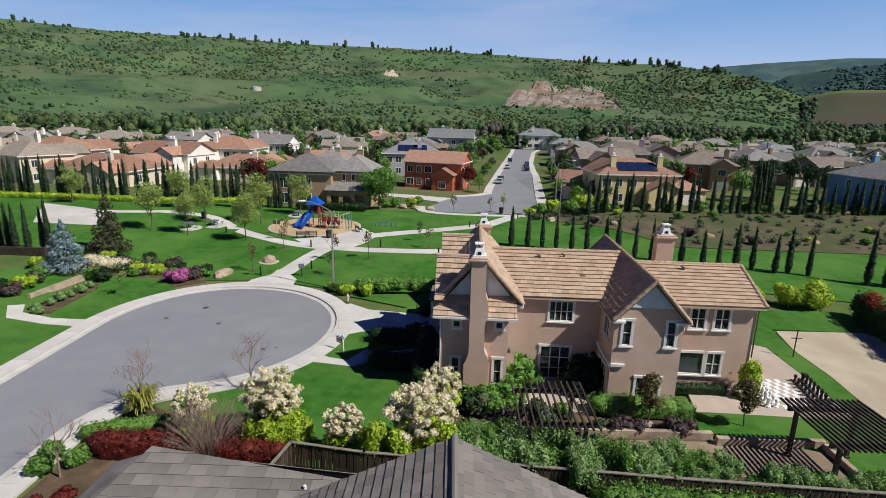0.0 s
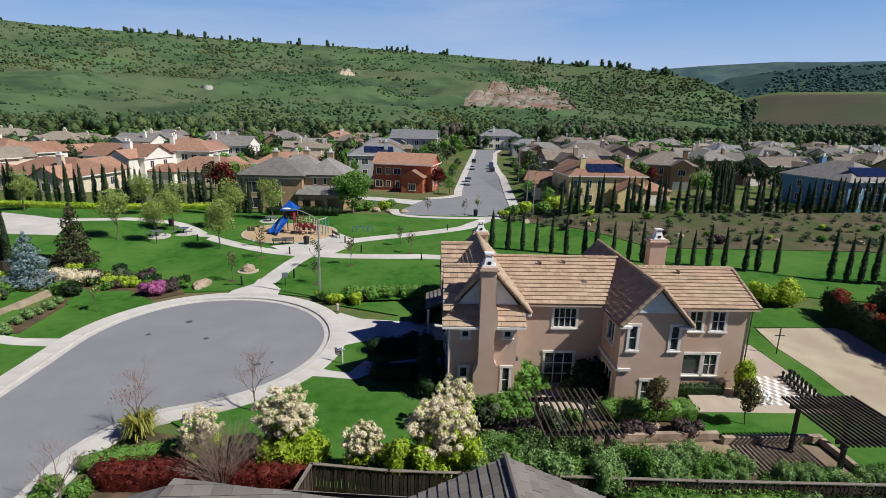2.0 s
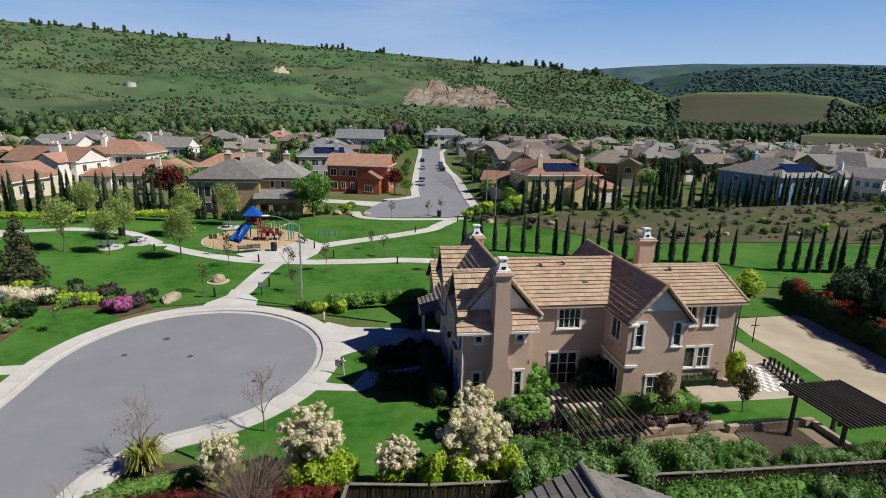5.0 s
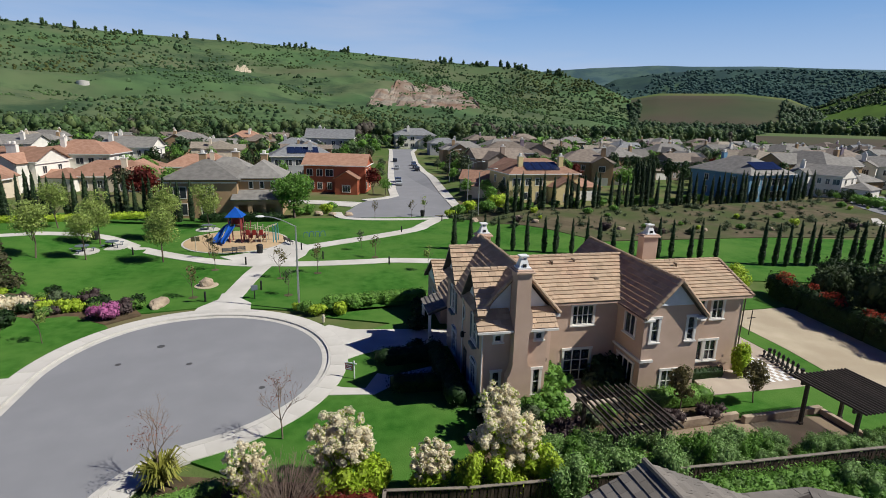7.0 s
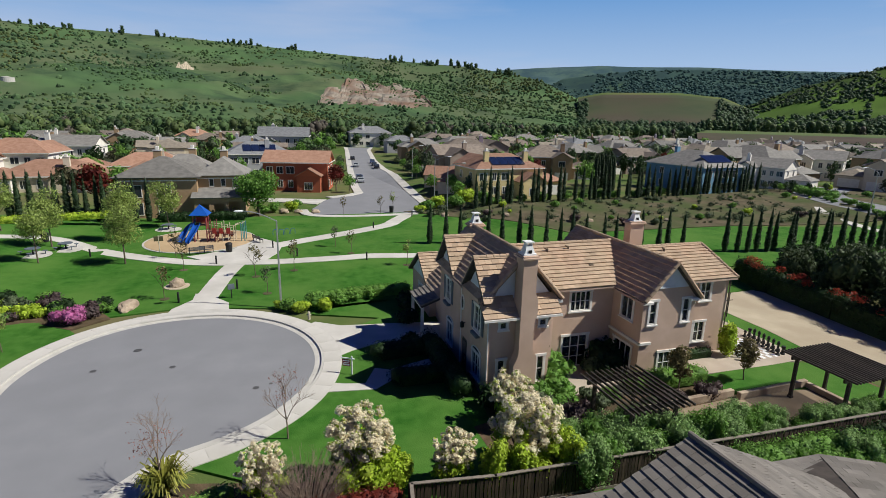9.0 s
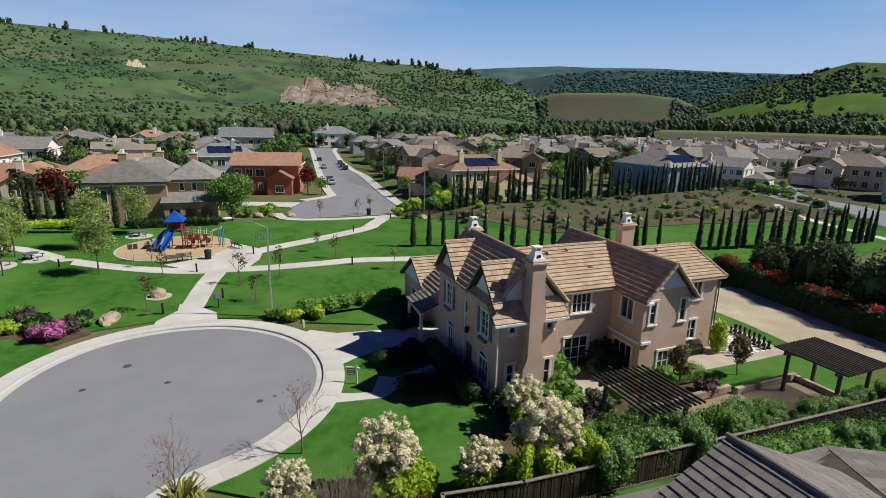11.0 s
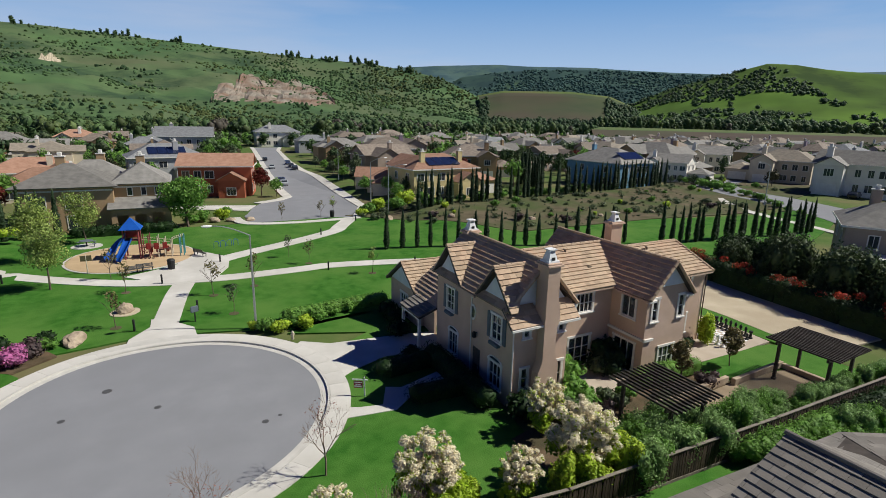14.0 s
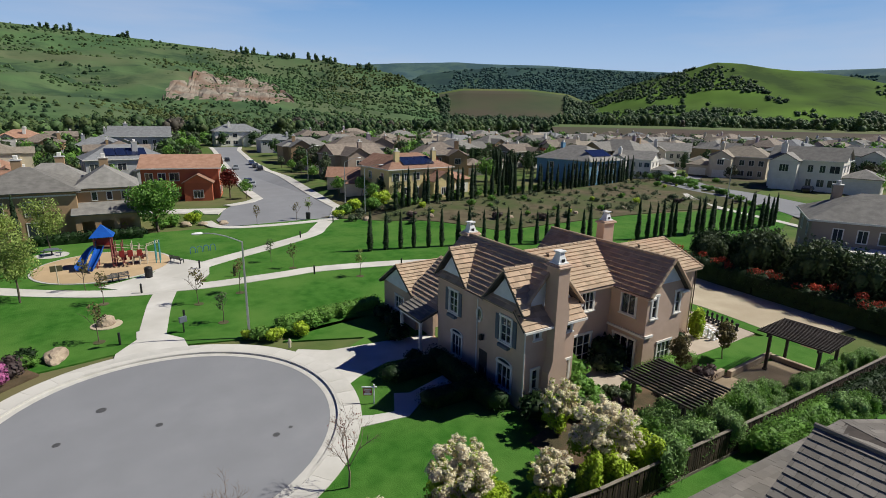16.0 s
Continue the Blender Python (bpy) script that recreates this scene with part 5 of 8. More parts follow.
for i in range(10):
    t = i / 9
    for k in range(6):
        a = k * 1.05 + i * 0.7
        q = (2.1 * (1 - t) ** 0.8 + 0.15) * rn.uniform(0.7, 1.1)
        bl.append(((q * 0.65 * math.cos(a), q * 0.65 * math.sin(a), 0.6 + 6.0 * t), (q * 0.42 + 0.1, q * 0.42 + 0.1, 0.36)))
leaves("crown", bl, 2400, 0.17, L["pine"], conif, 4, up=0.3)
part("trunk", tube(bmesh.new(), (0, 0, -0.1), (0, 0, 6.4), 0.17, 0.03, 7), M["bark"], conif)

# flowering shrubs along the near yard
def blossom_shrub(label, x, y, rx, h, seed, n=1500, white=0.6):
    r = random.Random(seed)
    ob = thing("flowering_shrub", label, "shrub", pose(x, y, 0.08))
    top = clumps(r, 120, (0, 0, h * 0.68), (rx * 0.95, rx * 0.85, h * 0.31), min(0.24, rx * 0.13))
    low = clumps(r, 26, (0, 0, h * 0.36), (rx * 0.9, rx * 0.8, h * 0.26), rx * 0.25)
    leaves("foliage", low + [(p, (a * 0.8, b * 0.8, c * 0.8)) for p, (a, b, c) in top[:60]], int(n * 1.3), 0.085, L["bright"], ob, seed, up=0.2, core=0.7)
    leaves("blossom", top, int(n * white * 5.2), 0.06, L["blossom"], ob, seed + 1, up=0.7, inner=0.6, core=0.66, label="dense cream-white flower heads")
    bm = bmesh.new()
    for i in range(7):
        limbs(bm, r, (r.uniform(-0.2, 0.2), r.uniform(-0.2, 0.2), -0.05), (r.uniform(-0.5, 0.5) * rx, r.uniform(-0.5, 0.5) * rx, h * 0.5), 0.05, 1, 0.5, 5, 2, 0.4)
    part("stem", bm, M["bark"], ob)
    return ob


blossom_shrub("large bush covered in cream-white blossom", -0.6, 22.7, 1.9, 4.3, 51, 3600)
blossom_shrub("tall bush with white blossom over yellow-green leaves", -8.3, 24.0, 1.6, 4.2, 52, 2600)
blossom_shrub("rounded small bush with cream blossom", -4.3, 22.7, 1.1, 3.0, 53, 1400)
blossom_shrub("loose bush with pale blossom beside bare twigs", -12.6, 24.2, 1.15, 3.0, 54, 1200)
blossom_shrub("cream-flowered bush by the house corner", 0.4, 26.6, 1.3, 3.3, 55, 1600, 0.5)
for x, y, h, r_, s in ((-6.9, 23.4, 2.1, 0.95, 56), (-2.7, 21.7, 2.9, 0.7, 57), (-1.5, 21.6, 2.7, 0.75, 58), (0.9, 21.4, 2.9, 0.8, 59), (-9.0, 23.2, 2.0, 0.85, 60), (-7.8, 22.9, 1.8, 0.8, 61)):
    o = shrub("shrub", "upright yellow-green leafy shrub", r_, r_, h, L["bright"], s, 2000, 0.085)
    place(o, x, y)
DK = shrub("shrub", "dark green leafy shrub along the fence", 1.25, 1.1, 1.9, L["screen"], 78, 3600, 0.08, 18, core=0.66)
SG = [shrub("shrub", "dense mid-green screening shrub at the fence", 1.25, 1.1, 2.5, m, 70 + i, 4200, 0.08, 22, core=0.66) for i, m in enumerate((L["sage"], L["green"], L["sage"]))]
for i in range(25):
    x = 1.8 + i * 1.0
    k = rn.uniform(0.75, 1.0) if x < 10.5 else rn.uniform(0.5, 0.72)
    tall_k = (rn.uniform(0.9, 1.12) if x < 4.5 else rn.uniform(0.8, 1.1) if x < 10.5 else rn.uniform(0.5, 0.75))
    place(SG[i % 3], x + rn.uniform(-0.3, 0.3), 20.95 + rn.uniform(-0.1, 0.6) - 0.03 * (x - 4), k, rn.uniform(0, 360), tall_k)
for i in range(9):
    place(SG[(i + 1) % 3], 1.6 + i * 0.62, 23.0 + rn.uniform(-0.5, 0.5), rn.uniform(0.68, 0.85), rn.uniform(0, 360))
for i, x in enumerate((8.0, 9.2, 10.3, 11.6, 12.8, 14.4)):
    place(SG[i % 3], x, 21.9 + rn.uniform(-0.3, 0.4), rn.uniform(0.6, 0.85), i * 67)
for i in range(8):
    place(DK if i > 1 else SG[i], 15.5 + i * 1.3, 18.2 + rn.uniform(-0.4, 0.3) - 0.07 * i, rn.uniform(0.55, 0.8), rn.uniform(0, 360))
SB = [shrub("shrub", "bright green low shrub behind the fence", 1.25, 1.05, 1.3, L["green"], 80 + i, 2200, 0.075) for i in range(2)]
for i in range(11):
    place(DK if i > 7 else SB[i % 2], 8.6 + i * 1.05, 18.7 - 0.06 * i + rn.uniform(-0.5, 0.5), rn.uniform(0.7, 1.15), rn.uniform(0, 360))

hedge("loose bright green hedge along the fence", (8.4, 19.5), (15.6, 18.9), 1.5, 1.45, L["green"], 115, 0.08, 260)
hedge("loose dark green hedge along the fence", (15.8, 18.9), (24.0, 18.4), 1.6, 1.5, L["dark"], 116, 0.08, 200)
for x, y, k in ((7.6, 20.0, 0.42), (8.8, 19.7, 0.55), (10.0, 19.5, 0.62), (13.4, 19.3, 0.5), (16.6, 19.0, 0.5), (19.4, 18.9, 0.45)):
    place(SG[int(x) % 3], x, y, k, x * 31, k * 0.95)


# bare trees
def bare_tree(label, x, y, h, seed, tips=None, rad=0.055, depth=4):
    r = random.Random(seed)
    ob = thing("bare_tree", label, "tree", pose(x, y, 0.08))
    bm = bmesh.new()
    limbs(bm, r, (0, 0, -0.1), (r.uniform(-0.1, 0.1), r.uniform(-0.1, 0.1), h * 0.45), rad, depth, 0.6, 6, 4, 0.62)
    part("bare_crown", bm, M["twig"], ob)
    if tips:
        bud = leaves("new_growth", clumps(r, 10, (0, 0, h * 0.68), (h * 0.24, h * 0.24, h * 0.22), h * 0.1), 160, 0.05, tips, ob, seed)
        bud["kind"] = "stuff"
    return ob


bare_tree("leafless young street tree with thin grey twigs", -11.3, 28.9, 4.2, 91, L["bud"])
bare_tree("leafless young tree with reddish buds above strap leaves", -16.9, 26.6, 4.2, 92, L["bud"])
bare_tree("leafless pale-stemmed tree beside the pavement", -17.3, 20.6, 4.6, 93)


def twig_shrub(label, x, y, h, w, n, seed):
    r = random.Random(seed)
    ob = thing("bare_shrub", label, "shrub", pose(x, y, 0.08))
    bm = bmesh.new()
    for i in range(n):
        a, k = r.uniform(0, 6.28), r.random() ** 0.6
        tip = Vector((math.cos(a) * w * k, math.sin(a) * w * k, h * r.uniform(0.72, 1.0) * (1 - 0.25 * k * k)))
        base = Vector((math.cos(a) * 0.15 * k, math.sin(a) * 0.15 * k, -0.05))
        mid = base.lerp(tip, 0.5) + Vector((0, 0, h * 0.1))
        tube(bm, base, mid, 0.014, 0.009, 4)
        tube(bm, mid, tip, 0.009, 0.004, 4)
        for q in range(4):
            at = mid.lerp(tip, r.uniform(0.0, 0.8))
            tube(bm, at, at + Vector((r.uniform(-0.3, 0.3), r.uniform(-0.3, 0.3), r.uniform(0.2, 0.5))), 0.006, 0.003, 3)
    part("bare_crown", bm, M["twig"], ob)


twig_shrub("leafless brown vase-shaped shrub with fine stems", -10.9, 22.0, 3.6, 2.3, 210, 94)
twig_shrub("leafless brown twiggy shrub beside the flowering bush", -9.2, 23.6, 2.4, 1.0, 45, 95)
yucca = thing("strap_leaf_plant", "golden green plant with arching strap leaves", "plant", pose(-16.7, 26.3, 0.1) @ Matrix.Scale(1.35, 4))
vs, fs = [], []
for i in range(210):
    a, out, hh = rn.uniform(0, 6.28), rn.uniform(0.4, 1.05), rn.uniform(0.4, 1.1)
    w = 0.06
    px, py = -math.sin(a) * w, math.cos(a) * w
    for t, zz in ((0.08, 0.0), (0.45, 0.8), (0.8, 1.0), (1.0, 0.72)):
        k = 1 - t * 0.8
        vs += [(math.cos(a) * out * t + px * k, math.sin(a) * out * t + py * k, hh * zz), (math.cos(a) * out * t - px * k, math.sin(a) * out * t - py * k, hh * zz + 0.01)]
    c = i * 8
    fs += [(c + 2 * j, c + 2 * j + 1, c + 2 * j + 3, c + 2 * j + 2) for j in range(3)]
pypart("leaves", vs, fs, L["gold"], yucca)

# hedges and small shrubs
hedge("clipped bright green hedge beside the pavement", (-18.0, 23.7), (-13.9, 25.0), 1.1, 0.85, L["green"], 101)
hedge("clipped wine-red hedge in front of the near roof", (-16.4, 22.4), (-12.6, 22.3), 1.3, 1.5, L["red"], 102)
hedge("wine-red hedge behind bare twigs", (-12.4, 22.3), (-7.0, 22.0), 1.1, 1.4, L["red"], 114)
hedge("long low yellow-green clipped hedge before the cypresses", (-78, 88.4), (-48, 86.6), 1.6, 1.0, L["bright"], 111, 0.16, 60)
hedge("long low yellow-green clipped hedge before the cypresses", (-48, 86.6), (-32, 88.6), 1.6, 1.0, L["bright"], 112, 0.16, 60)
BS = shrub("shrub", "rounded clipped green shrub", 0.62, 0.62, 1.0, L["green"], 103, 900, 0.08)
for x, y, s in ((-18.7, 22.0, 0.95), (-18.4, 20.8, 0.95), (-17.1, 21.6, 0.95)):
    place(BS, x, y, s, x * 30)
RS = shrub("shrub", "low dark red groundcover shrub", 0.8, 0.7, 0.45, L["red"], 104, 500, 0.08)
for x, y in ((-17.4, 18.6), (-16.2, 19.2), (-17.4, 16.9)):
    place(RS, x, y, 0.8, x * 40)
hedge("clipped dark green hedge beside the front lawn", (-8.0, 49.6), (1.0, 50.2), 1.3, 1.1, L["green"], 105)
hedge("dark green hedge before the tan house", (-26.0, 91.0), (-14.6, 90.6), 2.0, 1.5, L["dark"], 117, 0.14, 60)
hedge("low clipped hedge at the front walk", (-4.6, 36.9), (-0.6, 37.0), 1.6, 1.2, L["dark"], 106)
hedge("low clipped hedge at the front walk", (-4.2, 32.9), (-0.5, 32.6), 1.5, 1.2, L["dark"], 107)
hedge("low clipped hedge along the stucco wall", (-1.0, 30.4), (-0.8, 37.6), 1.4, 1.5, L["dark"], 108)
hedge("clipped green hedge below the gable window", (9.9, 27.9), (15.2, 27.6), 1.5, 1.15, L["green"], 109)
hedge("low green hedge under the large window", (14.9, 30.4), (18.6, 30.3), 0.7, 0.8, L["dark"], 110)
MIX = [shrub("shrub", "mixed green garden shrub", 1.0, 0.9, 1.1, L[m], 120 + i, 430, 0.11) for i, m in enumerate(("green", "bright", "dark", "olive", "purple"))]
for x, y, k, s in ((-10.2, 48.4, 0, 1.0), (-9.2, 47.6, 1, 0.9), (-8.0, 48.6, 0, 1.2), (-7.2, 47.4, 1, 1.0), (-6.0, 48.6, 0, 1.1), (-10.9, 48.9, 1, 0.7), (-4.6, 49.2, 0, 1.0), (-2.8, 49.6, 0, 0.9),
                   (5.2, 30.7, 0, 1.9), (9.7, 30.9, 2, 2.0), (9.0, 30.0, 2, 1.3), (4.6, 28.6, 0, 1.3), (3.3, 28.4, 0, 1.1), (0.4, 28.4, 2, 1.4), (2.2, 27.6, 2, 1.2), (8.9, 30.4, 3, 1.2), (10.4, 25.9, 4, 0.9), (11.4, 25.8, 4, 0.7), (13.7, 25.6, 4, 0.95), (1.8, 28.3, 0, 1.1), (2.8, 27.5, 3, 1.1), (4.4, 26.0, 4, 1.0), (4.6, 27.4, 0, 0.9), (6.2, 27.4, 3, 0.8), (7.6, 27.2, 0, 0.8), (3.2, 25.4, 4, 0.9), (3.6, 26.8, 0, 1.0), (2.6, 24.2, 0, 1.1), (4.2, 24.4, 3, 0.8), (9.0, 24.0, 3, 0.9), (9.6, 25.8, 3, 0.7),
                   (6.4, 26.5, 3, 0.8), (5.0, 22.6, 2, 1.2), (14.2, 30.2, 1, 1.1), (-1.2, 42.6, 2, 1.2), (-0.2, 45.2, 2, 1.2), (0.0, 47.2, 2, 1.1), (-2.0, 38.6, 2, 0.9)):
    place(MIX[k], x, y, s, x * 37)
tall = shrub("shrub", "tall clipped yellow-green shrub at the house corner", 0.75, 0.75, 2.5, L["bright"], 131, 1400, 0.1)
place(tall, 19.9, 30.0, 1.1)
place(tall, 14.5, 30.1, 0.75)
gt = tree("garden_tree", "small bronze-green garden tree", 3.5, 0.95, L["bronze"], 132, 1700, 0.1, 0.05, 0.2, 10)
place(gt, 12.4, 26.7, 0.98)
place(gt, 17.9, 26.7, 0.95, 80)
# bed by the street, left
for i, (x, y) in enumerate(((-35, 49), (-33.5, 51.5), (-32, 53.5), (-30.5, 52), (-29, 53.5), (-28, 52), (-30, 55), (-33, 55.5), (-35.5, 53), (-37, 54.5), (-25.6, 50.8), (-25.2, 52.4), (-31.8, 50.8), (-33.8, 48.6), (-38.6, 46.2), (-38.3, 44.6), (-37.8, 42.8), (-38.9, 41.6), (-39.4, 47.6), (-40, 44), (-41.4, 42.4), (-41, 50))):
    place(MIX[(0, 2, 3, 1, 4, 2)[i % 6]], x, y, rn.uniform(0.75, 1.3), i * 61)
for i in range(34):
    t = rn.random()
    place(MIX[(0, 1, 3, 0, 4, 1)[i % 6]], -25.0 - 9.5 * t + rn.uniform(-0.5, 0.5), 50.6 + 2.6 * t + rn.uniform(-0.9, 1.6), rn.uniform(0.6, 1.0), i * 67)
LOW = shrub("shrub", "small grey-green shrub beside the garden wall", 0.6, 0.6, 0.75, L["sage"], 142, 350, 0.07)
for x, y in ((-34.0, 40.4), (-33.9, 41.8), (-33.9, 43.0), (-33.7, 44.0), (-33.6, 45.2), (-33.7, 46.6), (-33.4, 39.8)):
    place(LOW, x, y, rn.uniform(0.85, 1.25), x * 50)
tagged(part("garden_wall", boxes((-52, -43.4, 53.4, 53.7, 0.6, 2.3, 0.02), (-43.4, -43.1, 53.4, 56.6, 0.6, 2.3, 0.02)), M["fencewood"]), "low dark brown board wall at the garden's side", "wall", kind="structure")
lowwall = bmesh.new()
extrude_poly(lowwall, [(-36.5, 42.6, 0.0), (-36.2, 42.6, 0.0), (-35.5, 49.0, 0.0), (-35.8, 49.0, 0.0)], (0, 0, 1.0))
tagged(part("low_wall", lowwall, M["stone"]), "low tan stone wall beside the garden bed", "wall", kind="structure")
pink = shrub("azalea", "rounded azalea covered in magenta-pink flowers", 1.35, 1.2, 1.5, L["pinkblossom"], 140, 1300, 0.09)
place(pink, -26.8, 49.8)
white_sh = shrub("flowering_shrub", "low shrub with white flowers", 1.3, 1.1, 1.5, L["blossom"], 141, 900, 0.1)
for x, y, s in ((-35.4, 51.2, 1.15), (-36.9, 51.8, 1.0), (-33.9, 52.0, 0.95), (-37.8, 50.6, 0.7)):
    place(white_sh, x, y, s, x * 9)
# tall screen beside the gravel court
SCR = [shrub("screening_shrub", lab, 1.8, 1.6, 3.6, L[m], 150 + i, 5200, 0.11, 26, core=0.55) for i, (m, lab) in enumerate((("dark", "tall dark green screening shrub"), ("screen", "tall olive-green screening shrub")))]
for i in range(24):
    t = i / 23
    x, y = interp([(0, 30.5), (0.25, 42.5), (0.6, 42.2), (1, 37.5)], t), interp([(0, 46.6), (0.25, 44.6), (0.6, 33.0), (1, 20.0)], t)
    if t < 0.27:
        continue
    place(SCR[0 if i % 4 else 1], x + 1.2 + rn.uniform(-0.5, 0.5), y + rn.uniform(-0.5, 0.5), rn.uniform(0.9, 1.2) * (0.55 if t < 0.3 else 1.0), i * 47, rn.uniform(1.1, 1.6) * (0.55 if t < 0.3 else 1.0))
    if i % 2 == 0:
        place(SCR[i % 4 // 2], x + 3.6 + rn.uniform(-1, 1), y + rn.uniform(-1, 1), rn.uniform(0.9, 1.2) * (0.5 if t < 0.3 else 0.8), i * 17)
for x, y, k in ((39.6, 40.4, 1.1), (39.5, 34.8, 1.6), (38.8, 28.9, 1.6), (38.4, 24.4, 1.5)):
    place(SCR[1], x, y, k, x * 13, k * 1.15)
REDLINE = [(38.0, 44.8), (36.6, 40.0), (35.7, 33.0), (35.0, 27.0), (34.4, 20.0)]
for i, (p, q) in enumerate(zip(REDLINE, REDLINE[1:])):
    ob = hedge("tall dark hedge with bright red new leaves beside gravel court", p, q, 1.8, 2.6, L["dark"], 151 + i, 0.1, 130)
    ln = math.dist(p, q)
    tips = [((rn.uniform(0, ln), rn.uniform(-0.6, 0.6), 2.5 + rn.uniform(-0.5, 0.3)), (0.5, 0.5, 0.32)) for _ in range(int(ln * 1.3))]
    tip = leaves("new_growth", tips, len(tips) * 70, 0.1, L["redtip"], ob, 155 + i, label="bright red new leaves")
    tip["kind"] = "stuff"
yb = shrub("shrub", "large rounded yellow-green shrub beside the lawn", 1.9, 1.9, 2.6, L["bright"], 160, 1500, 0.14)
place(yb, 35.6, 47.4, 1.0)
place(yb, 33.4, 48.0, 0.8, 60)
place(yb, 30.6, 48.6, 0.6, 20)
# bank planting
scrub = []
while len(scrub) < 340:
    x, y = rn.uniform(14, 118), rn.uniform(66, 96)
    if y < interp([(14, 90), (23, 81), (31, 69), (60, 68), (92, 66), (118, 74)], x) or y > interp([(14, 92), (43, 90), (72, 91), (118, 97)], x) or math.hypot(x - 101, y - 78) < 13:
        continue
    g = rn.uniform(0.1, 0.3) if rn.random() < 0.7 else rn.uniform(0.35, 0.7)
    scrub.append(((x, y, level(x, y) + 0.1 + g * 0.4), (g * 1.3, g * 1.3, g)))
tagged(leaves("bank_scrub", scrub, 16000, 0.12, L["olive"], None, 171, core=0.45, inner=0.3), "low grey-green scrub over the dry bank", "scrub", kind="stuff")
under = shrub("shrub", "green shrub under the cypress row", 1.8, 1.2, 1.7, L["green"], 172, 900, 0.12)
for x, y, k in ((105.5, 89.1, 1.3), (104.2, 86.4, 1.1), (103.5, 84.1, 1.4), (103.4, 80.7, 1.2), (101.2, 76.6, 0.6), (99.0, 74.0, 0.8), (97.6, 71.2, 0.6), (96.2, 69.2, 0.9), (94.4, 66.4, 0.6), (92.6, 63.6, 0.8), (90.6, 60.6, 0.6), (89.0, 57.4, 0.7), (100.2, 79.4, 0.7), (98.4, 77.0, 0.5)):
    place(under, x, y, k, x * 29, k * 0.95)
for i in range(17):
    x = 26 + i * 4.4 + rn.uniform(-1.5, 1.5)
    place(under, x, interp([(24, 89.4), (38, 91.6), (57, 92.3), (73, 94), (88, 95.8), (102, 98)], x) + rn.uniform(-0.3, 0.6), rn.uniform(0.8, 1.2), i * 53)
for i in range(46):
    t = rn.random()
    x = 13 + t * 112
    y = interp([(13, 91), (22, 88), (31, 80), (60, 78), (92, 76), (125, 92)], x) + rn.uniform(-9, 11)
    place(MIX[(0, 3, 1, 3, 4, 0)[i % 6]], x, y, rn.uniform(0.5, 1.15), i * 29, dz=0.1)
for i, (x, y, s) in enumerate(((16.5, 92.6, 1.8), (19, 94.5, 2.2), (22, 93.2, 2.0), (25, 95, 2.3), (28, 94, 1.8), (14.5, 91, 1.2), (-10, 97, 1.6), (-7, 98, 1.5), (-12, 95.5, 1.4), (-16, 98, 1.5), (-6, 101.5, 1.3))):
    place(MIX[i % 2], x, y, s, i * 71)


# ---- near roofs, fence, pergolas ----
near_house = thing("neighbour_house", "near house with grey-brown shingled gable roofs", "house", pose(0, 0, 0))
NT, NP = M["ntile"], M["ntile_piece"]
S_ = 0.47
roof_face(near_house, [(-6.0, 6.0, 6.6 - 7.1 * S_), (-6.0, 15.1, 6.6 - 7.1 * S_), (1.1, 15.1, 6.6), (1.1, 6.0, 6.6)], NT, course=0.36, width=0.5, proud=0.06, name="shingle", seed=31)
roof_face(near_house, [(8.2, 15.1, 6.6 - 7.1 * S_), (8.2, 6.0, 6.6 - 7.1 * S_), (1.1, 6.0, 6.6), (1.1, 15.1, 6.6)], NT, course=0.36, width=0.5, proud=0.05, name="shingle", seed=32)
roof_face(near_house, [(-13.6, 11.0, 2.0), (-2.2, 11.0, 2.0), (-2.2, 16.75, 3.4), (-11.1, 18.2, 3.4)], NT, NP, course=0.5, width=0.75, proud=0.04, name="shingle", pieces=True, seed=33)
roof_face(near_house, [(-13.6, 19.3, 2.0), (-13.6, 11.0, 2.0), (-11.1, 18.2, 3.4)], NT, course=0.5, width=0.75, proud=0.04, name="shingle", seed=34)
roof_face(near_house, [(-2.2, 17.9, 2.0), (-13.6, 19.3, 2.0), (-11.1, 18.2, 3.4), (-2.2, 16.75, 3.4)], NT, course=0.5, width=0.75, proud=0.04, name="shingle", seed=35)
roof_face(near_house, [(13.1, 15.8, 2.4), (11.0, 17.1, 2.4), (7.0, 12.4, 3.9), (14.6, 9.0, 3.9)], NT, course=0.5, width=0.75, proud=0.04, name="shingle", seed=36)
roof_face(near_house, [(11.0, 17.1, 2.4), (-2.0, 18.2, 2.4), (-2.0, 13.0, 3.6), (7.0, 12.4, 3.9)], NT, course=0.5, width=0.75, proud=0.04, name="shingle", seed=37)
part("wall", boxes((-1.8, 10.4, 16.4, 16.6, 0, 2.3)), M["stucco"], near_house)
part("ridge_cap", tube(bmesh.new(), (1.1, 6, 6.66), (1.1, 15.15, 6.66), 0.1, 0.1, 8), NT, near_house)
part("rake_board", boxes((1.0, 1.2, 15.1, 15.14, 6.3, 6.55)), M["bark"], near_house)
bm = bmesh.new()
extrude_poly(bm, [(-5.4, 14.6, 0), (7.6, 14.6, 0), (7.6, 14.6, 3.4), (1.1, 14.6, 6.4), (-5.4, 14.6, 3.4)], (0, -0.25, 0))
box(bm, -5.4, -5.15, 6.2, 14.3, 0, 3.3)
box(bm, 7.35, 7.6, 6.2, 14.3, 0, 3.3)
part("wall", bm, M["stucco"], near_house)
part("wall", boxes((-12.6, -5.6, 17.6, 17.8, 0, 1.9), (-13.0, -12.8, 11.6, 17.59, 0, 1.9)), M["stucco"], near_house)
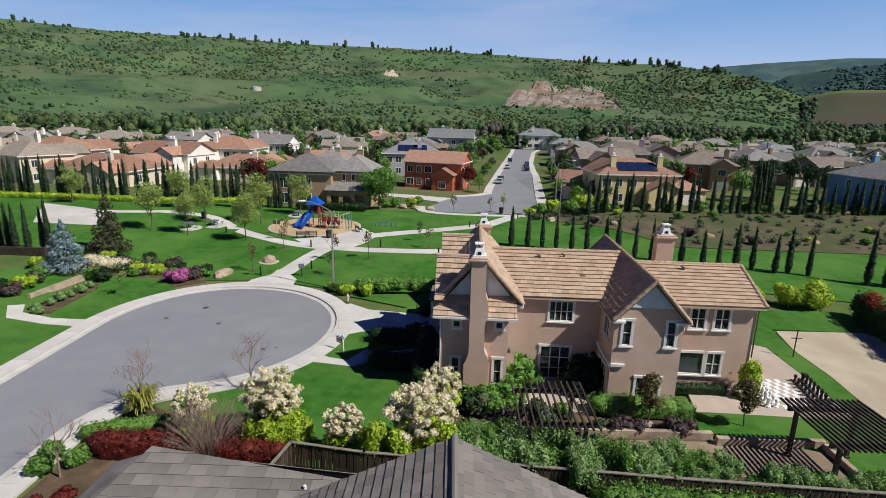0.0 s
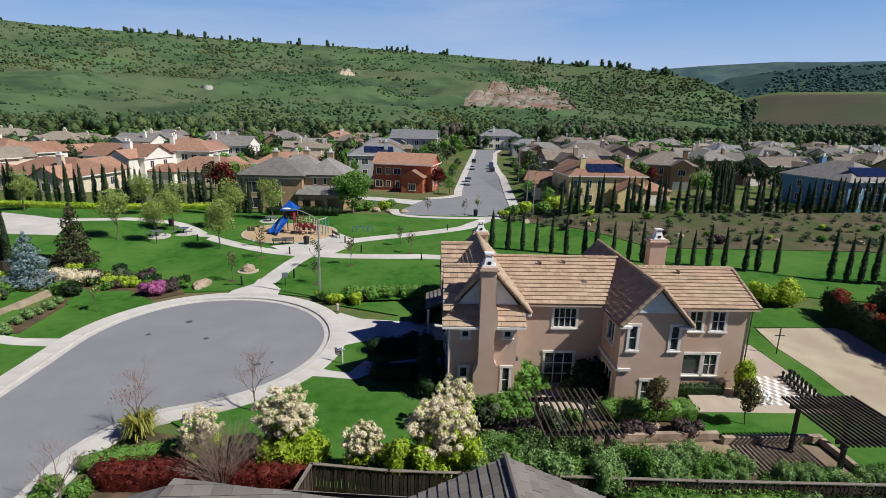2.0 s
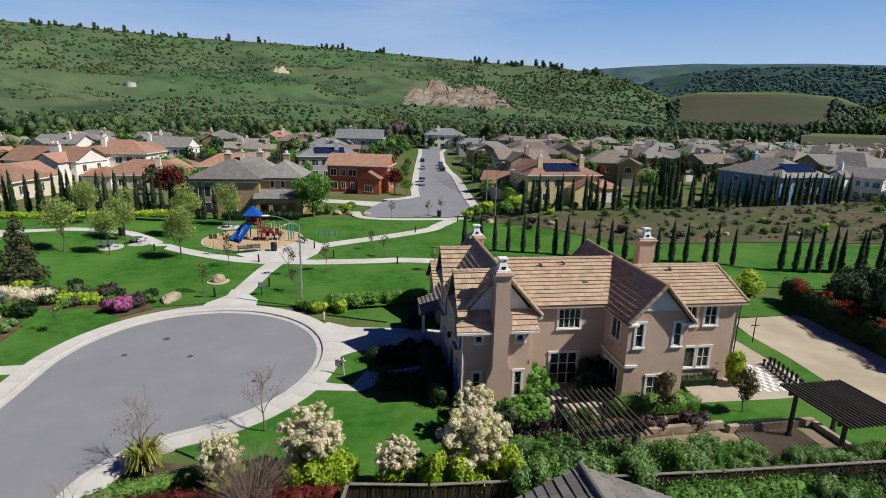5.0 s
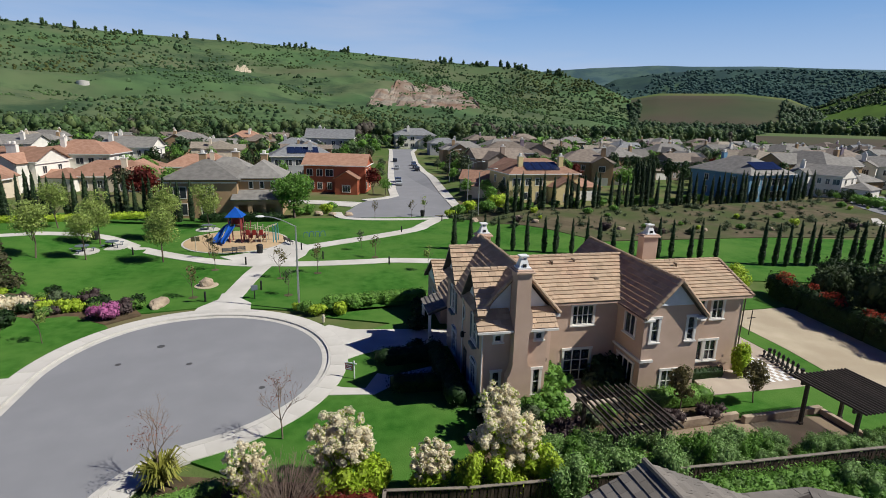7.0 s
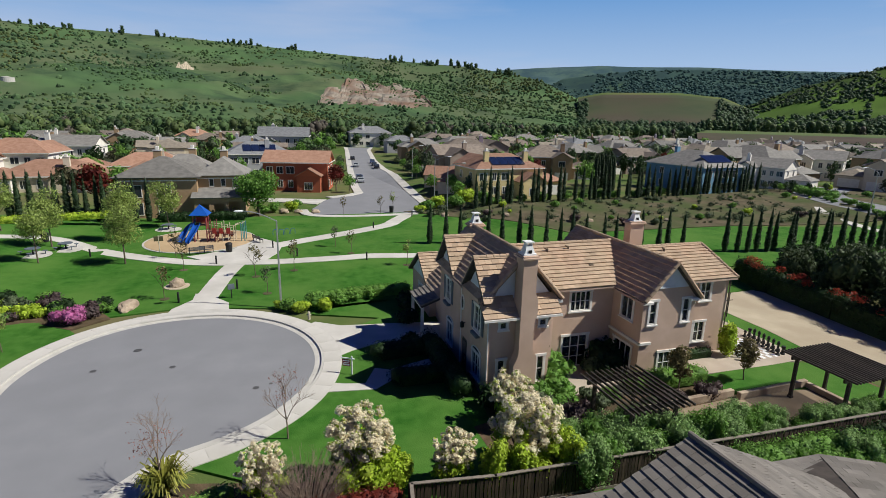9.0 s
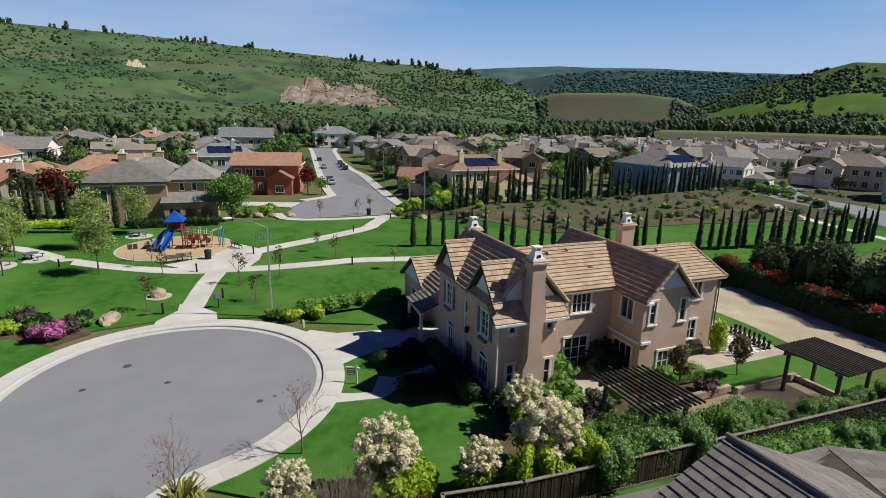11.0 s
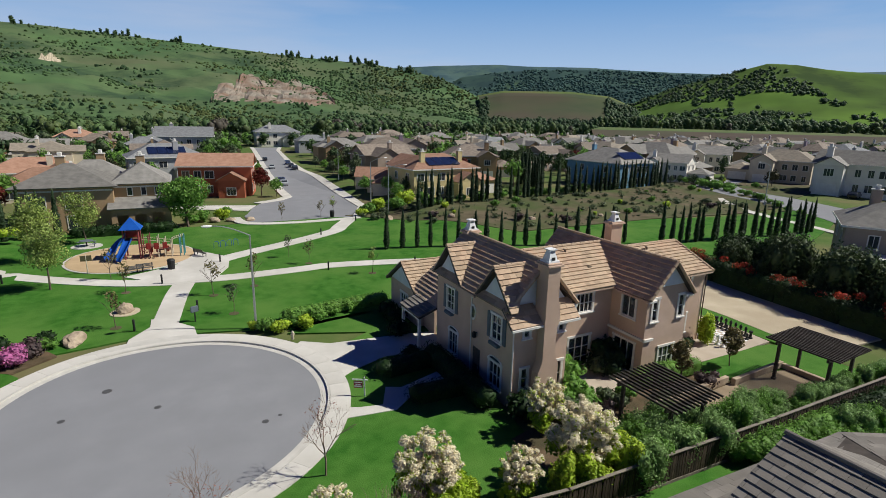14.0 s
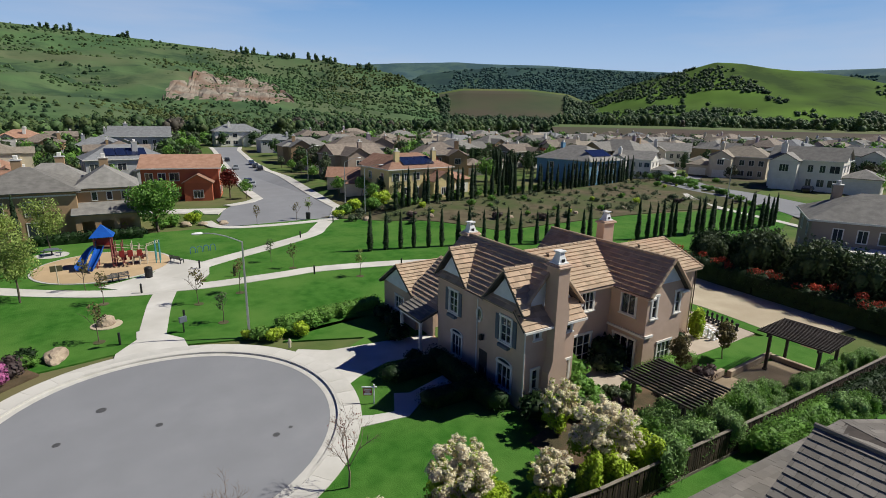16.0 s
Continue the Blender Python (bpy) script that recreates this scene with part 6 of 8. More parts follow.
for x, y, z in ((-4.4, 16.4, 3.2), (-3.4, 16.3, 3.2), (-3.1, 14.6, 2.8)):
    part("roof_vent", tube(bmesh.new(), (x, y, z - 0.1), (x, y, z + 0.3), 0.06), M["white"], near_house)

fence = thing("fence", "dark weathered brown board fence with a cap rail", "fence")


def fence_run(a, b):
    a, b = Vector((*a, 0)), Vector((*b, 0))
    ln, an = (b - a).length, math.degrees(math.atan2(b.y - a.y, b.x - a.x))
    n = int(ln / 0.168)
    shared = None
    for i in range(n):
        m = pose(*(a + (b - a) * ((i + 0.5) / n)), 0, 0, an)
        if shared is None:
            ob = part("board", boxes((-0.069, 0.069, -0.012, 0.012, 0.2, 1.6)), M["fencewood"], fence)
            shared = ob.data
        else:
            ob = new("board", shared)
            ob.parent = fence
        ob.matrix_basis = m @ pose(0, rn.uniform(-0.012, 0.012), rn.uniform(-0.03, 0.03), 0, rn.uniform(-1.2, 1.2), 0)
    k = int(ln / 2.4) + 1
    for i in range(k + 1):
        ob = part("post", boxes((-0.06, 0.06, -0.06, 0.06, -0.2, 1.66)), M["fencewood"], fence)
        ob.matrix_basis = pose(*(a + (b - a) * min(1, i / k)), 0, 0, an) @ pose(0, 0.085, 0)
    for z, w, th in ((0.35, 0.04, 0.09), (1.3, 0.04, 0.09)):
        ob = part("rail", boxes((0, ln, 0.014, 0.014 + w, z, z + th)), M["fencewood"], fence)
        ob.matrix_basis = pose(*a, 0, 0, an)
    ob = part("kickboard", boxes((0, ln, -0.03, 0.012, 0.0, 0.19)), M["fencecap"], fence, "grey weathered bottom board")
    ob.matrix_basis = pose(*a, 0, 0, an)
    ob = part("cap", boxes((-0.05, ln + 0.05, -0.06, 0.1, 1.67, 1.71)), M["fencecap"], fence, "grey weathered cap board")
    ob.matrix_basis = pose(*a, 0, 0, an)


fence_run((-6.6, 21.6), (-3.0, 21.0))
fence_run((-3.0, 21.0), (11.0, 19.9))
fence_run((11.0, 19.9), (27.0, 18.9))
fence_run((-7.2, 18.8), (-6.6, 21.6))


def pergola(label, x0, x1, y0, y1, z, n, along_x=True):
    ob = thing("pergola", label, "pergola", pose((x0 + x1) / 2, (y0 + y1) / 2, 0.09))
    hx, hy = (x1 - x0) / 2, (y1 - y0) / 2
    for sx in (-1, 1):
        for sy in (-1, 1):
            p = part("post", boxes((sx * (hx - 0.5) - 0.09, sx * (hx - 0.5) + 0.09, sy * (hy - 0.5) - 0.09, sy * (hy - 0.5) + 0.09, -0.1, z - 0.36, 0.012)), M["darkwood"], ob)
            part("post_base", boxes((sx * (hx - 0.5) - 0.13, sx * (hx - 0.5) + 0.13, sy * (hy - 0.5) - 0.13, sy * (hy - 0.5) + 0.13, -0.1, 0.16, 0.012)), M["darkwood"], p)
    for s in (-1, 1):
        if along_x:
            part("beam", boxes((s * (hx - 0.5) - 0.06, s * (hx - 0.5) + 0.06, -hy, hy, z - 0.36, z - 0.14)), M["darkwood"], ob)
        else:
            part("beam", boxes((-hx, hx, s * (hy - 0.5) - 0.06, s * (hy - 0.5) + 0.06, z - 0.36, z - 0.14)), M["darkwood"], ob)
    me = None
    for i in range(n):
        k = -1 + 2 * i / (n - 1)
        if me is None:
            sl = part("slat", boxes((-hx - 0.2, hx + 0.2, -0.04, 0.04, -0.11, 0.0)) if along_x else boxes((-0.04, 0.04, -hy - 0.2, hy + 0.2, -0.11, 0.0)), M["darkwood"], ob)
            me = sl.data
        else:
            sl = new("slat", me)
            sl.parent = ob
        sl.location = (0, k * hy, z) if along_x else (k * hx, 0, z)
    return ob


pergola("dark-stained timber pergola over planted terrace", 4.3, 8.0, 21.5, 25.6, 3.0, 12, False)
pergola("dark-stained timber pergola on the backyard lawn", 18.3, 22.3, 20.5, 24.6, 3.0, 16, False)
tagged(part("retaining_wall", boxes((8.2, 15.4, 25.2, 25.5, -0.1, 0.55, 0.02), (15.4, 21.2, 24.75, 25.05, -0.1, 0.55, 0.02), (21.0, 21.3, 21.0, 24.75, -0.1, 0.45, 0.02)), M["stone"]), "low tan stone retaining wall", "wall", kind="structure")
tagged(part("step_stones", boxes((10.9, 11.7, 26.4, 27.0, 0.05, 0.16, 0.03), (11.9, 12.7, 26.3, 26.9, 0.05, 0.16, 0.03)), M["stone"]), "flat stepping stones in the bed", "stepping stones", kind="structure")
sheet("terrace_gravel", [(8.6, 22.6), (8.6, 25.0), (15.3, 25.1), (20.9, 24.6), (20.9, 22.0)], 0.1, M["terrace"], "tan gravel terrace below the retaining wall", "terrace")

# giant chess set
def chess_piece(kind, dark):
    prof = {"pawn": [(0.16, 0), (0.16, 0.08), (0.08, 0.14), (0.06, 0.34), (0.11, 0.37), (0.1, 0.5), (0.0, 0.56)],
            "bishop": [(0.18, 0), (0.18, 0.09), (0.09, 0.16), (0.07, 0.52), (0.12, 0.55), (0.1, 0.74), (0.0, 0.86)],
            "rook": [(0.18, 0), (0.18, 0.09), (0.11, 0.16), (0.1, 0.46), (0.15, 0.5), (0.15, 0.64), (0.0, 0.64)]}[kind]
    ob = thing("chess_piece", ("black" if dark else "white") + " plastic giant garden chess " + kind, "chess piece", group="giant chess set")
    bm = bmesh.new()
    seg = 10
    rings = [[bm.verts.new((r * math.cos(6.2832 * i / seg), r * math.sin(6.2832 * i / seg), z)) for i in range(seg)] for r, z in prof[:-1]]
    top = bm.verts.new((0, 0, prof[-1][1]))
    for a, b in zip(rings, rings[1:]):
        for i in range(seg):
            bm.faces.new((a[i], a[(i + 1) % seg], b[(i + 1) % seg], b[i]))
    for i in range(seg):
        bm.faces.new((rings[-1][i], rings[-1][(i + 1) % seg], top))
    bm.faces.new(rings[0])
    part("body", bm, M["blackmetal"] if dark else M["white"], ob)
    return ob


for dark, cx in ((False, 21.0), (True, 23.7)):
    protos = [chess_piece(k, dark) for k in ("pawn", "bishop", "rook")]
    for row in (0, 1):
        for i in range(8):
            sx = 1 if not dark else -1
            u, v = cx + (0.5 * row) * (1 if dark else -1), 28.9 + i * 0.48
            place(protos[0 if row == 0 else (2 if i in (0, 7) else 1)], u + i * 0.08, v, 1.0, i * 40, dz=0.125)
vs = [boxes(*[(21.2 + i * 0.3 + (0 if True else 0), 21.2 + i * 0.3 + 0.3, 28.7 + j * 0.48, 28.7 + j * 0.48 + 0.48, 0.126, 0.13) for i in range(8) for j in range(8) if (i + j) % 2])]
tagged(part("chess_board", vs[0], M["white"]), "white squares of a giant chess board", "chess board", kind="structure")

# ---- street things ----
lamp = thing("street_lamp", "tall grey steel street lamp with curved arm", "street lamp", pose(-10.8, 49.06, 0.05))
part("pole", tube(bmesh.new(), (0, 0, 0), (0, 0, 7.9), 0.11, 0.06, 10), M["steel"], lamp)
part("base", tube(bmesh.new(), (0, 0, -0.05), (0, 0, 0.35), 0.17, 0.14, 10), M["steel"], lamp)
bm = bmesh.new()
prev = None
for i in range(9):
    t = i / 8
    p = Vector((-2.6 * t - 0.0, 0.5 * t, 7.85 + 0.85 * math.sin(t * math.pi / 2)))
    if prev:
        tube(bm, prev, p, 0.045, 0.04, 8)
    prev = p
arm = part("arm", bm, M["steel"], lamp)
bm = bmesh.new()
r_ = bmesh.ops.create_uvsphere(bm, u_segments=12, v_segments=8, radius=1)
bmesh.ops.scale(bm, vec=(0.42, 0.19, 0.1), verts=r_["verts"])
bmesh.ops.translate(bm, vec=(-2.95, 0.56, 8.7), verts=r_["verts"])
part("lamp_head", bm, M["white"], arm, "pale cobra-head luminaire")
for x, y, rz in ((21.5, 104, 180), (20, 92, 150), (27, 140, 200), (92, 66, 0)):
    copy_thing(lamp, pose(x, y, level(x, y) + 0.05, 0, 0, rz))

sign = thing("yard_sign", "white post with a hanging red and white sign", "sign", pose(-6.9, 35.0, 0.08, 0, 0, -32) @ Matrix.Scale(0.75, 4))
part("post", boxes((-0.05, 0.05, -0.05, 0.05, -0.1, 1.75, 0.008)), M["white"], sign)
part("arm", boxes((-1.0, 0.25, -0.04, 0.04, 1.45, 1.54, 0.006)), M["white"], sign)
M["signred"] = material("red_sign_paint", (0.24, 0.03, 0.05), (0.3, 0.04, 0.06), 2, 0.5, 0.0)
board = part("panel", boxes((-0.9, -0.15, -0.015, 0.015, 0.75, 1.38)), M["signred"], sign, "dark red hanging panel")
part("lettering", boxes((-0.84, -0.21, -0.02, -0.016, 1.2, 1.3), (-0.84, -0.21, -0.02, -0.016, 0.82, 0.95), (-0.75, -0.3, -0.02, -0.016, 1.02, 1.1)), M["white"], board)

hyd = thing("hydrant", "small pale concrete utility post", "post", pose(-8.7, 45.6, 0.1))
bm = tube(bmesh.new(), (0, 0, 0), (0, 0, 0.55), 0.11, 0.1, 10)
tube(bm, (0, 0, 0.55), (0, 0, 0.7), 0.13, 0.05, 10)
tube(bm, (-0.18, 0, 0.4), (0.18, 0, 0.4), 0.05, 0.05, 8)
part("body", bm, M["playpost"], hyd)

BOL = thing("bollard_light", "short black path bollard light", "bollard", group="path bollards")
part("body", tube(bmesh.new(), (0, 0, -0.05), (0, 0, 0.85), 0.09, 0.09, 10), M["blackmetal"], BOL)
part("cap", tube(bmesh.new(), (0, 0, 0.86), (0, 0, 0.96), 0.1, 0.07, 10), M["blackmetal"], BOL)
for x, y in ((-17.0, 63.8), (-10.9, 69.6), (-0.7, 61.7), (3.6, 78.6), (-19.4, 52.6), (12.0, 87.2), (-30.5, 70), (-8.3, 65.0), (9.0, 59.6), (-14.6, 55.0)):
    place(BOL, x, y, dz=0.1)

stat = thing("notice_post", "dark green park notice box on a post", "sign", pose(-15.0, 52.6, level(-15, 52.6) + 0.08, 0, 0, 20))
part("post", boxes((-0.04, 0.04, -0.04, 0.04, -0.05, 1.2)), M["blackmetal"], stat)
part("box", boxes((-0.3, 0.3, -0.08, 0.08, 0.85, 1.35, 0.02)), M["shutter"], stat)

BIN = thing("litter_bin", "black round park litter bin", "bin", group="litter bins")
part("body", tube(bmesh.new(), (0, 0, 0), (0, 0, 0.95), 0.34, 0.4, 14), M["blackmetal"], BIN)
part("lid", tube(bmesh.new(), (0, 0, 0.96), (0, 0, 1.1), 0.42, 0.3, 14), M["blackmetal"], BIN)
for x, y in ((-15.9, 68.8), (-36.8, 76.9), (9.6, 92.0)):
    place(BIN, x, y, dz=0.13)

BENCH = thing("park_bench", "dark metal park bench with slatted seat", "bench", group="park benches")
for i in range(4):
    part("seat_slat", boxes((-0.9, 0.9, -0.22 + i * 0.12, -0.13 + i * 0.12, 0.43, 0.46)), M["iron"], BENCH)
for i in range(3):
    part("back_slat", boxes((-0.9, 0.9, 0.27 + i * 0.02, 0.29 + i * 0.02, 0.52 + i * 0.13, 0.62 + i * 0.13)), M["iron"], BENCH)
for x in (-0.8, 0.8):
    part("leg", boxes((x - 0.03, x + 0.03, -0.2, -0.14, 0, 0.43), (x - 0.03, x + 0.03, 0.2, 0.26, 0, 0.43), (x - 0.03, x + 0.03, -0.2, 0.26, 0.36, 0.43), (x - 0.03, x + 0.03, 0.3, 0.34, 0.43, 0.92)), M["blackmetal"], BENCH)
place(BENCH, -19.4, 68.7, 1.0, 190, dz=0.13)
place(BENCH, -12.6, 73.4, 1.0, 120, dz=0.13)
place(BENCH, -18.4, 69.0, 0.9, 8, dz=0.13)

TABLE = thing("picnic_table", "dark blue round picnic table on concrete pad", "picnic table", group="picnic tables")
part("top", tube(bmesh.new(), (0, 0, 0.7), (0, 0, 0.76), 0.75, 0.75, 14), M["shutter"], TABLE)
part("pedestal", tube(bmesh.new(), (0, 0, 0), (0, 0, 0.7), 0.09, 0.07, 8), M["blackmetal"], TABLE)
part("pad", tube(bmesh.new(), (0, 0, -0.1), (0, 0, 0.035), 1.7, 1.7, 20), M["kerb"], TABLE)
for k in range(4):
    a = k * math.pi / 2
    part("stool", tube(tube(bmesh.new(), (1.15 * math.cos(a), 1.15 * math.sin(a), 0.4), (1.15 * math.cos(a), 1.15 * math.sin(a), 0.45), 0.24, 0.24, 10), (1.15 * math.cos(a), 1.15 * math.sin(a), 0), (1.15 * math.cos(a), 1.15 * math.sin(a), 0.4), 0.04, 0.04, 6), M["shutter"], TABLE)
for x, y in ((-33.8, 73.6), (-36.0, 70.6), (-24.6, 84.4)):
    place(TABLE, x, y, 1.0, x * 20, dz=0.1)


def boulder(x, y, rx, ry, rz, seed):
    ob = thing("boulder", "large tan weathered boulder on the lawn", "boulder", pose(x, y, level(x, y) + 0.05, 0, 0, seed * 40))
    bm = bmesh.new()
    bmesh.ops.create_icosphere(bm, subdivisions=3, radius=1)
    for v in bm.verts:
        k = 1 + 0.28 * noise.noise(v.co * 1.3 + Vector((seed, 0, 0))) + 0.1 * noise.noise(v.co * 3.5)
        v.co = Vector((v.co.x * rx, v.co.y * ry, v.co.z * rz)) * k
        v.co.z = max(v.co.z, -0.15) + rz * 0.25
    part("rock", bm, M["stone"], ob)


boulder(-20.1, 57.2, 0.72, 0.6, 0.68, 1)
boulder(-23.3, 52.4, 1.25, 0.7, 0.55, 2)
for x, y, s, k in ((-8.4, 96.0, 0.9, 3), (-6.0, 95.6, 0.7, 4), (-3.2, 94.6, 0.8, 5), (17.5, 86, 0.8, 6), (24.6, 84, 0.6, 7), (26, 80, 0.6, 8), (38, 74, 0.7, 9), (52, 72, 0.6, 10), (64, 71, 0.7, 11)):
    boulder(x, y, s, s * 0.8, s * 0.6, k)
pads = bmesh.new()
tube(pads, (-20.1, 57.2, 0.1), (-20.1, 57.2, level(-20, 57.2) + 0.1), 1.15, 1.15, 20)
tagged(part("mulch_ring", pads, M["gravel"]), "round mulch ring under the boulder", "mulch", kind="structure")
for i, (x, y) in enumerate(((-12.9, 58.4), (-11.9, 53.1), (-9.0, 59.6), (3.3, 58.7), (-2.0, 64.9), (-20.1, 62.4), (-20.7, 53.8))):
    tagged(part("mulch_ring", tube(bmesh.new(), (x, y, 0), (x, y, level(x, y) + 0.1), 0.5, 0.42, 12), M["bank"]), "small mulch ring round a young tree", "mulch", kind="structure")
for x, y, s in ((-20.9, 43.1, 0.28), (-18.2, 39.6, 0.2), (-23.0, 40.4, 0.2), (-12.9, 35.1, 0.2), (-12.0, 35.4, 0.12)):
    tagged(part("manhole_cover", tube(bmesh.new(), (x, y, 0.0), (x, y, 0.018), s, s, 20), M["iron"]), "dark iron manhole cover in asphalt", "manhole cover", group="manhole covers")

# playground tower
play = thing("play_structure", "blue and red play tower with slide and climbers", "playground", pose(-19.4, 75.6, level(-19, 75.6) + 0.16, 0, 0, -8))
for x in (-0.75, 0.75):
    for y in (-0.75, 0.75):
        part("post", tube(bmesh.new(), (x, y, 0), (x, y, 3.6), 0.08, 0.08, 8), M["playmaroon"], play)
bm = bmesh.new()
ap = bm.verts.new((0, 0, 4.75))
rim = [bm.verts.new((x * 1.12, y * 1.12, 3.45)) for x, y in ((-1, -1), (1, -1), (1, 1), (-1, 1))]
for i in range(4):
    bm.faces.new((rim[i], rim[(i + 1) % 4], ap))
bm.faces.new(rim)
part("roof", bm, M["playblue"], play, "blue pyramid roof")
part("deck", boxes((-0.75, 0.75, -0.75, 0.75, 2.1, 2.18)), M["playbrown"], play)
part("deck", boxes((0.8, 2.6, -0.7, 0.7, 1.2, 1.28)), M["playbrown"], play)
part("deck", boxes((2.7, 4.0, -0.6, 0.6, 0.8, 0.88)), M["playbrown"], play)
def chute(start, bend, end, width, wave):
    """A moulded slide: one trough swept along a curve from the deck to the ground."""
    bm = bmesh.new()
    a, b, c = Vector(start), Vector(bend), Vector(end)
    prof = [(-0.5, 0.34), (-0.42, 0.06), (-0.25, 0.0), (0.25, 0.0), (0.42, 0.06), (0.5, 0.34), (0.56, 0.34), (0.48, 0.0), (0.27, -0.07), (-0.27, -0.07), (-0.48, 0.0), (-0.56, 0.34)]
    prev = None
    for i in range(13):
        t = i / 12
        p = a * (1 - t) ** 2 + b * 2 * t * (1 - t) + c * t * t + Vector((0, 0, wave * math.sin(t * 6.28)))
        d = (b - a) * (1 - t) + (c - b) * t
        side = Vector((-d.y, d.x, 0)).normalized() * width
        ring = [bm.verts.new(p + side * u + Vector((0, 0, v))) for u, v in prof]
        if prev:
            for k in range(len(ring)):
                bm.faces.new((prev[k], prev[(k + 1) % len(ring)], ring[(k + 1) % len(ring)], ring[k]))
        else:
            bm.faces.new(ring)
        prev = ring
    bm.faces.new(prev[::-1])
    return bm


part("slide", chute((-0.7, -0.35, 2.2), (-1.9, -0.5, 1.4), (-2.3, -1.7, 0.25), 0.85, 0.12), M["playblue"], play, "wavy blue plastic slide")
part("slide", chute((-0.3, -0.75, 2.2), (-0.5, -1.7, 1.5), (-1.2, -2.5, 0.25), 0.75, 0.0), M["playblue"], play, "curved blue plastic slide")
part("panel", boxes((-0.7, 0.7, 0.72, 0.78, 2.2, 3.0, 0.03)), M["playred"], play)
part("panel", boxes((0.72, 0.78, -0.7, -0.1, 1.6, 3.1, 0.03)), M["playred"], play)
part("hood", boxes((-0.82, -0.74, -0.5, 0.5, 2.3, 2.8, 0.03)), M["playblue"], play)
for x, h in ((1.0, 2.6), (1.7, 2.7), (2.6, 2.5), (3.3, 2.2), (4.0, 2.0), (4.9, 2.4), (5.3, 2.4)):
    for y in (-0.65, 0.65):
        part("post", tube(bmesh.new(), (x, y, 0), (x, y, h), 0.06, 0.06, 8), M["playmaroon"] if x < 2 else M["playpost"] if x < 4.5 else M["playteal"], play)
for y in (-0.65, 0.65):
    part("rail", tube(bmesh.new(), (1.0, y, 2.2), (4.0, y, 1.75), 0.03, 0.03, 6), M["playpost"], play)
    part("rail", tube(bmesh.new(), (4.0, y, 2.0), (5.3, y, 2.4), 0.03, 0.03, 6), M["playpost"], play)
for i in range(6):
    part("rung", tube(bmesh.new(), (4.1 + i * 0.22, -0.65, 2.0 + 0.07 * i), (4.1 + i * 0.22, 0.65, 2.0 + 0.07 * i), 0.025, 0.025, 6), M["playpost"], play)
    part("step", boxes((0.9 + i * 0.25, 1.1 + i * 0.25, -1.3, -0.75, 1.1 - i * 0.18, 1.16 - i * 0.18)), M["playbrown"], play)
for x in (1.4, 2.2, 3.1):
    part("panel", boxes((x, x + 0.5, -0.72, -0.67, 1.0, 1.75, 0.03)), M["playred"], play)
    part("panel", boxes((x, x + 0.5, 0.67, 0.72, 0.3, 1.0, 0.03)), M["playred"], play)
hook = thing("sign_post", "thin tan park rule sign on a post", "sign", pose(-23.6, 70.6, level(-23, 70.6) + 0.14))
part("post", tube(bmesh.new(), (0, 0, 0), (0, 0, 2.0), 0.05, 0.05, 8), M["playpost"], hook)
part("panel", boxes((-0.5, 0.5, -0.03, 0.03, 1.3, 1.9, 0.02)), M["bank"], hook)
RACK = thing("bike_rack", "blue tubular bicycle rack beside the path", "bike rack", pose(-10.4, 77.0, level(-10, 77) + 0.1, 0, 0, 10))
for i in range(4):
    bm = bmesh.new()
    for k in range(8):
        a0, a1 = math.pi * k / 8, math.pi * (k + 1) / 8
        tube(bm, (i * 0.8 + 0.3 * math.cos(a0), 0, 0.5 + 0.3 * math.sin(a0)), (i * 0.8 + 0.3 * math.cos(a1), 0, 0.5 + 0.3 * math.sin(a1)), 0.03, 0.03, 6)
    tube(bm, (i * 0.8 - 0.3, 0, 0), (i * 0.8 - 0.3, 0, 0.5), 0.03, 0.03, 6)
    tube(bm, (i * 0.8 + 0.3, 0, 0), (i * 0.8 + 0.3, 0, 0.5), 0.03, 0.03, 6)
    part("hoop", bm, M["playblue"], RACK)
pole = thing("court_post", "thin dark post beside the gravel court", "post", pose(26.6, 36.2, 0.1))
part("post", tube(bmesh.new(), (0, 0, 0), (0, 0, 2.2), 0.04, 0.04, 8), M["blackmetal"], pole)
part("arm", boxes((-0.4, 0.4, -0.02, 0.02, 1.5, 1.56)), M["blackmetal"], pole)


# ---- the suburb beyond ----
ROOFS = [course_material("far_roof_" + n, a, b, island=0.22) for n, a, b in (("tan", (0.225, 0.192, 0.152), (0.30, 0.258, 0.205)), ("grey", (0.175, 0.165, 0.152), (0.245, 0.232, 0.212)), ("clay", (0.29, 0.160, 0.105), (0.37, 0.215, 0.150)), ("brown", (0.170, 0.138, 0.112), (0.24, 0.198, 0.162)), ("slate", (0.165, 0.168, 0.175), (0.225, 0.23, 0.235)))]
WALLS = [material("far_wall_" + n, a, tuple(c * 1.12 for c in a), 0.8, 0.9, 0.1, obrand=0.08) for n, a in (("cream", (0.58, 0.50, 0.38)), ("tan", (0.36, 0.245, 0.140)), ("white", (0.72, 0.68, 0.61)), ("brick", (0.40, 0.115, 0.060)), ("blue", (0.15, 0.30, 0.44)), ("grey", (0.36, 0.36, 0.37)), ("taupe", (0.32, 0.25, 0.20)), ("mauve", (0.30, 0.24, 0.28)), ("yellow", (0.58, 0.47, 0.24)))]
WI = dict(cream=0, tan=1, white=2, brick=3, blue=4, grey=5, taupe=6, mauve=7, yellow=8)
RI = dict(tan=0, grey=1, clay=2, brown=3, slate=4)


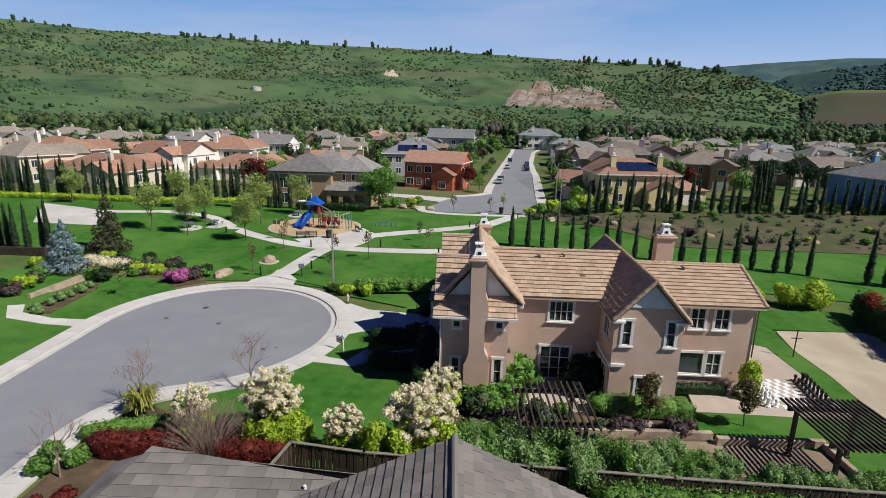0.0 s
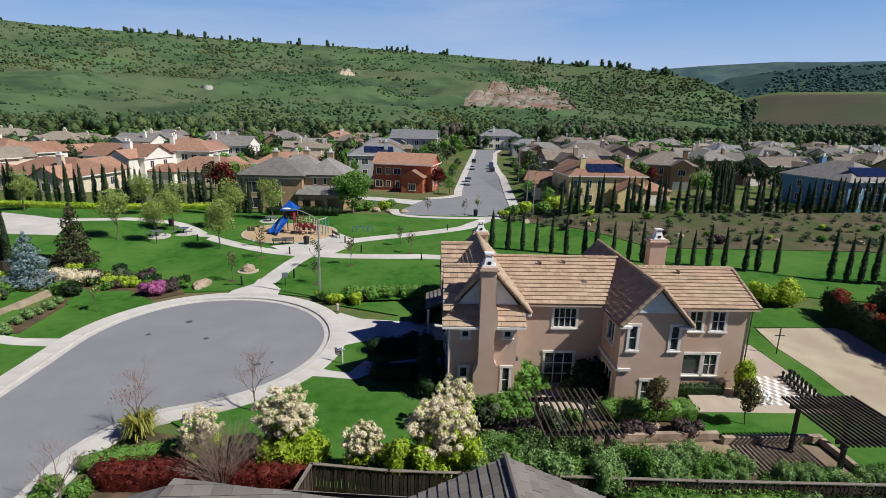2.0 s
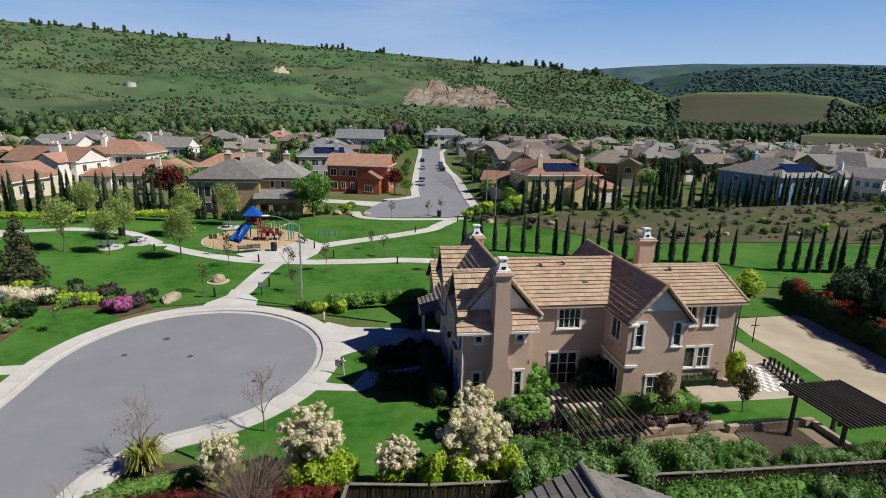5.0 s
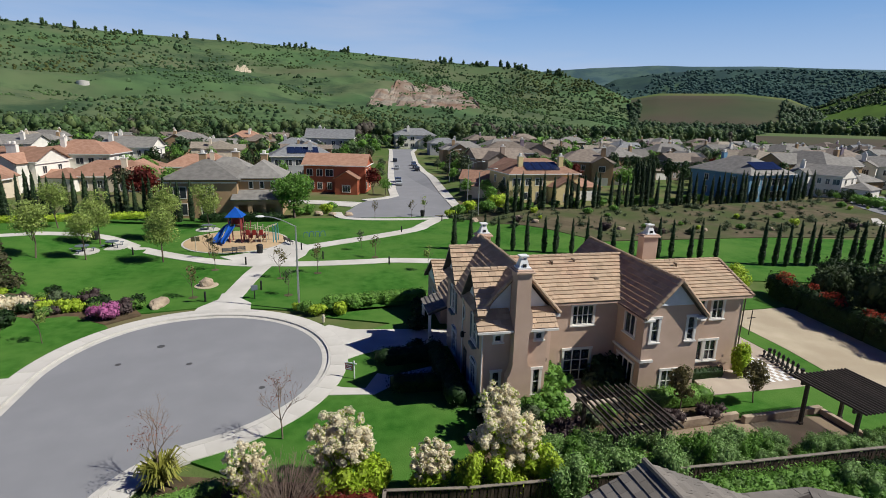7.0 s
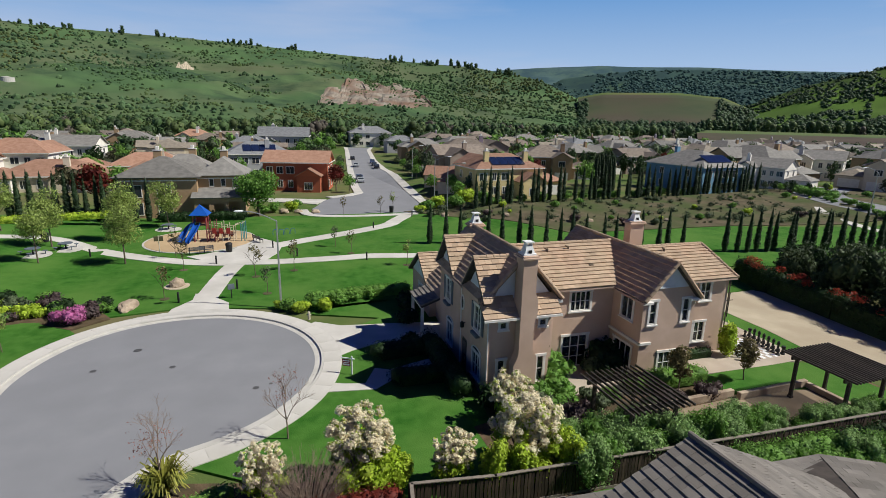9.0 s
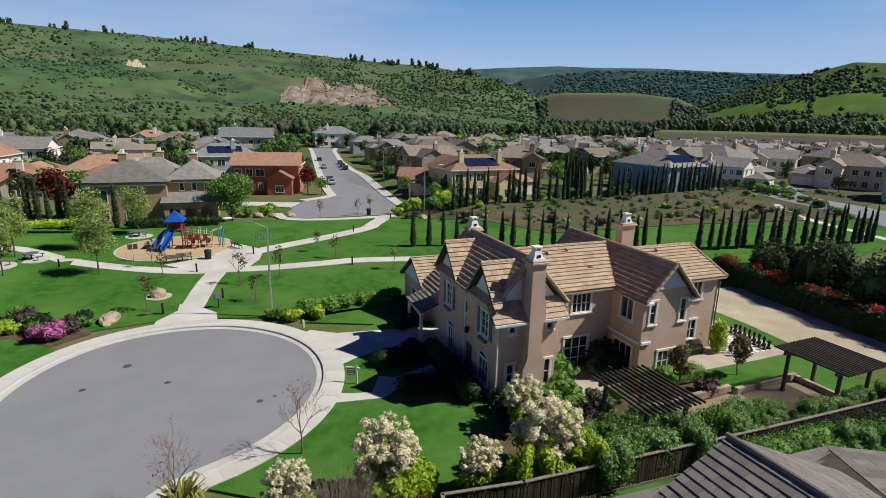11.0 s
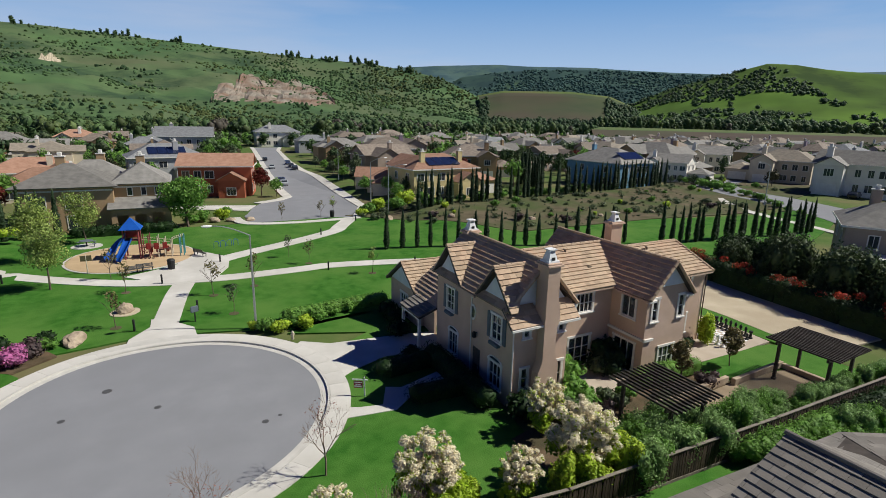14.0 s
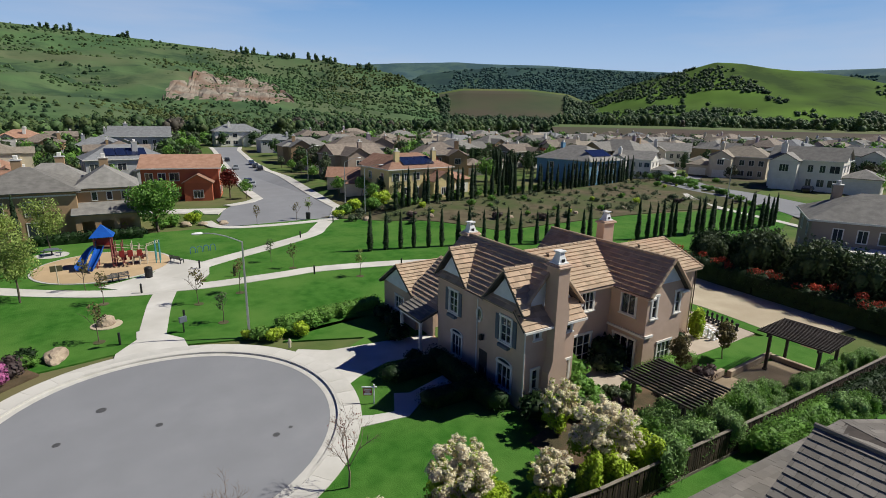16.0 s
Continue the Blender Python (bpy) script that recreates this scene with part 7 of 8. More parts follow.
def hip(bm, x0, x1, y0, y1, z, rise, gable=False, over=0.5, th=0.14):
    """A hipped or gabled roof with its ridge along the longer side."""
    x0, x1, y0, y1 = x0 - over, x1 + over, y0 - over, y1 + over
    if x1 - x0 >= y1 - y0:
        k = 0 if gable else (y1 - y0) / 2 * 0.95
        r0, r1 = Vector((x0 + k, (y0 + y1) / 2, z + rise)), Vector((x1 - k, (y0 + y1) / 2, z + rise))
        c = [Vector((x0, y0, z)), Vector((x1, y0, z)), Vector((x1, y1, z)), Vector((x0, y1, z))]
        fc = [(c[0], c[1], r1, r0), (c[2], c[3], r0, r1)] + ([] if gable else [(c[1], c[2], r1), (c[3], c[0], r0)])
    else:
        k = 0 if gable else (x1 - x0) / 2 * 0.95
        r0, r1 = Vector(((x0 + x1) / 2, y0 + k, z + rise)), Vector(((x0 + x1) / 2, y1 - k, z + rise))
        c = [Vector((x0, y0, z)), Vector((x1, y0, z)), Vector((x1, y1, z)), Vector((x0, y1, z))]
        fc = [(c[1], c[2], r1, r0), (c[3], c[0], r0, r1)] + ([] if gable else [(c[0], c[1], r0), (c[2], c[3], r1)])
    for f in fc:
        slab(bm, f, th)


def far_window(parent, x, y, z, rz, w=1.1, h=1.4, n=2):
    xs = [-w / 2 - 0.12, -w / 2]
    for i in range(1, n):
        xs += [-w / 2 + w * i / n - 0.03, -w / 2 + w * i / n + 0.03]
    xs += [w / 2, w / 2 + 0.12]
    zs = [-0.12, 0.0, h, h + 0.12]
    vs = [(x_, y_, z_) for y_ in (-0.06, 0.02) for z_ in zs for x_ in xs]
    k, fs = len(xs), []
    solid = lambda i, j: 0 <= i < k - 1 and 0 <= j < 3 and (j != 1 or i % 2 == 0)
    for j in range(3):
        for i in range(k - 1):
            if not solid(i, j):
                continue
            a, b, c, d = j * k + i, j * k + i + 1, (j + 1) * k + i + 1, (j + 1) * k + i
            o = 4 * k
            fs.append((a, b, c, d))
            for di, dj, p, q in ((0, -1, a, b), (1, 0, b, c), (0, 1, c, d), (-1, 0, d, a)):
                if not solid(i + di, j + dj):
                    fs.append((p, p + o, q + o, q))
    ob = pypart("window", vs, fs, M["trim"], parent)
    ob.matrix_basis = pose(x, y, z, 0, 0, rz)
    part("pane", boxes((-w / 2, w / 2, -0.02, -0.008, 0, h)), M["pane"], ob)


def suburb_house(label, wall_c, roof_c, w=15.0, d=11.0, storeys=2, wing=True, gable=False, chim=1, solar=False, seed=0, simple=False, garage=True):
    """A detached house with its front towards -y."""
    r = random.Random(seed)
    ob = thing("suburb_house", label, "house", group="suburban houses")
    wm, rm = WALLS[WI[wall_c]], ROOFS[RI[roof_c]]
    hh = 6.1 if storeys == 2 else 3.2
    part("wall", boxes((-w / 2, w / 2, -d / 2, d / 2, -0.8, hh)), wm, ob)
    bm = bmesh.new()
    rise = min(w, d) * 0.26
    hip(bm, -w / 2, w / 2, -d / 2, d / 2, hh, rise, gable)
    part("roof", bm, rm, ob)
    if gable:
        ys = (-d / 2, d / 2)
        for x in (-w / 2, w / 2 - 0.2):
            part("gable", extrude_poly(bmesh.new(), [(x, ys[0], hh), (x, ys[1], hh), (x, 0, hh + rise * 0.94)], (0.2, 0, 0)), wm, ob)
    # lower garage wing at one end, and a block behind with its gable to the back
    if garage:
        gs = r.choice((-1, 1))
        g0, g1 = (w / 2 + 0.002, w / 2 + 6.4) if gs > 0 else (-w / 2 - 6.4, -w / 2 - 0.002)
        part("garage_wall", boxes((g0, g1, -d * 0.42, d * 0.28, -0.8, 3.0)), wm, ob)
        bm = bmesh.new()
        hip(bm, g0, g1, -d * 0.42, d * 0.28, 3.0, 1.7, over=0.4)
        part("garage_roof", bm, rm, ob)
        part("garage_door", boxes((min(g0, g1) + 0.8, max(g0, g1) - 0.8, -d * 0.42 - 0.03, -d * 0.42, 0.0, 2.2)), M["trim"], ob, "pale garage door")
        o, rw = -gs * w * 0.16, w * 0.23
        part("rear_wall", boxes((o - rw, o + rw, d / 2 + 0.002, d / 2 + 4.4, -0.8, hh - 0.1)), wm, ob)
        bm = bmesh.new()
        rr = rw * 0.62
        for sx in (-1, 1):
            slab(bm, [(o + sx * (rw + 0.4), 0.0, hh - 0.1), (o + sx * (rw + 0.4), d / 2 + 4.8, hh - 0.1), (o, d / 2 + 4.8, hh + rr), (o, 0.0, hh + rr)], 0.14)
        part("rear_roof", bm, rm, ob)
        part("rear_gable", extrude_poly(bmesh.new(), [(o - rw, d / 2 + 4.2, hh - 0.1), (o + rw, d / 2 + 4.2, hh - 0.1), (o, d / 2 + 4.2, hh + rr * 0.9)], (0, 0.2, 0)), wm, ob)
        far_window(ob, o, d / 2 + 4.4, 3.6 if storeys == 2 else 0.9, 180, 1.6, 1.3, 2)
    front = -d / 2
    if wing:
        wx, ww, wd = r.choice((-1, 1)) * w * 0.24, w * 0.36, 3.2
        h2 = hh - (0.15 if storeys == 2 and r.random() < 0.6 else 2.6 if storeys == 2 else 0.2)
        part("wing_wall", boxes((wx - ww / 2, wx + ww / 2, front - wd, front - 0.002, -0.8, h2)), wm, ob)
        bm = bmesh.new()
        rz_ = ww * 0.34
        y0, y1 = front - wd - 0.45, front + d * 0.35
        a, b, c = wx - ww / 2 - 0.4, wx + ww / 2 + 0.4, wx
        slab(bm, [(a, y1, h2), (a, y0, h2), (c, y0, h2 + rz_), (c, y1, h2 + rz_)], 0.14)
        slab(bm, [(b, y0, h2), (b, y1, h2), (c, y1, h2 + rz_), (c, y0, h2 + rz_)], 0.14)
        part("wing_roof", bm, rm, ob)
        part("wing_gable", extrude_poly(bmesh.new(), [(wx - ww / 2, front - wd, h2), (wx + ww / 2, front - wd, h2), (wx, front - wd, h2 + rz_ * 0.9)], (0, 0.2, 0)), wm, ob)
        far_window(ob, wx, front - wd, h2 - 2.2 if h2 > 4 else 0.7, 0, 1.6, 1.4, 3)
        if h2 > 4:
            bm = boxes((wx - ww * 0.36, wx + ww * 0.36, front - wd - 0.03, front - wd, 0.0, 2.2))
            part("garage_door", bm, M["trim"], ob, "pale garage door")
        ox = -wx
    else:
        ox = 0
    rows = (3.7,) if simple and storeys == 2 else (3.7, 0.8) if storeys == 2 else (0.9,)
    for z in rows:
        for k in ((-1, 0, 1) if wing else (-2, -1, 0, 1, 2)):
            x = ox + k * w * 0.16
            if abs(x) < w / 2 - 0.8 and not (simple and k == 0):
                far_window(ob, x, front, z, 0, r.choice((0.9, 1.2, 1.6)), 1.4)
        for y in (() if simple else (-d * 0.25, d * 0.2)):
            far_window(ob, -w / 2, y, z, -90, 1.1, 1.4)
            far_window(ob, w / 2, y, z, 90, 1.1, 1.4)
    for i in range(chim):
        cx, cy = r.uniform(-0.4, 0.4) * w, r.choice((-0.28, 0.3)) * d
        c = part("chimney", boxes((cx - 0.55, cx + 0.55, cy - 0.4, cy + 0.4, hh - 1, hh + rise + 0.55, 0.02)), wm, ob)
        part("chimney_cap", boxes((cx - 0.62, cx + 0.62, cy - 0.47, cy + 0.47, hh + rise + 0.55, hh + rise + 0.67), (cx - 0.26, cx + 0.26, cy - 0.26, cy + 0.26, hh + rise + 0.67, hh + rise + 1.2, 0.06)), M["trim"], c)
    if simple:
        return ob
    part("fascia", boxes((-w / 2 - 0.52, w / 2 + 0.52, -d / 2 - 0.54, -d / 2 - 0.5, hh - 0.2, hh + 0.02), (-w / 2 - 0.54, -w / 2 - 0.5, -d / 2 - 0.5, d / 2 + 0.5, hh - 0.2, hh + 0.02), (w / 2 + 0.5, w / 2 + 0.54, -d / 2 - 0.5, d / 2 + 0.5, hh - 0.2, hh + 0.02)), M["trim"], ob)
    if solar:
        run = d / 2 + 0.5 if w >= d else (w / 2 + 0.5) * 0.95
        an = math.degrees(math.atan2(rise, run))
        for i in range(4):
            p = part("solar_panel", boxes((-0.95, 0.95, -1.6, 1.6, 0.05, 0.1, 0.01)), M["solar"], ob, "dark blue solar panel")
            p.matrix_basis = pose((i - 1.5) * 2.0, -d / 2 - 0.5 + run * 0.44, hh + rise * 0.44 + 0.12, an, 0, 0)
    return ob


USED = []


def put(proto, x, y, rz, s=1.0):
    m = pose(x, y, level(x, y) + 0.05, 0, 0, rz) @ Matrix.Diagonal((s, s, s, 1))
    if proto.name in USED:
        return clone(proto, m)
    USED.append(proto.name)
    proto.matrix_basis = m
    return proto


SPEC = [
    ("cream stucco house with tan tiled roof", "cream", "tan", 15, 11, 2, True, False, 1, False, 1),
    ("tan stucco house with grey tiled hipped roof", "tan", "grey", 17, 12, 2, True, False, 1, False, 2),
    ("white stucco house with clay tiled roof", "white", "clay", 16, 12, 2, True, False, 2, False, 3),
    ("taupe house with brown gabled roof", "taupe", "brown", 14, 10, 2, True, True, 1, False, 4),
    ("grey house with slate-coloured hipped roof and solar panels", "grey", "slate", 16, 11, 2, True, False, 1, True, 5),
    ("mauve stucco house with brown tiled roof", "mauve", "brown", 15, 11, 2, True, False, 1, False, 6),
    ("white gabled house with grey roof", "white", "grey", 13, 10, 2, True, True, 1, False, 7),
    ("cream house with clay tiled hipped roof", "cream", "clay", 17, 11, 1, True, False, 1, False, 8),
    ("tan house with brown tiled roof", "tan", "brown", 14, 12, 2, True, False, 1, False, 9),
]
HS = [suburb_house(*q) for q in SPEC]
HF = [suburb_house(*q, simple=True) for q in SPEC]
BRICK = suburb_house("red stucco house with clay tiled roof", "brick", "clay", 13.6, 9, 2, True, True, 0, False, 11, garage=False)
BLUE = suburb_house("deep blue house with grey hipped roof and solar panels", "blue", "grey", 13, 17, 2, False, False, 1, True, 12, garage=False)
YEL = suburb_house("pale yellow house with clay roof and solar panels", "yellow", "clay", 16, 11, 2, True, False, 2, True, 13)
NEARR = suburb_house("taupe neighbouring house with grey-brown hipped roof and white porch", "taupe", "grey", 15, 11, 2, False, False, 1, False, 15, garage=False)
part("porch_roof", boxes((-7.6, 7.6, -8.7, -5.5, 2.95, 3.15, 0.02)), M["trim"], NEARR, "white flat porch roof")
for x in (-7.3, -3.7, 0, 3.7, 7.3):
    part("porch_post", boxes((x - 0.11, x + 0.11, -8.5, -8.28, -0.2, 2.95)), M["trim"], NEARR)
WHITE = suburb_house("white stucco house with steep clay gables", "white", "clay", 15, 10, 2, True, True, 2, False, 16)
ENDH = suburb_house("wide white house closing the street's end", "white", "slate", 18, 11, 2, True, False, 1, False, 17)
PALEBLUE = suburb_house("pale blue-grey gabled house with white trim", "grey", "slate", 16, 11, 2, True, True, 1, False, 18)

# tan house beside the park: two hipped blocks and a low arcade
tan = thing("suburb_house", "tan stucco house with grey tiled hips and a shaded arcade", "house", pose(-23.0, 95.4, level(-23, 95.4), 0, 0, -3), group="suburban houses")
TW, TR = WALLS[WI["tan"]], ROOFS[RI["grey"]]
part("wall", boxes((-10.0, 1.4, 0.0, 11.0, -0.8, 6.4)), TW, tan)
part("wall", boxes((1.402, 8.4, 1.6, 11.4, -0.8, 6.5)), TW, tan)
part("rear_wall", boxes((-7.0, 3.0, 11.002, 17.0, -0.8, 6.2)), TW, tan)
for q in ((-10.0, 1.4, 0.0, 11.0, 6.4, 2.9), (1.402, 8.4, 1.6, 11.4, 6.5, 2.7), (-7.0, 3.0, 9.0, 17.0, 6.2, 3.0)):
    bm = bmesh.new()
    hip(bm, *q, over=0.65)
    part("roof", bm, TR, tan)
bm = bmesh.new()
slab(bm, [(0.6, -2.0, 3.3), (9.0, -2.0, 3.3), (9.0, 1.6, 4.5), (0.6, 1.6, 4.5)], 0.16)
part("arcade_roof", bm, TR, tan)
part("arcade_wall", wall(bmesh.new(), (1.0, -1.6), "u", 7.6, -0.6, 3.2, 0.3, [(0.7, 2.2, 0.0, 2.3), (2.9, 4.4, 0.0, 2.3), (5.1, 6.8, -0.6, 2.5)]), TW, tan)
for x, y, z in ((-3.4, 0.0, 3.3), (-7.6, 0.0, 3.3), (-3.4, 0.0, 0.5), (-7.6, 0.0, 0.5)):
    far_window(tan, x, y, z, 0, 1.9, 1.8, 2)
for x in (3.4, 5.2, 7.0):
    far_window(tan, x, 1.6, 4.75, 0, 0.55, 1.1, 1)
part("band", boxes((1.402, 8.5, 1.52, 1.6, 5.9, 6.1), (-10.05, 1.41, -0.08, 0.0, 5.75, 5.95)), M["trim"], tan)
for x, y in ((-5.6, 8.6), (4.8, 9.4), (-1.0, 14.0)):
    c = part("chimney", boxes((x - 0.6, x + 0.6, y - 0.45, y + 0.45, 6.5, 10.0, 0.02)), TW, tan)
    part("chimney_cap", boxes((x - 0.68, x + 0.68, y - 0.53, y + 0.53, 10.0, 10.14), (x - 0.28, x + 0.28, y - 0.28, y + 0.28, 10.14, 10.7, 0.06)), M["trim"], c)
placed = []


def known(proto, x, y, rz, s=1.0):
    put(proto, x, y, rz, s)
    placed.append((x, y))


placed += [(-26, 101), (-16, 101)]
known(BRICK, -3.0, 132.6, -15, 1.06)
known(YEL, 35.6, 104.0, 3, 0.95)
known(HS[7], 32, 118, 60, 0.8)
known(BLUE, 87.0, 103.5, 5, 0.98)
known(HS[6], 112, 104, -70, 0.85)
known(HS[0], 140, 88, -75, 1.0)
known(HS[6], 129, 66, -78, 1.15)
known(HS[6], 150, 118, -60, 1.0)
known(HS[5], 57, 178, -10, 1.2)
known(HS[8], 66, 138, -20, 1.0)
known(HS[4], -12, 164, 5, 1.1)
known(PALEBLUE, 0, 262, -8, 1.35)
known(ENDH, 53, 328, -4, 1.35)
known(WHITE, -74, 140, -12, 1.1)
known(HS[7], -54, 140, 0, 1.1)
known(HS[7], -33, 138, 4, 1.05)
known(HS[7], -76, 116, -8, 1.1)
known(HS[2], -106, 142, -20, 1.1)
known(HS[7], -118, 178, -25, 1.2)
known(HS[6], -66, 196, -5, 1.15)
known(HS[0], -96, 118, -25, 1.0)
known(HS[7], -40, 166, 5, 1.1)
known(HS[2], -70, 168, -5, 1.1)
known(NEARR, 60.4, 31.0, -62)
rn2 = random.Random(77)


def blocked(x, y):
    if any((x - a) ** 2 + (y - b) ** 2 < 20 ** 2 for a, b in placed):
        return True
    c = interp([(90, 8), (119, 13.5), (163, 20.4), (209, 26.2), (285, 38), (330, 46)], y)
    if abs(x - c) < 18.5 and y < 322:
        return True
    if math.hypot(x - 102, y - 66) < 24 or (75 < x < 116 and 20 < y < 100):
        return True
    if y < 108 + max(0, (-x - 40) * 0.1) and x < 30:
        return True
    if x > 20 and y < 108 - max(0, (x - 130) * 1.4) and x < 118:
        return True
    return False


# rows of lots to the foot of the hills
HOUSES = []
for row in range(12):
    yy = 118 + row * 30
    for k in range(-13, 20):
        x = k * 31 + (row % 2) * 9 + rn2.uniform(-2.5, 2.5) + 0.12 * (yy - 116)
        y = yy + rn2.uniform(-3, 3)
        a = math.degrees(math.atan2(x, y))
        d = math.hypot(x, y)
        if a < -48 or a > 76 or d > interp([(-48, 330), (0, 330), (30, 400), (50, 430), (76, 400)], a) or blocked(x, y):
            continue
        HOUSES.append((x, y, d))
for k in range(60):
    x, y = 118 + rn2.uniform(0, 260), -10 + rn2.uniform(0, 120)
    d = math.hypot(x, y)
    if d < 400 and not blocked(x, y) and all((x - a) ** 2 + (y - b) ** 2 > 23 ** 2 for a, b, _ in HOUSES) and math.degrees(math.atan2(x, y)) < 80:
        HOUSES.append((x, y, d))
for x, y, d in sorted(HOUSES, key=lambda q: q[2]):
    az = math.degrees(math.atan2(x, y))
    pool = (2, 0, 7, 1, 0, 6, 1, 8) if az < -10 else (0, 3, 4, 5, 8, 0, 2, 1) if az < 30 else (4, 3, 6, 0, 5, 8, 6, 1)
    put((HS if d < 185 else HF)[rn2.choice(pool)], x, y, rn2.choice((0, 0, 90, -90, 180)) + rn2.uniform(-9, 9), rn2.uniform(0.9, 1.12))

for proto in HS + HF:
    if proto.name not in USED:
        for o in (*proto.children_recursive, proto):
            bpy.data.objects.remove(o)

# trees among the houses
FT = [tree("far_tree", "green leafy suburban tree among houses", 7.0, 2.8, m, 200 + i, 620, 0.34, 0.15, 0.15, 14, deep=1) for i, m in enumerate((L["dark"], L["green"], L["olive"], L["wood"], L["pine"]))]
cnt = 0
SPOTS = []
for k in range(9000):
    a, d = rn2.uniform(-47, 77), rn2.uniform(100, 460)
    x, y = d * math.sin(radians(a)), d * math.cos(radians(a))
    c = interp([(90, 8), (119, 13.5), (163, 20.4), (209, 26.2), (285, 38), (330, 46)], y)
    if abs(x - c) < 14 and y < 312 or (x < -6 and y < 155 and rn2.random() < 0.75) or (x > 18 and y < 125 and rn2.random() < 0.6) or (y < 104 and -40 < x < 118) or (75 < x < 118 and 20 < y < 104) or (x < -8 and y < 112 and x > -110) or cnt >= 1900:
        continue
    if any((x - p) ** 2 + (y - q) ** 2 < 12 ** 2 for p, q in placed) or any(abs(x - p) < 8.6 and abs(y - q) < 7.6 for p, q, _ in HOUSES):
        continue
    SPOTS.append((d, x, y))
    cnt += 1
SPOTS.sort()
for d, x, y in SPOTS[:330]:
    place(FT[rn2.choice((0, 1, 1, 2, 3, 3, 4))], x, y, rn2.uniform(0.6, 1.1), rn2.uniform(0, 360), rn2.uniform(0.65, 1.25))
groves = {0: [], 1: [], 2: []}
for d, x, y in SPOTS[330:]:
    for q in range(3):
        g = rn2.uniform(1.3, 2.7)
        groves[(0, 1, 0, 2)[int(d * 7) % 4]].append(((x + rn2.uniform(-1.5, 1.5), y + rn2.uniform(-1.5, 1.5), level(x, y) + rn2.uniform(1.6, 6.6)), (g, g, g)))
for k, mname in ((0, "wood"), (1, "green"), (2, "olive")):
    tagged(leaves("far_trees", groves[k], len(groves[k]) * 26, 0.7, L[mname], None, 300 + k, core=0.7), "green trees filling the far suburb", "trees", kind="stuff")
for i, (x, y) in enumerate(((23.5, 112), (25.5, 124), (27.5, 138), (30, 154), (32.5, 170), (35, 188), (7.5, 140), (9.5, 152), (12, 170), (14.5, 188), (24, 97), (28, 101), (26, 106), (30, 99), (7, 122))):
    place(FT[(1, 2)[i % 2]], x, y, 0.62, i * 40)

for i in range(16):
    place(FT[(3, 1, 2, 0)[i % 4]], rn2.uniform(101, 117), rn2.uniform(91, 98), rn2.uniform(0.22, 0.42), i * 61)


# parked cars
def car(label, mat, seed):
    ob = thing("car", label, "car", group="parked cars")
    bm = bmesh.new()
    pr = [(-2.2, 0.35), (2.2, 0.35), (2.25, 0.75), (1.3, 0.95), (0.6, 1.42), (-1.3, 1.45), (-2.05, 0.98), (-2.25, 0.8)]
    extrude_poly(bm, [(x, -0.88, z) for x, z in pr], (0, 1.76, 0))
    bmesh.ops.bevel(bm, geom=bm.edges[:], offset=0.07, segments=2, affect="EDGES")
    part("body", bm, mat, ob)
    part("windscreen", extrude_poly(bmesh.new(), [(1.26, -0.75, 0.98), (0.64, -0.68, 1.38), (0.64, 0.68, 1.38), (1.26, 0.75, 0.98)], (0.03, 0, 0.02)), M["pane"], ob)
    part("rear_window", extrude_poly(bmesh.new(), [(-2.0, -0.75, 1.02), (-1.4, -0.68, 1.4), (-1.4, 0.68, 1.4), (-2.0, 0.75, 1.02)], (-0.03, 0, 0.02)), M["pane"], ob)
    for y in (-0.895, 0.875):
        part("side_window", boxes((-1.2, 0.75, y, y + 0.02, 0.98, 1.34)), M["pane"], ob)
    for x in (-1.4, 1.4):
        for y in (-0.86, 0.66):
            w = part("wheel", tube(bmesh.new(), (x, y, 0.33), (x, y + 0.2, 0.33), 0.33, 0.33, 14), M["blackmetal"], ob)
            part("rim", tube(bmesh.new(), (x, y - 0.01, 0.33), (x, y + 0.21, 0.33), 0.2, 0.2, 10), M["steel"], w)
    return ob


PAINT = [material("car_paint_" + n, c, c, 1, 0.25, 0, spec=0.6) for n, c in (("silver", (0.42, 0.44, 0.46)), ("dark", (0.02, 0.022, 0.028)), ("blue", (0.04, 0.06, 0.14)))]
CARS = [car("silver parked car at the kerb", PAINT[0], 1), car("black parked car at the kerb", PAINT[1], 2), car("dark blue parked car at the kerb", PAINT[2], 3)]
for x, y, k, a in ((13.6, 143.5, 0, 82), (14.6, 151, 2, 82), (20.4, 190, 0, 82), (26.6, 184, 1, 262), (29.4, 205, 2, 262), (24.6, 222, 1, 82), (27.6, 193, 1, 262), (120, 62, 1, 10)):
    place(CARS[k], x, y, 1.0, a, dz=0.06)


# ---- woods on the hills ----
def blob_wood(name, label, spots, mat, seed, sub=1):
    """Many crowns with uneven outlines, joined: a wood nobody could count."""
    r = np.random.RandomState(seed)
    bm = bmesh.new()
    bmesh.ops.create_icosphere(bm, subdivisions=sub, radius=1)
    base = np.array([v.co[:] for v in bm.verts])
    tri = np.array([[v.index for v in f.verts] for f in bm.faces])
    bm.free()
    vs, fs = [], []
    for i, (x, y, z, s) in enumerate(spots):
        k = base * (0.72 + 0.5 * r.rand(len(base), 1)) * np.array([s, s, s * r.uniform(0.7, 1.15)])
        vs.append(k + np.array([x, y, z + s * 0.45]))
        fs.append(tri + i * len(base))
    me = bpy.data.meshes.new(name)
    me.from_pydata(np.concatenate(vs).tolist(), [], np.concatenate(fs).tolist())
    me.materials.append(mat)
    ob = new(name, me)
    return tagged(ob, label, "trees", kind="stuff")


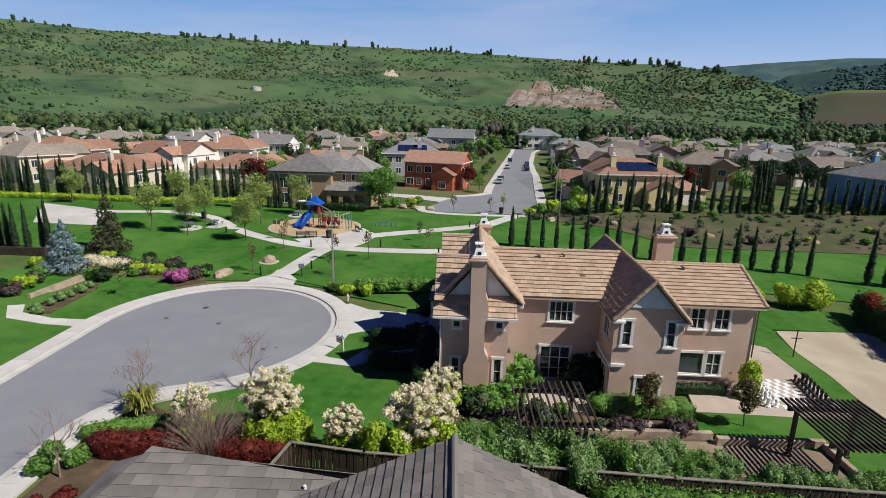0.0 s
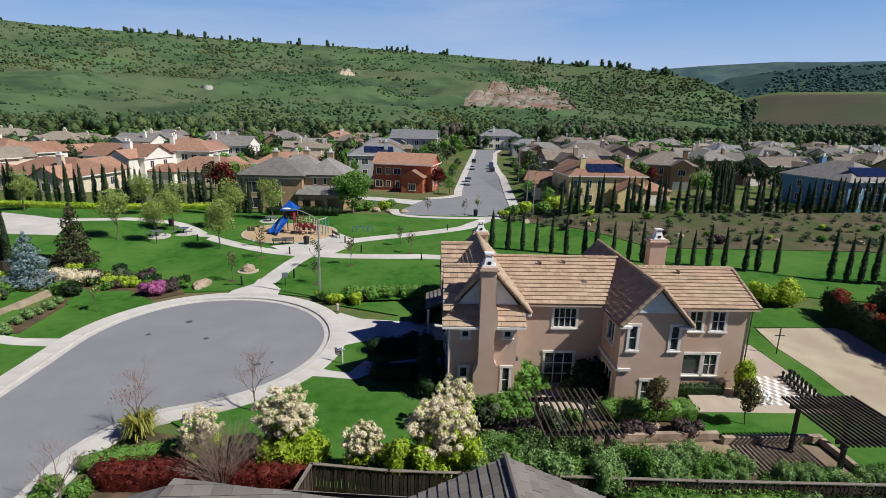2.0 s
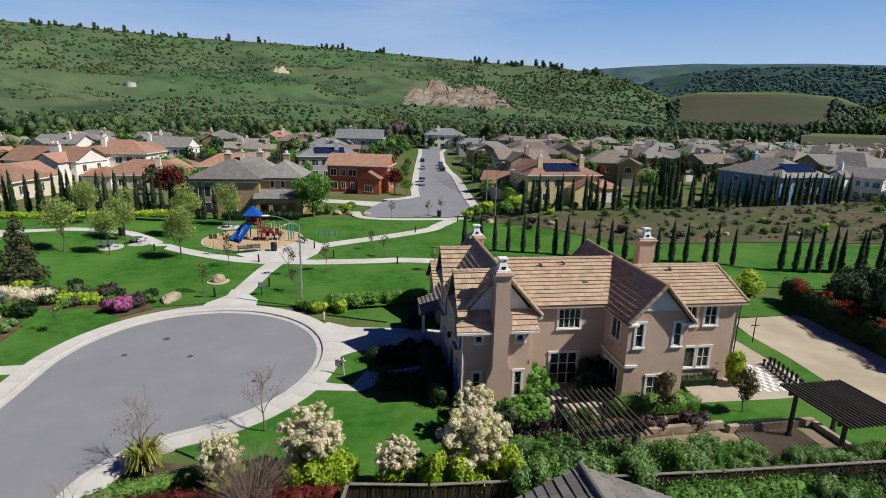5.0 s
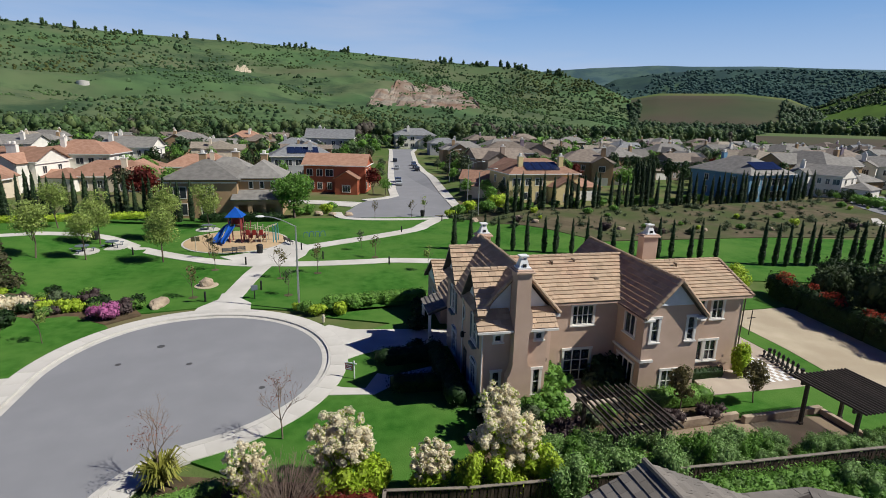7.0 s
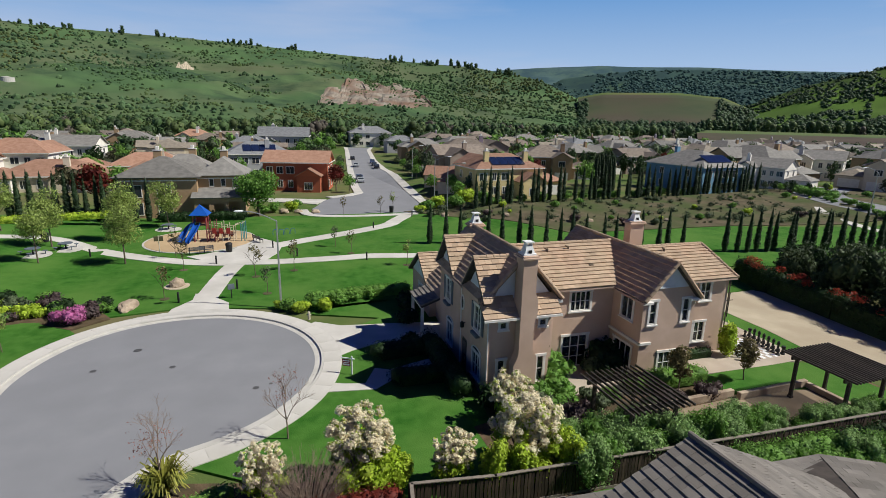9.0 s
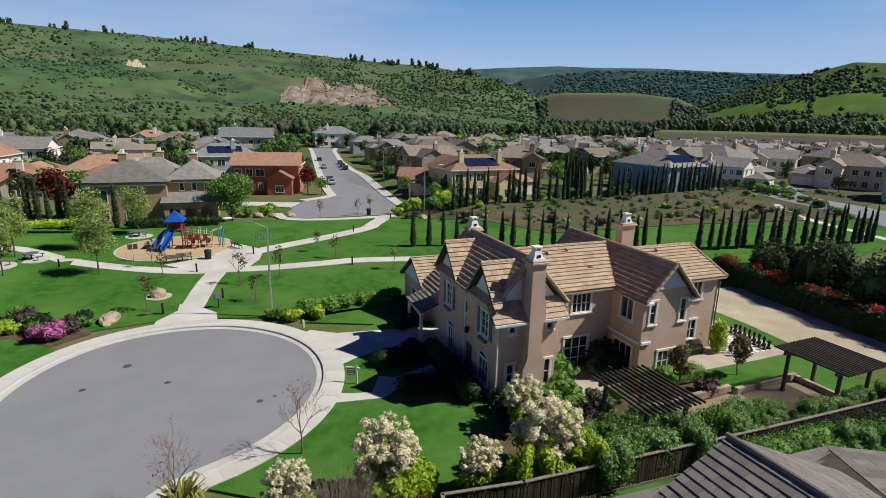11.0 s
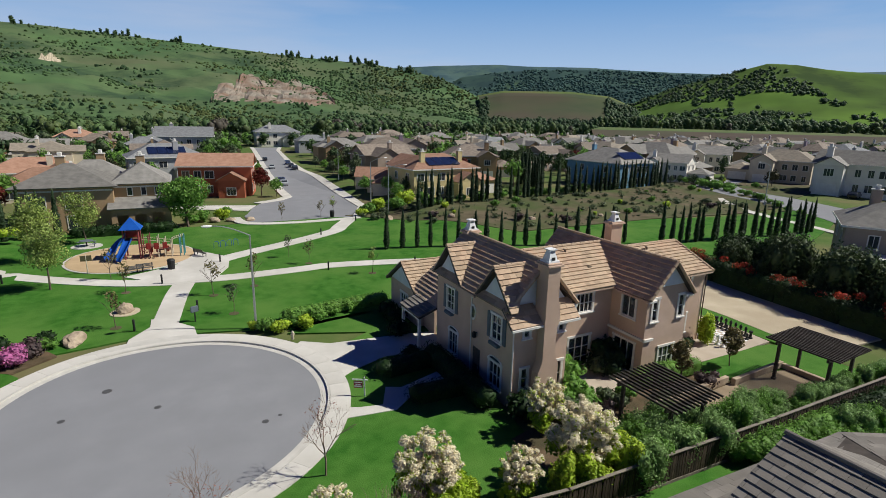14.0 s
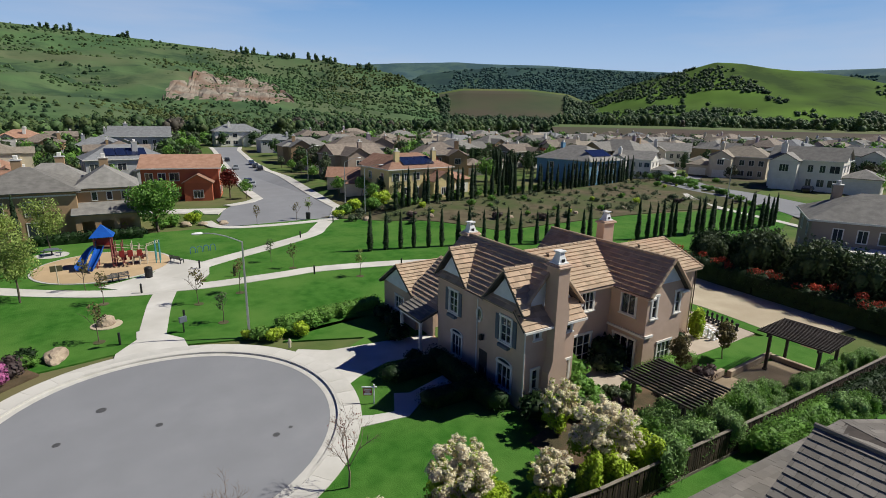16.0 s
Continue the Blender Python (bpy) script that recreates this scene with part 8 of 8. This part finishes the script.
bpy.context.view_layer.update()


def on_hill(obname, x, y):
    ob = bpy.data.objects[obname]
    hit, p, n, _ = ob.ray_cast(Vector((x, y, 900)), Vector((0, 0, -1)))
    return p.z if hit else None


r3 = random.Random(9)
# oak greens take a touch of the hillside's painted haze
M["wood"] = material("oak_woodland", (0.044, 0.080, 0.040), (0.078, 0.126, 0.056), 0.05, 0.95, 0.0, island=0.5, spec=0.05)
# crowns on the far range are coloured bluish to stand for haze
M["wood_far"] = material("woodland_haze_tint", (0.046, 0.090, 0.084), (0.070, 0.120, 0.102), 0.05, 0.95, 0.0, island=0.25, spec=0.05)
spots = []
for k in range(16000):
    a = r3.uniform(-55, 36)
    t = r3.random() ** 1.2
    n0, f0 = interp(NEAR_A, a), interp(FAR_A, a)
    d = n0 + (f0 - n0) * t
    x, y = d * math.sin(radians(a)), d * math.cos(radians(a))
    dens = fbm(x, y, 0.006, 4) + 0.6 * fbm(x, y, 0.02, 3) + (0.9 if t < 0.1 else 0.3 if t < 0.25 else 0) + (0.45 if a > 12 else 0) + (0.95 if t > 0.58 and -44 < a < -11 else 0)
    if dens < 0.5 or len(spots) > 5600:
        continue
    z = on_hill("hill_main", x, y)
    if z is not None:
        spots.append((x, y, z, r3.choice((1.2, 1.5, 1.9, 2.4, 3.2)) * r3.uniform(0.8, 1.2) * (0.8 + 0.5 * t)))
# trees along the crest, in uneven groups
crest = []
for k in range(420):
    a = r3.uniform(-40, 28)
    if fbm(a * 40, 7, 0.012, 3) + r3.uniform(-0.35, 0.35) < (0.05 if a > -28 else 0.4):
        continue
    f0 = interp(FAR_A, a)
    d = f0 * r3.uniform(0.985, 1.005)
    x, y = d * math.sin(radians(a)), d * math.cos(radians(a))
    z = on_hill("hill_main", x, y)
    if z is not None:
        g = r3.uniform(2.2, 4.6)
        for q in range(r3.choice((1, 2, 2, 3))):
            crest.append(((x, y, z + g * (0.6 + 1.1 * q)), (g, g, g * 1.15)))
tagged(leaves("crest_trees", crest, len(crest) * 60, 1.1, L["wood"], None, 320, core=0.75), "dark trees standing along the hill's crest", "trees", kind="stuff")
brush = []
for k in range(20000):
    a = r3.uniform(-50, 35)
    t = r3.random() ** 1.3
    n0, f0 = interp(NEAR_A, a), interp(FAR_A, a)
    d = n0 + (f0 - n0) * t
    x, y = d * math.sin(radians(a)), d * math.cos(radians(a))
    if fbm(x, y, 0.007, 4) + 0.6 * fbm(x + 90, y, 0.045, 3) + (0.3 if a > 8 else 0) < 0.2 or len(brush) >= 8500:
        continue
    z = on_hill("hill_main", x, y)
    if z is not None:
        brush.append((x, y, z - 0.4, r3.uniform(1.1, 2.6) * (0.8 + 0.7 * t)))
M["brush"] = material("green_hill_scrub", (0.048, 0.090, 0.040), (0.082, 0.138, 0.054), 0.02, 0.95, 0.0, island=0.4, spec=0.05, c3=(0.075, 0.085, 0.03))
blob_wood("hill_scrub", "low green scrub scattered over the hillside", brush, M["brush"], 7)
blob_wood("hillside_oaks", "dark scattered oaks over the green hillside", spots, M["wood"], 1)
belt = {"wood": [], "wood_pale": [], "wood_brown": []}
for k in range(3400):
    a = r3.uniform(-50, 78)
    d = interp([(-50, 400), (0, 400), (20, 470), (36, 620), (45, 600), (78, 560)], a) + r3.uniform(-60, 70)
    x, y = d * math.sin(radians(a)), d * math.cos(radians(a))
    base = -0.6
    if a > 44:
        if r3.random() < 0.45:
            continue
        d, base = d + 95, 9.0
        x, y = d * math.sin(radians(a)), d * math.cos(radians(a))
    g = r3.uniform(2.4, 5.0)
    kin = "wood_brown" if fbm(x, y, 0.012, 3) > 0.45 else "wood_pale" if r3.random() < 0.3 else "wood"
    tall = r3.uniform(0.9, 1.5)
    for q in range(3):
        e = g * r3.uniform(0.6, 1.0)
        belt[kin].append(((x + r3.uniform(-0.7, 0.7) * g, y + r3.uniform(-0.7, 0.7) * g, base + g * tall * (0.5 + 0.6 * q)), (e, e, e * 0.9 * tall)))
for i, (kin, what) in enumerate((("wood", "dark green"), ("wood_pale", "pale green"), ("wood_brown", "brown leafless"))):
    tagged(leaves("valley_wood", belt[kin], len(belt[kin]) * 26, 0.85, L[kin], None, 330 + i, core=0.8), "belt of " + what + " trees at the hills' foot", "trees", kind="stuff")
spots = []
for k in range(7000):
    a = r3.uniform(43, 90)
    d = r3.uniform(640, 1250)
    x, y = d * math.sin(radians(a)), d * math.cos(radians(a))
    t = (d - 640) / 610
    dens = fbm(x, y, 0.006, 4) + 0.4 * fbm(x, y, 0.02, 3) + (0.3 if t < 0.5 else -0.15) + (0.9 if a < 57 and t > 0.4 else 0)
    if dens < 0.3:
        continue
    z = on_hill("hill_east", x, y)
    if z is not None:
        g = r3.uniform(2.4, 5.4)
        spots.append(((x, y, z + g * 0.4), (g, g, g * r3.uniform(0.75, 1.1))))
tagged(leaves("east_oaks", spots, len(spots) * 26, 1.0, L["oak_dark"], None, 335, core=0.72), "dark oaks over the rounded eastern hill", "trees", kind="stuff")
spots = []
for k in range(13000):
    a, d = r3.uniform(30, 72), r3.uniform(1200, 1900)
    x, y = d * math.sin(radians(a)), d * math.cos(radians(a))
    if fbm(x, y, 0.006, 4) < r3.uniform(-0.75, -0.15):
        continue
    z = on_hill("hill_middle", x, y)
    if z is not None:
        spots.append((x, y, z - 1.5, r3.uniform(3.0, 6.0)))
blob_wood("ridge_woods", "woods over the distant range tinted blue-green for haze", spots, M["wood_far"], 4)
# bare quarry face, dirt scar and tank on the hillside
M["quarry"] = material("bare_quarry_rock", (0.19, 0.168, 0.135), (0.33, 0.29, 0.235), 0.05, 0.95, 0.0, c3=(0.185, 0.115, 0.078), big=0.35, detail=8)


def rise_at(a, e, obname="hill_main"):
    """How far off, along the bearing a, a hillside first stands e degrees above eye level."""
    d = 430.0
    while d < 1600:
        z = on_hill(obname, d * math.sin(radians(a)), d * math.cos(radians(a)))
        if z is not None and math.degrees(math.atan2(z - 17.4, d)) >= e:
            return d
        d += 6
    return d


def scar(name, label, a0, a1, e0, e1, mat, seed, rough=4.0, proud=2.5, n=44, m_=20):
    """A bare face on the hillside, from bearing a0 to a1, with a ragged outline."""
    vs, fs = [], []
    for i in range(n + 1):
        u = i / n
        a = a0 + (a1 - a0) * u
        env = math.sin(math.pi * u) ** 0.45
        rag = 0.75 + 0.35 * noise.noise(Vector((u * 7, seed, 0.3)))
        d0, d1 = rise_at(a, e0), rise_at(a, e0 + (e1 - e0) * env * rag)
        for j in range(m_ + 1):
            v = j / m_
            d = d0 + (d1 - d0) * v
            x, y = d * math.sin(radians(a)), d * math.cos(radians(a))
            z = on_hill("hill_main", x, y) or 0
            edge = i in (0, n) or j in (0, m_)
            z += -3.0 if edge else proud * env * min(1, 5 * v, 5 * (1 - v)) + rough * noise.fractal(Vector((u * 11, v * 6, seed)), 0.8, 2.0, 4)
            vs.append((x, y, z))
    for i in range(n):
        for j in range(m_):
            fs.append((i * (m_ + 1) + j, (i + 1) * (m_ + 1) + j, (i + 1) * (m_ + 1) + j + 1, i * (m_ + 1) + j + 1))
    return tagged(pypart(name, vs, fs, mat), label, "hillside", kind="structure")


scar("quarry_face", "bare tan and rust rock face of an old quarry", 5.0, 17.2, 0.9, 4.5, M["quarry"], 1, 3.2)
scar("dirt_scar", "pale dirt clearing on the hillside", -7.6, -5.9, 3.9, 4.85, M["gravel"], 2, 0.8, 1.5, 18, 8)
tank = thing("water_tank", "round pale water tank on the hillside", "water tank")
tank_d = rise_at(-20.2, 2.1)
tx, ty = tank_d * math.sin(radians(-20.2)), tank_d * math.cos(radians(-20.2))
tank.matrix_basis = pose(tx, ty, on_hill("hill_main", tx, ty) or 0)
bm = tube(bmesh.new(), (0, 0, -2), (0, 0, 4), 7, 7, 24)
tube(bm, (0, 0, 4), (0, 0, 5.0), 7.2, 1.0, 24)
part("shell", bm, M["kerb"], tank)
# fields in the valley to the east
M["field"] = material("brown_vineyard_rows", (0.062, 0.044, 0.032), (0.088, 0.062, 0.043), 0.03, 0.95, 0.0, c3=(0.060, 0.064, 0.030), big=0.3)
M["slope"] = material("olive_field", (0.044, 0.062, 0.026), (0.064, 0.086, 0.032), 0.012, 0.95, 0.0, c3=(0.066, 0.056, 0.034), big=0.5, detail=8)
M["meadow"] = material("bright_meadow", (0.062, 0.105, 0.028), (0.095, 0.145, 0.038), 0.02, 0.95, 0.0, c3=(0.12, 0.12, 0.05), big=0.3)


def sector(name, a0, a1, d0, d1, z0, z1, mat, label):
    vs, fs = [], []
    for i in range(25):
        a = radians(a0 + (a1 - a0) * i / 24)
        for d, z in ((d0, z0), (d1, z1)):
            vs.append((d * math.sin(a), d * math.cos(a), z))
    fs = [(2 * i, 2 * i + 2, 2 * i + 3, 2 * i + 1) for i in range(24)]
    tagged(pypart(name, vs, fs, mat), label, "field", kind="structure")


sector("field_green", 43.5, 82, 566, 625, 9.4, 11.4, M["meadow"], "green strip of field beyond the brown one")
sector("field_brown", 43.5, 82, 455, 566, 2.0, 9.4, M["field"], "brown ploughed field beyond the houses")
hill("field_slope", 32.5, 49.5, [(32.5, 2.3), (35, 2.75), (42, 2.75), (46, 2.35), (49.5, 0.9)], [(30, 760)], [(30, 1120)], M["slope"], "brown-green sloping field below the ridge", rough=0.15, naz=40, nd=20)
hill("field_slope_top", 32.5, 49.5, [(32.5, 2.45), (35, 2.95), (42, 2.95), (46, 2.5), (49.5, 1.0)], [(30, 1050)], [(30, 1200)], M["meadow"], "green strip at the top of the sloping field", rough=0.15, naz=40, nd=10)
bpy.context.view_layer.update()
spots = []
for k in range(2600):
    a, d = r3.uniform(31, 51), r3.uniform(620, 1100)
    x, y = d * math.sin(radians(a)), d * math.cos(radians(a))
    z = on_hill("field_slope", x, y)
    if fbm(x, y, 0.01, 3) + (0.9 if d < 870 or a > 45.5 or a < 33.5 else -0.9) > 0:
        g = r3.uniform(3.2, 6.2)
        spots.append(((x, y, (z if z is not None else -0.6) + g * 0.6), (g, g, g * r3.uniform(0.9, 1.4))))
for k in range(70):
    a, d = r3.uniform(41, 46.5), r3.uniform(425, 452)
    g = r3.uniform(1.8, 3.4)
    spots.append(((d * math.sin(radians(a)), d * math.cos(radians(a)), 1.2 + g * 0.7), (g, g, g * r3.uniform(0.9, 1.3))))
tagged(leaves("field_wood", spots, len(spots) * 26, 1.0, L["oak_dark"], None, 336, core=0.75), "dark trees below the sloping field", "trees", kind="stuff")
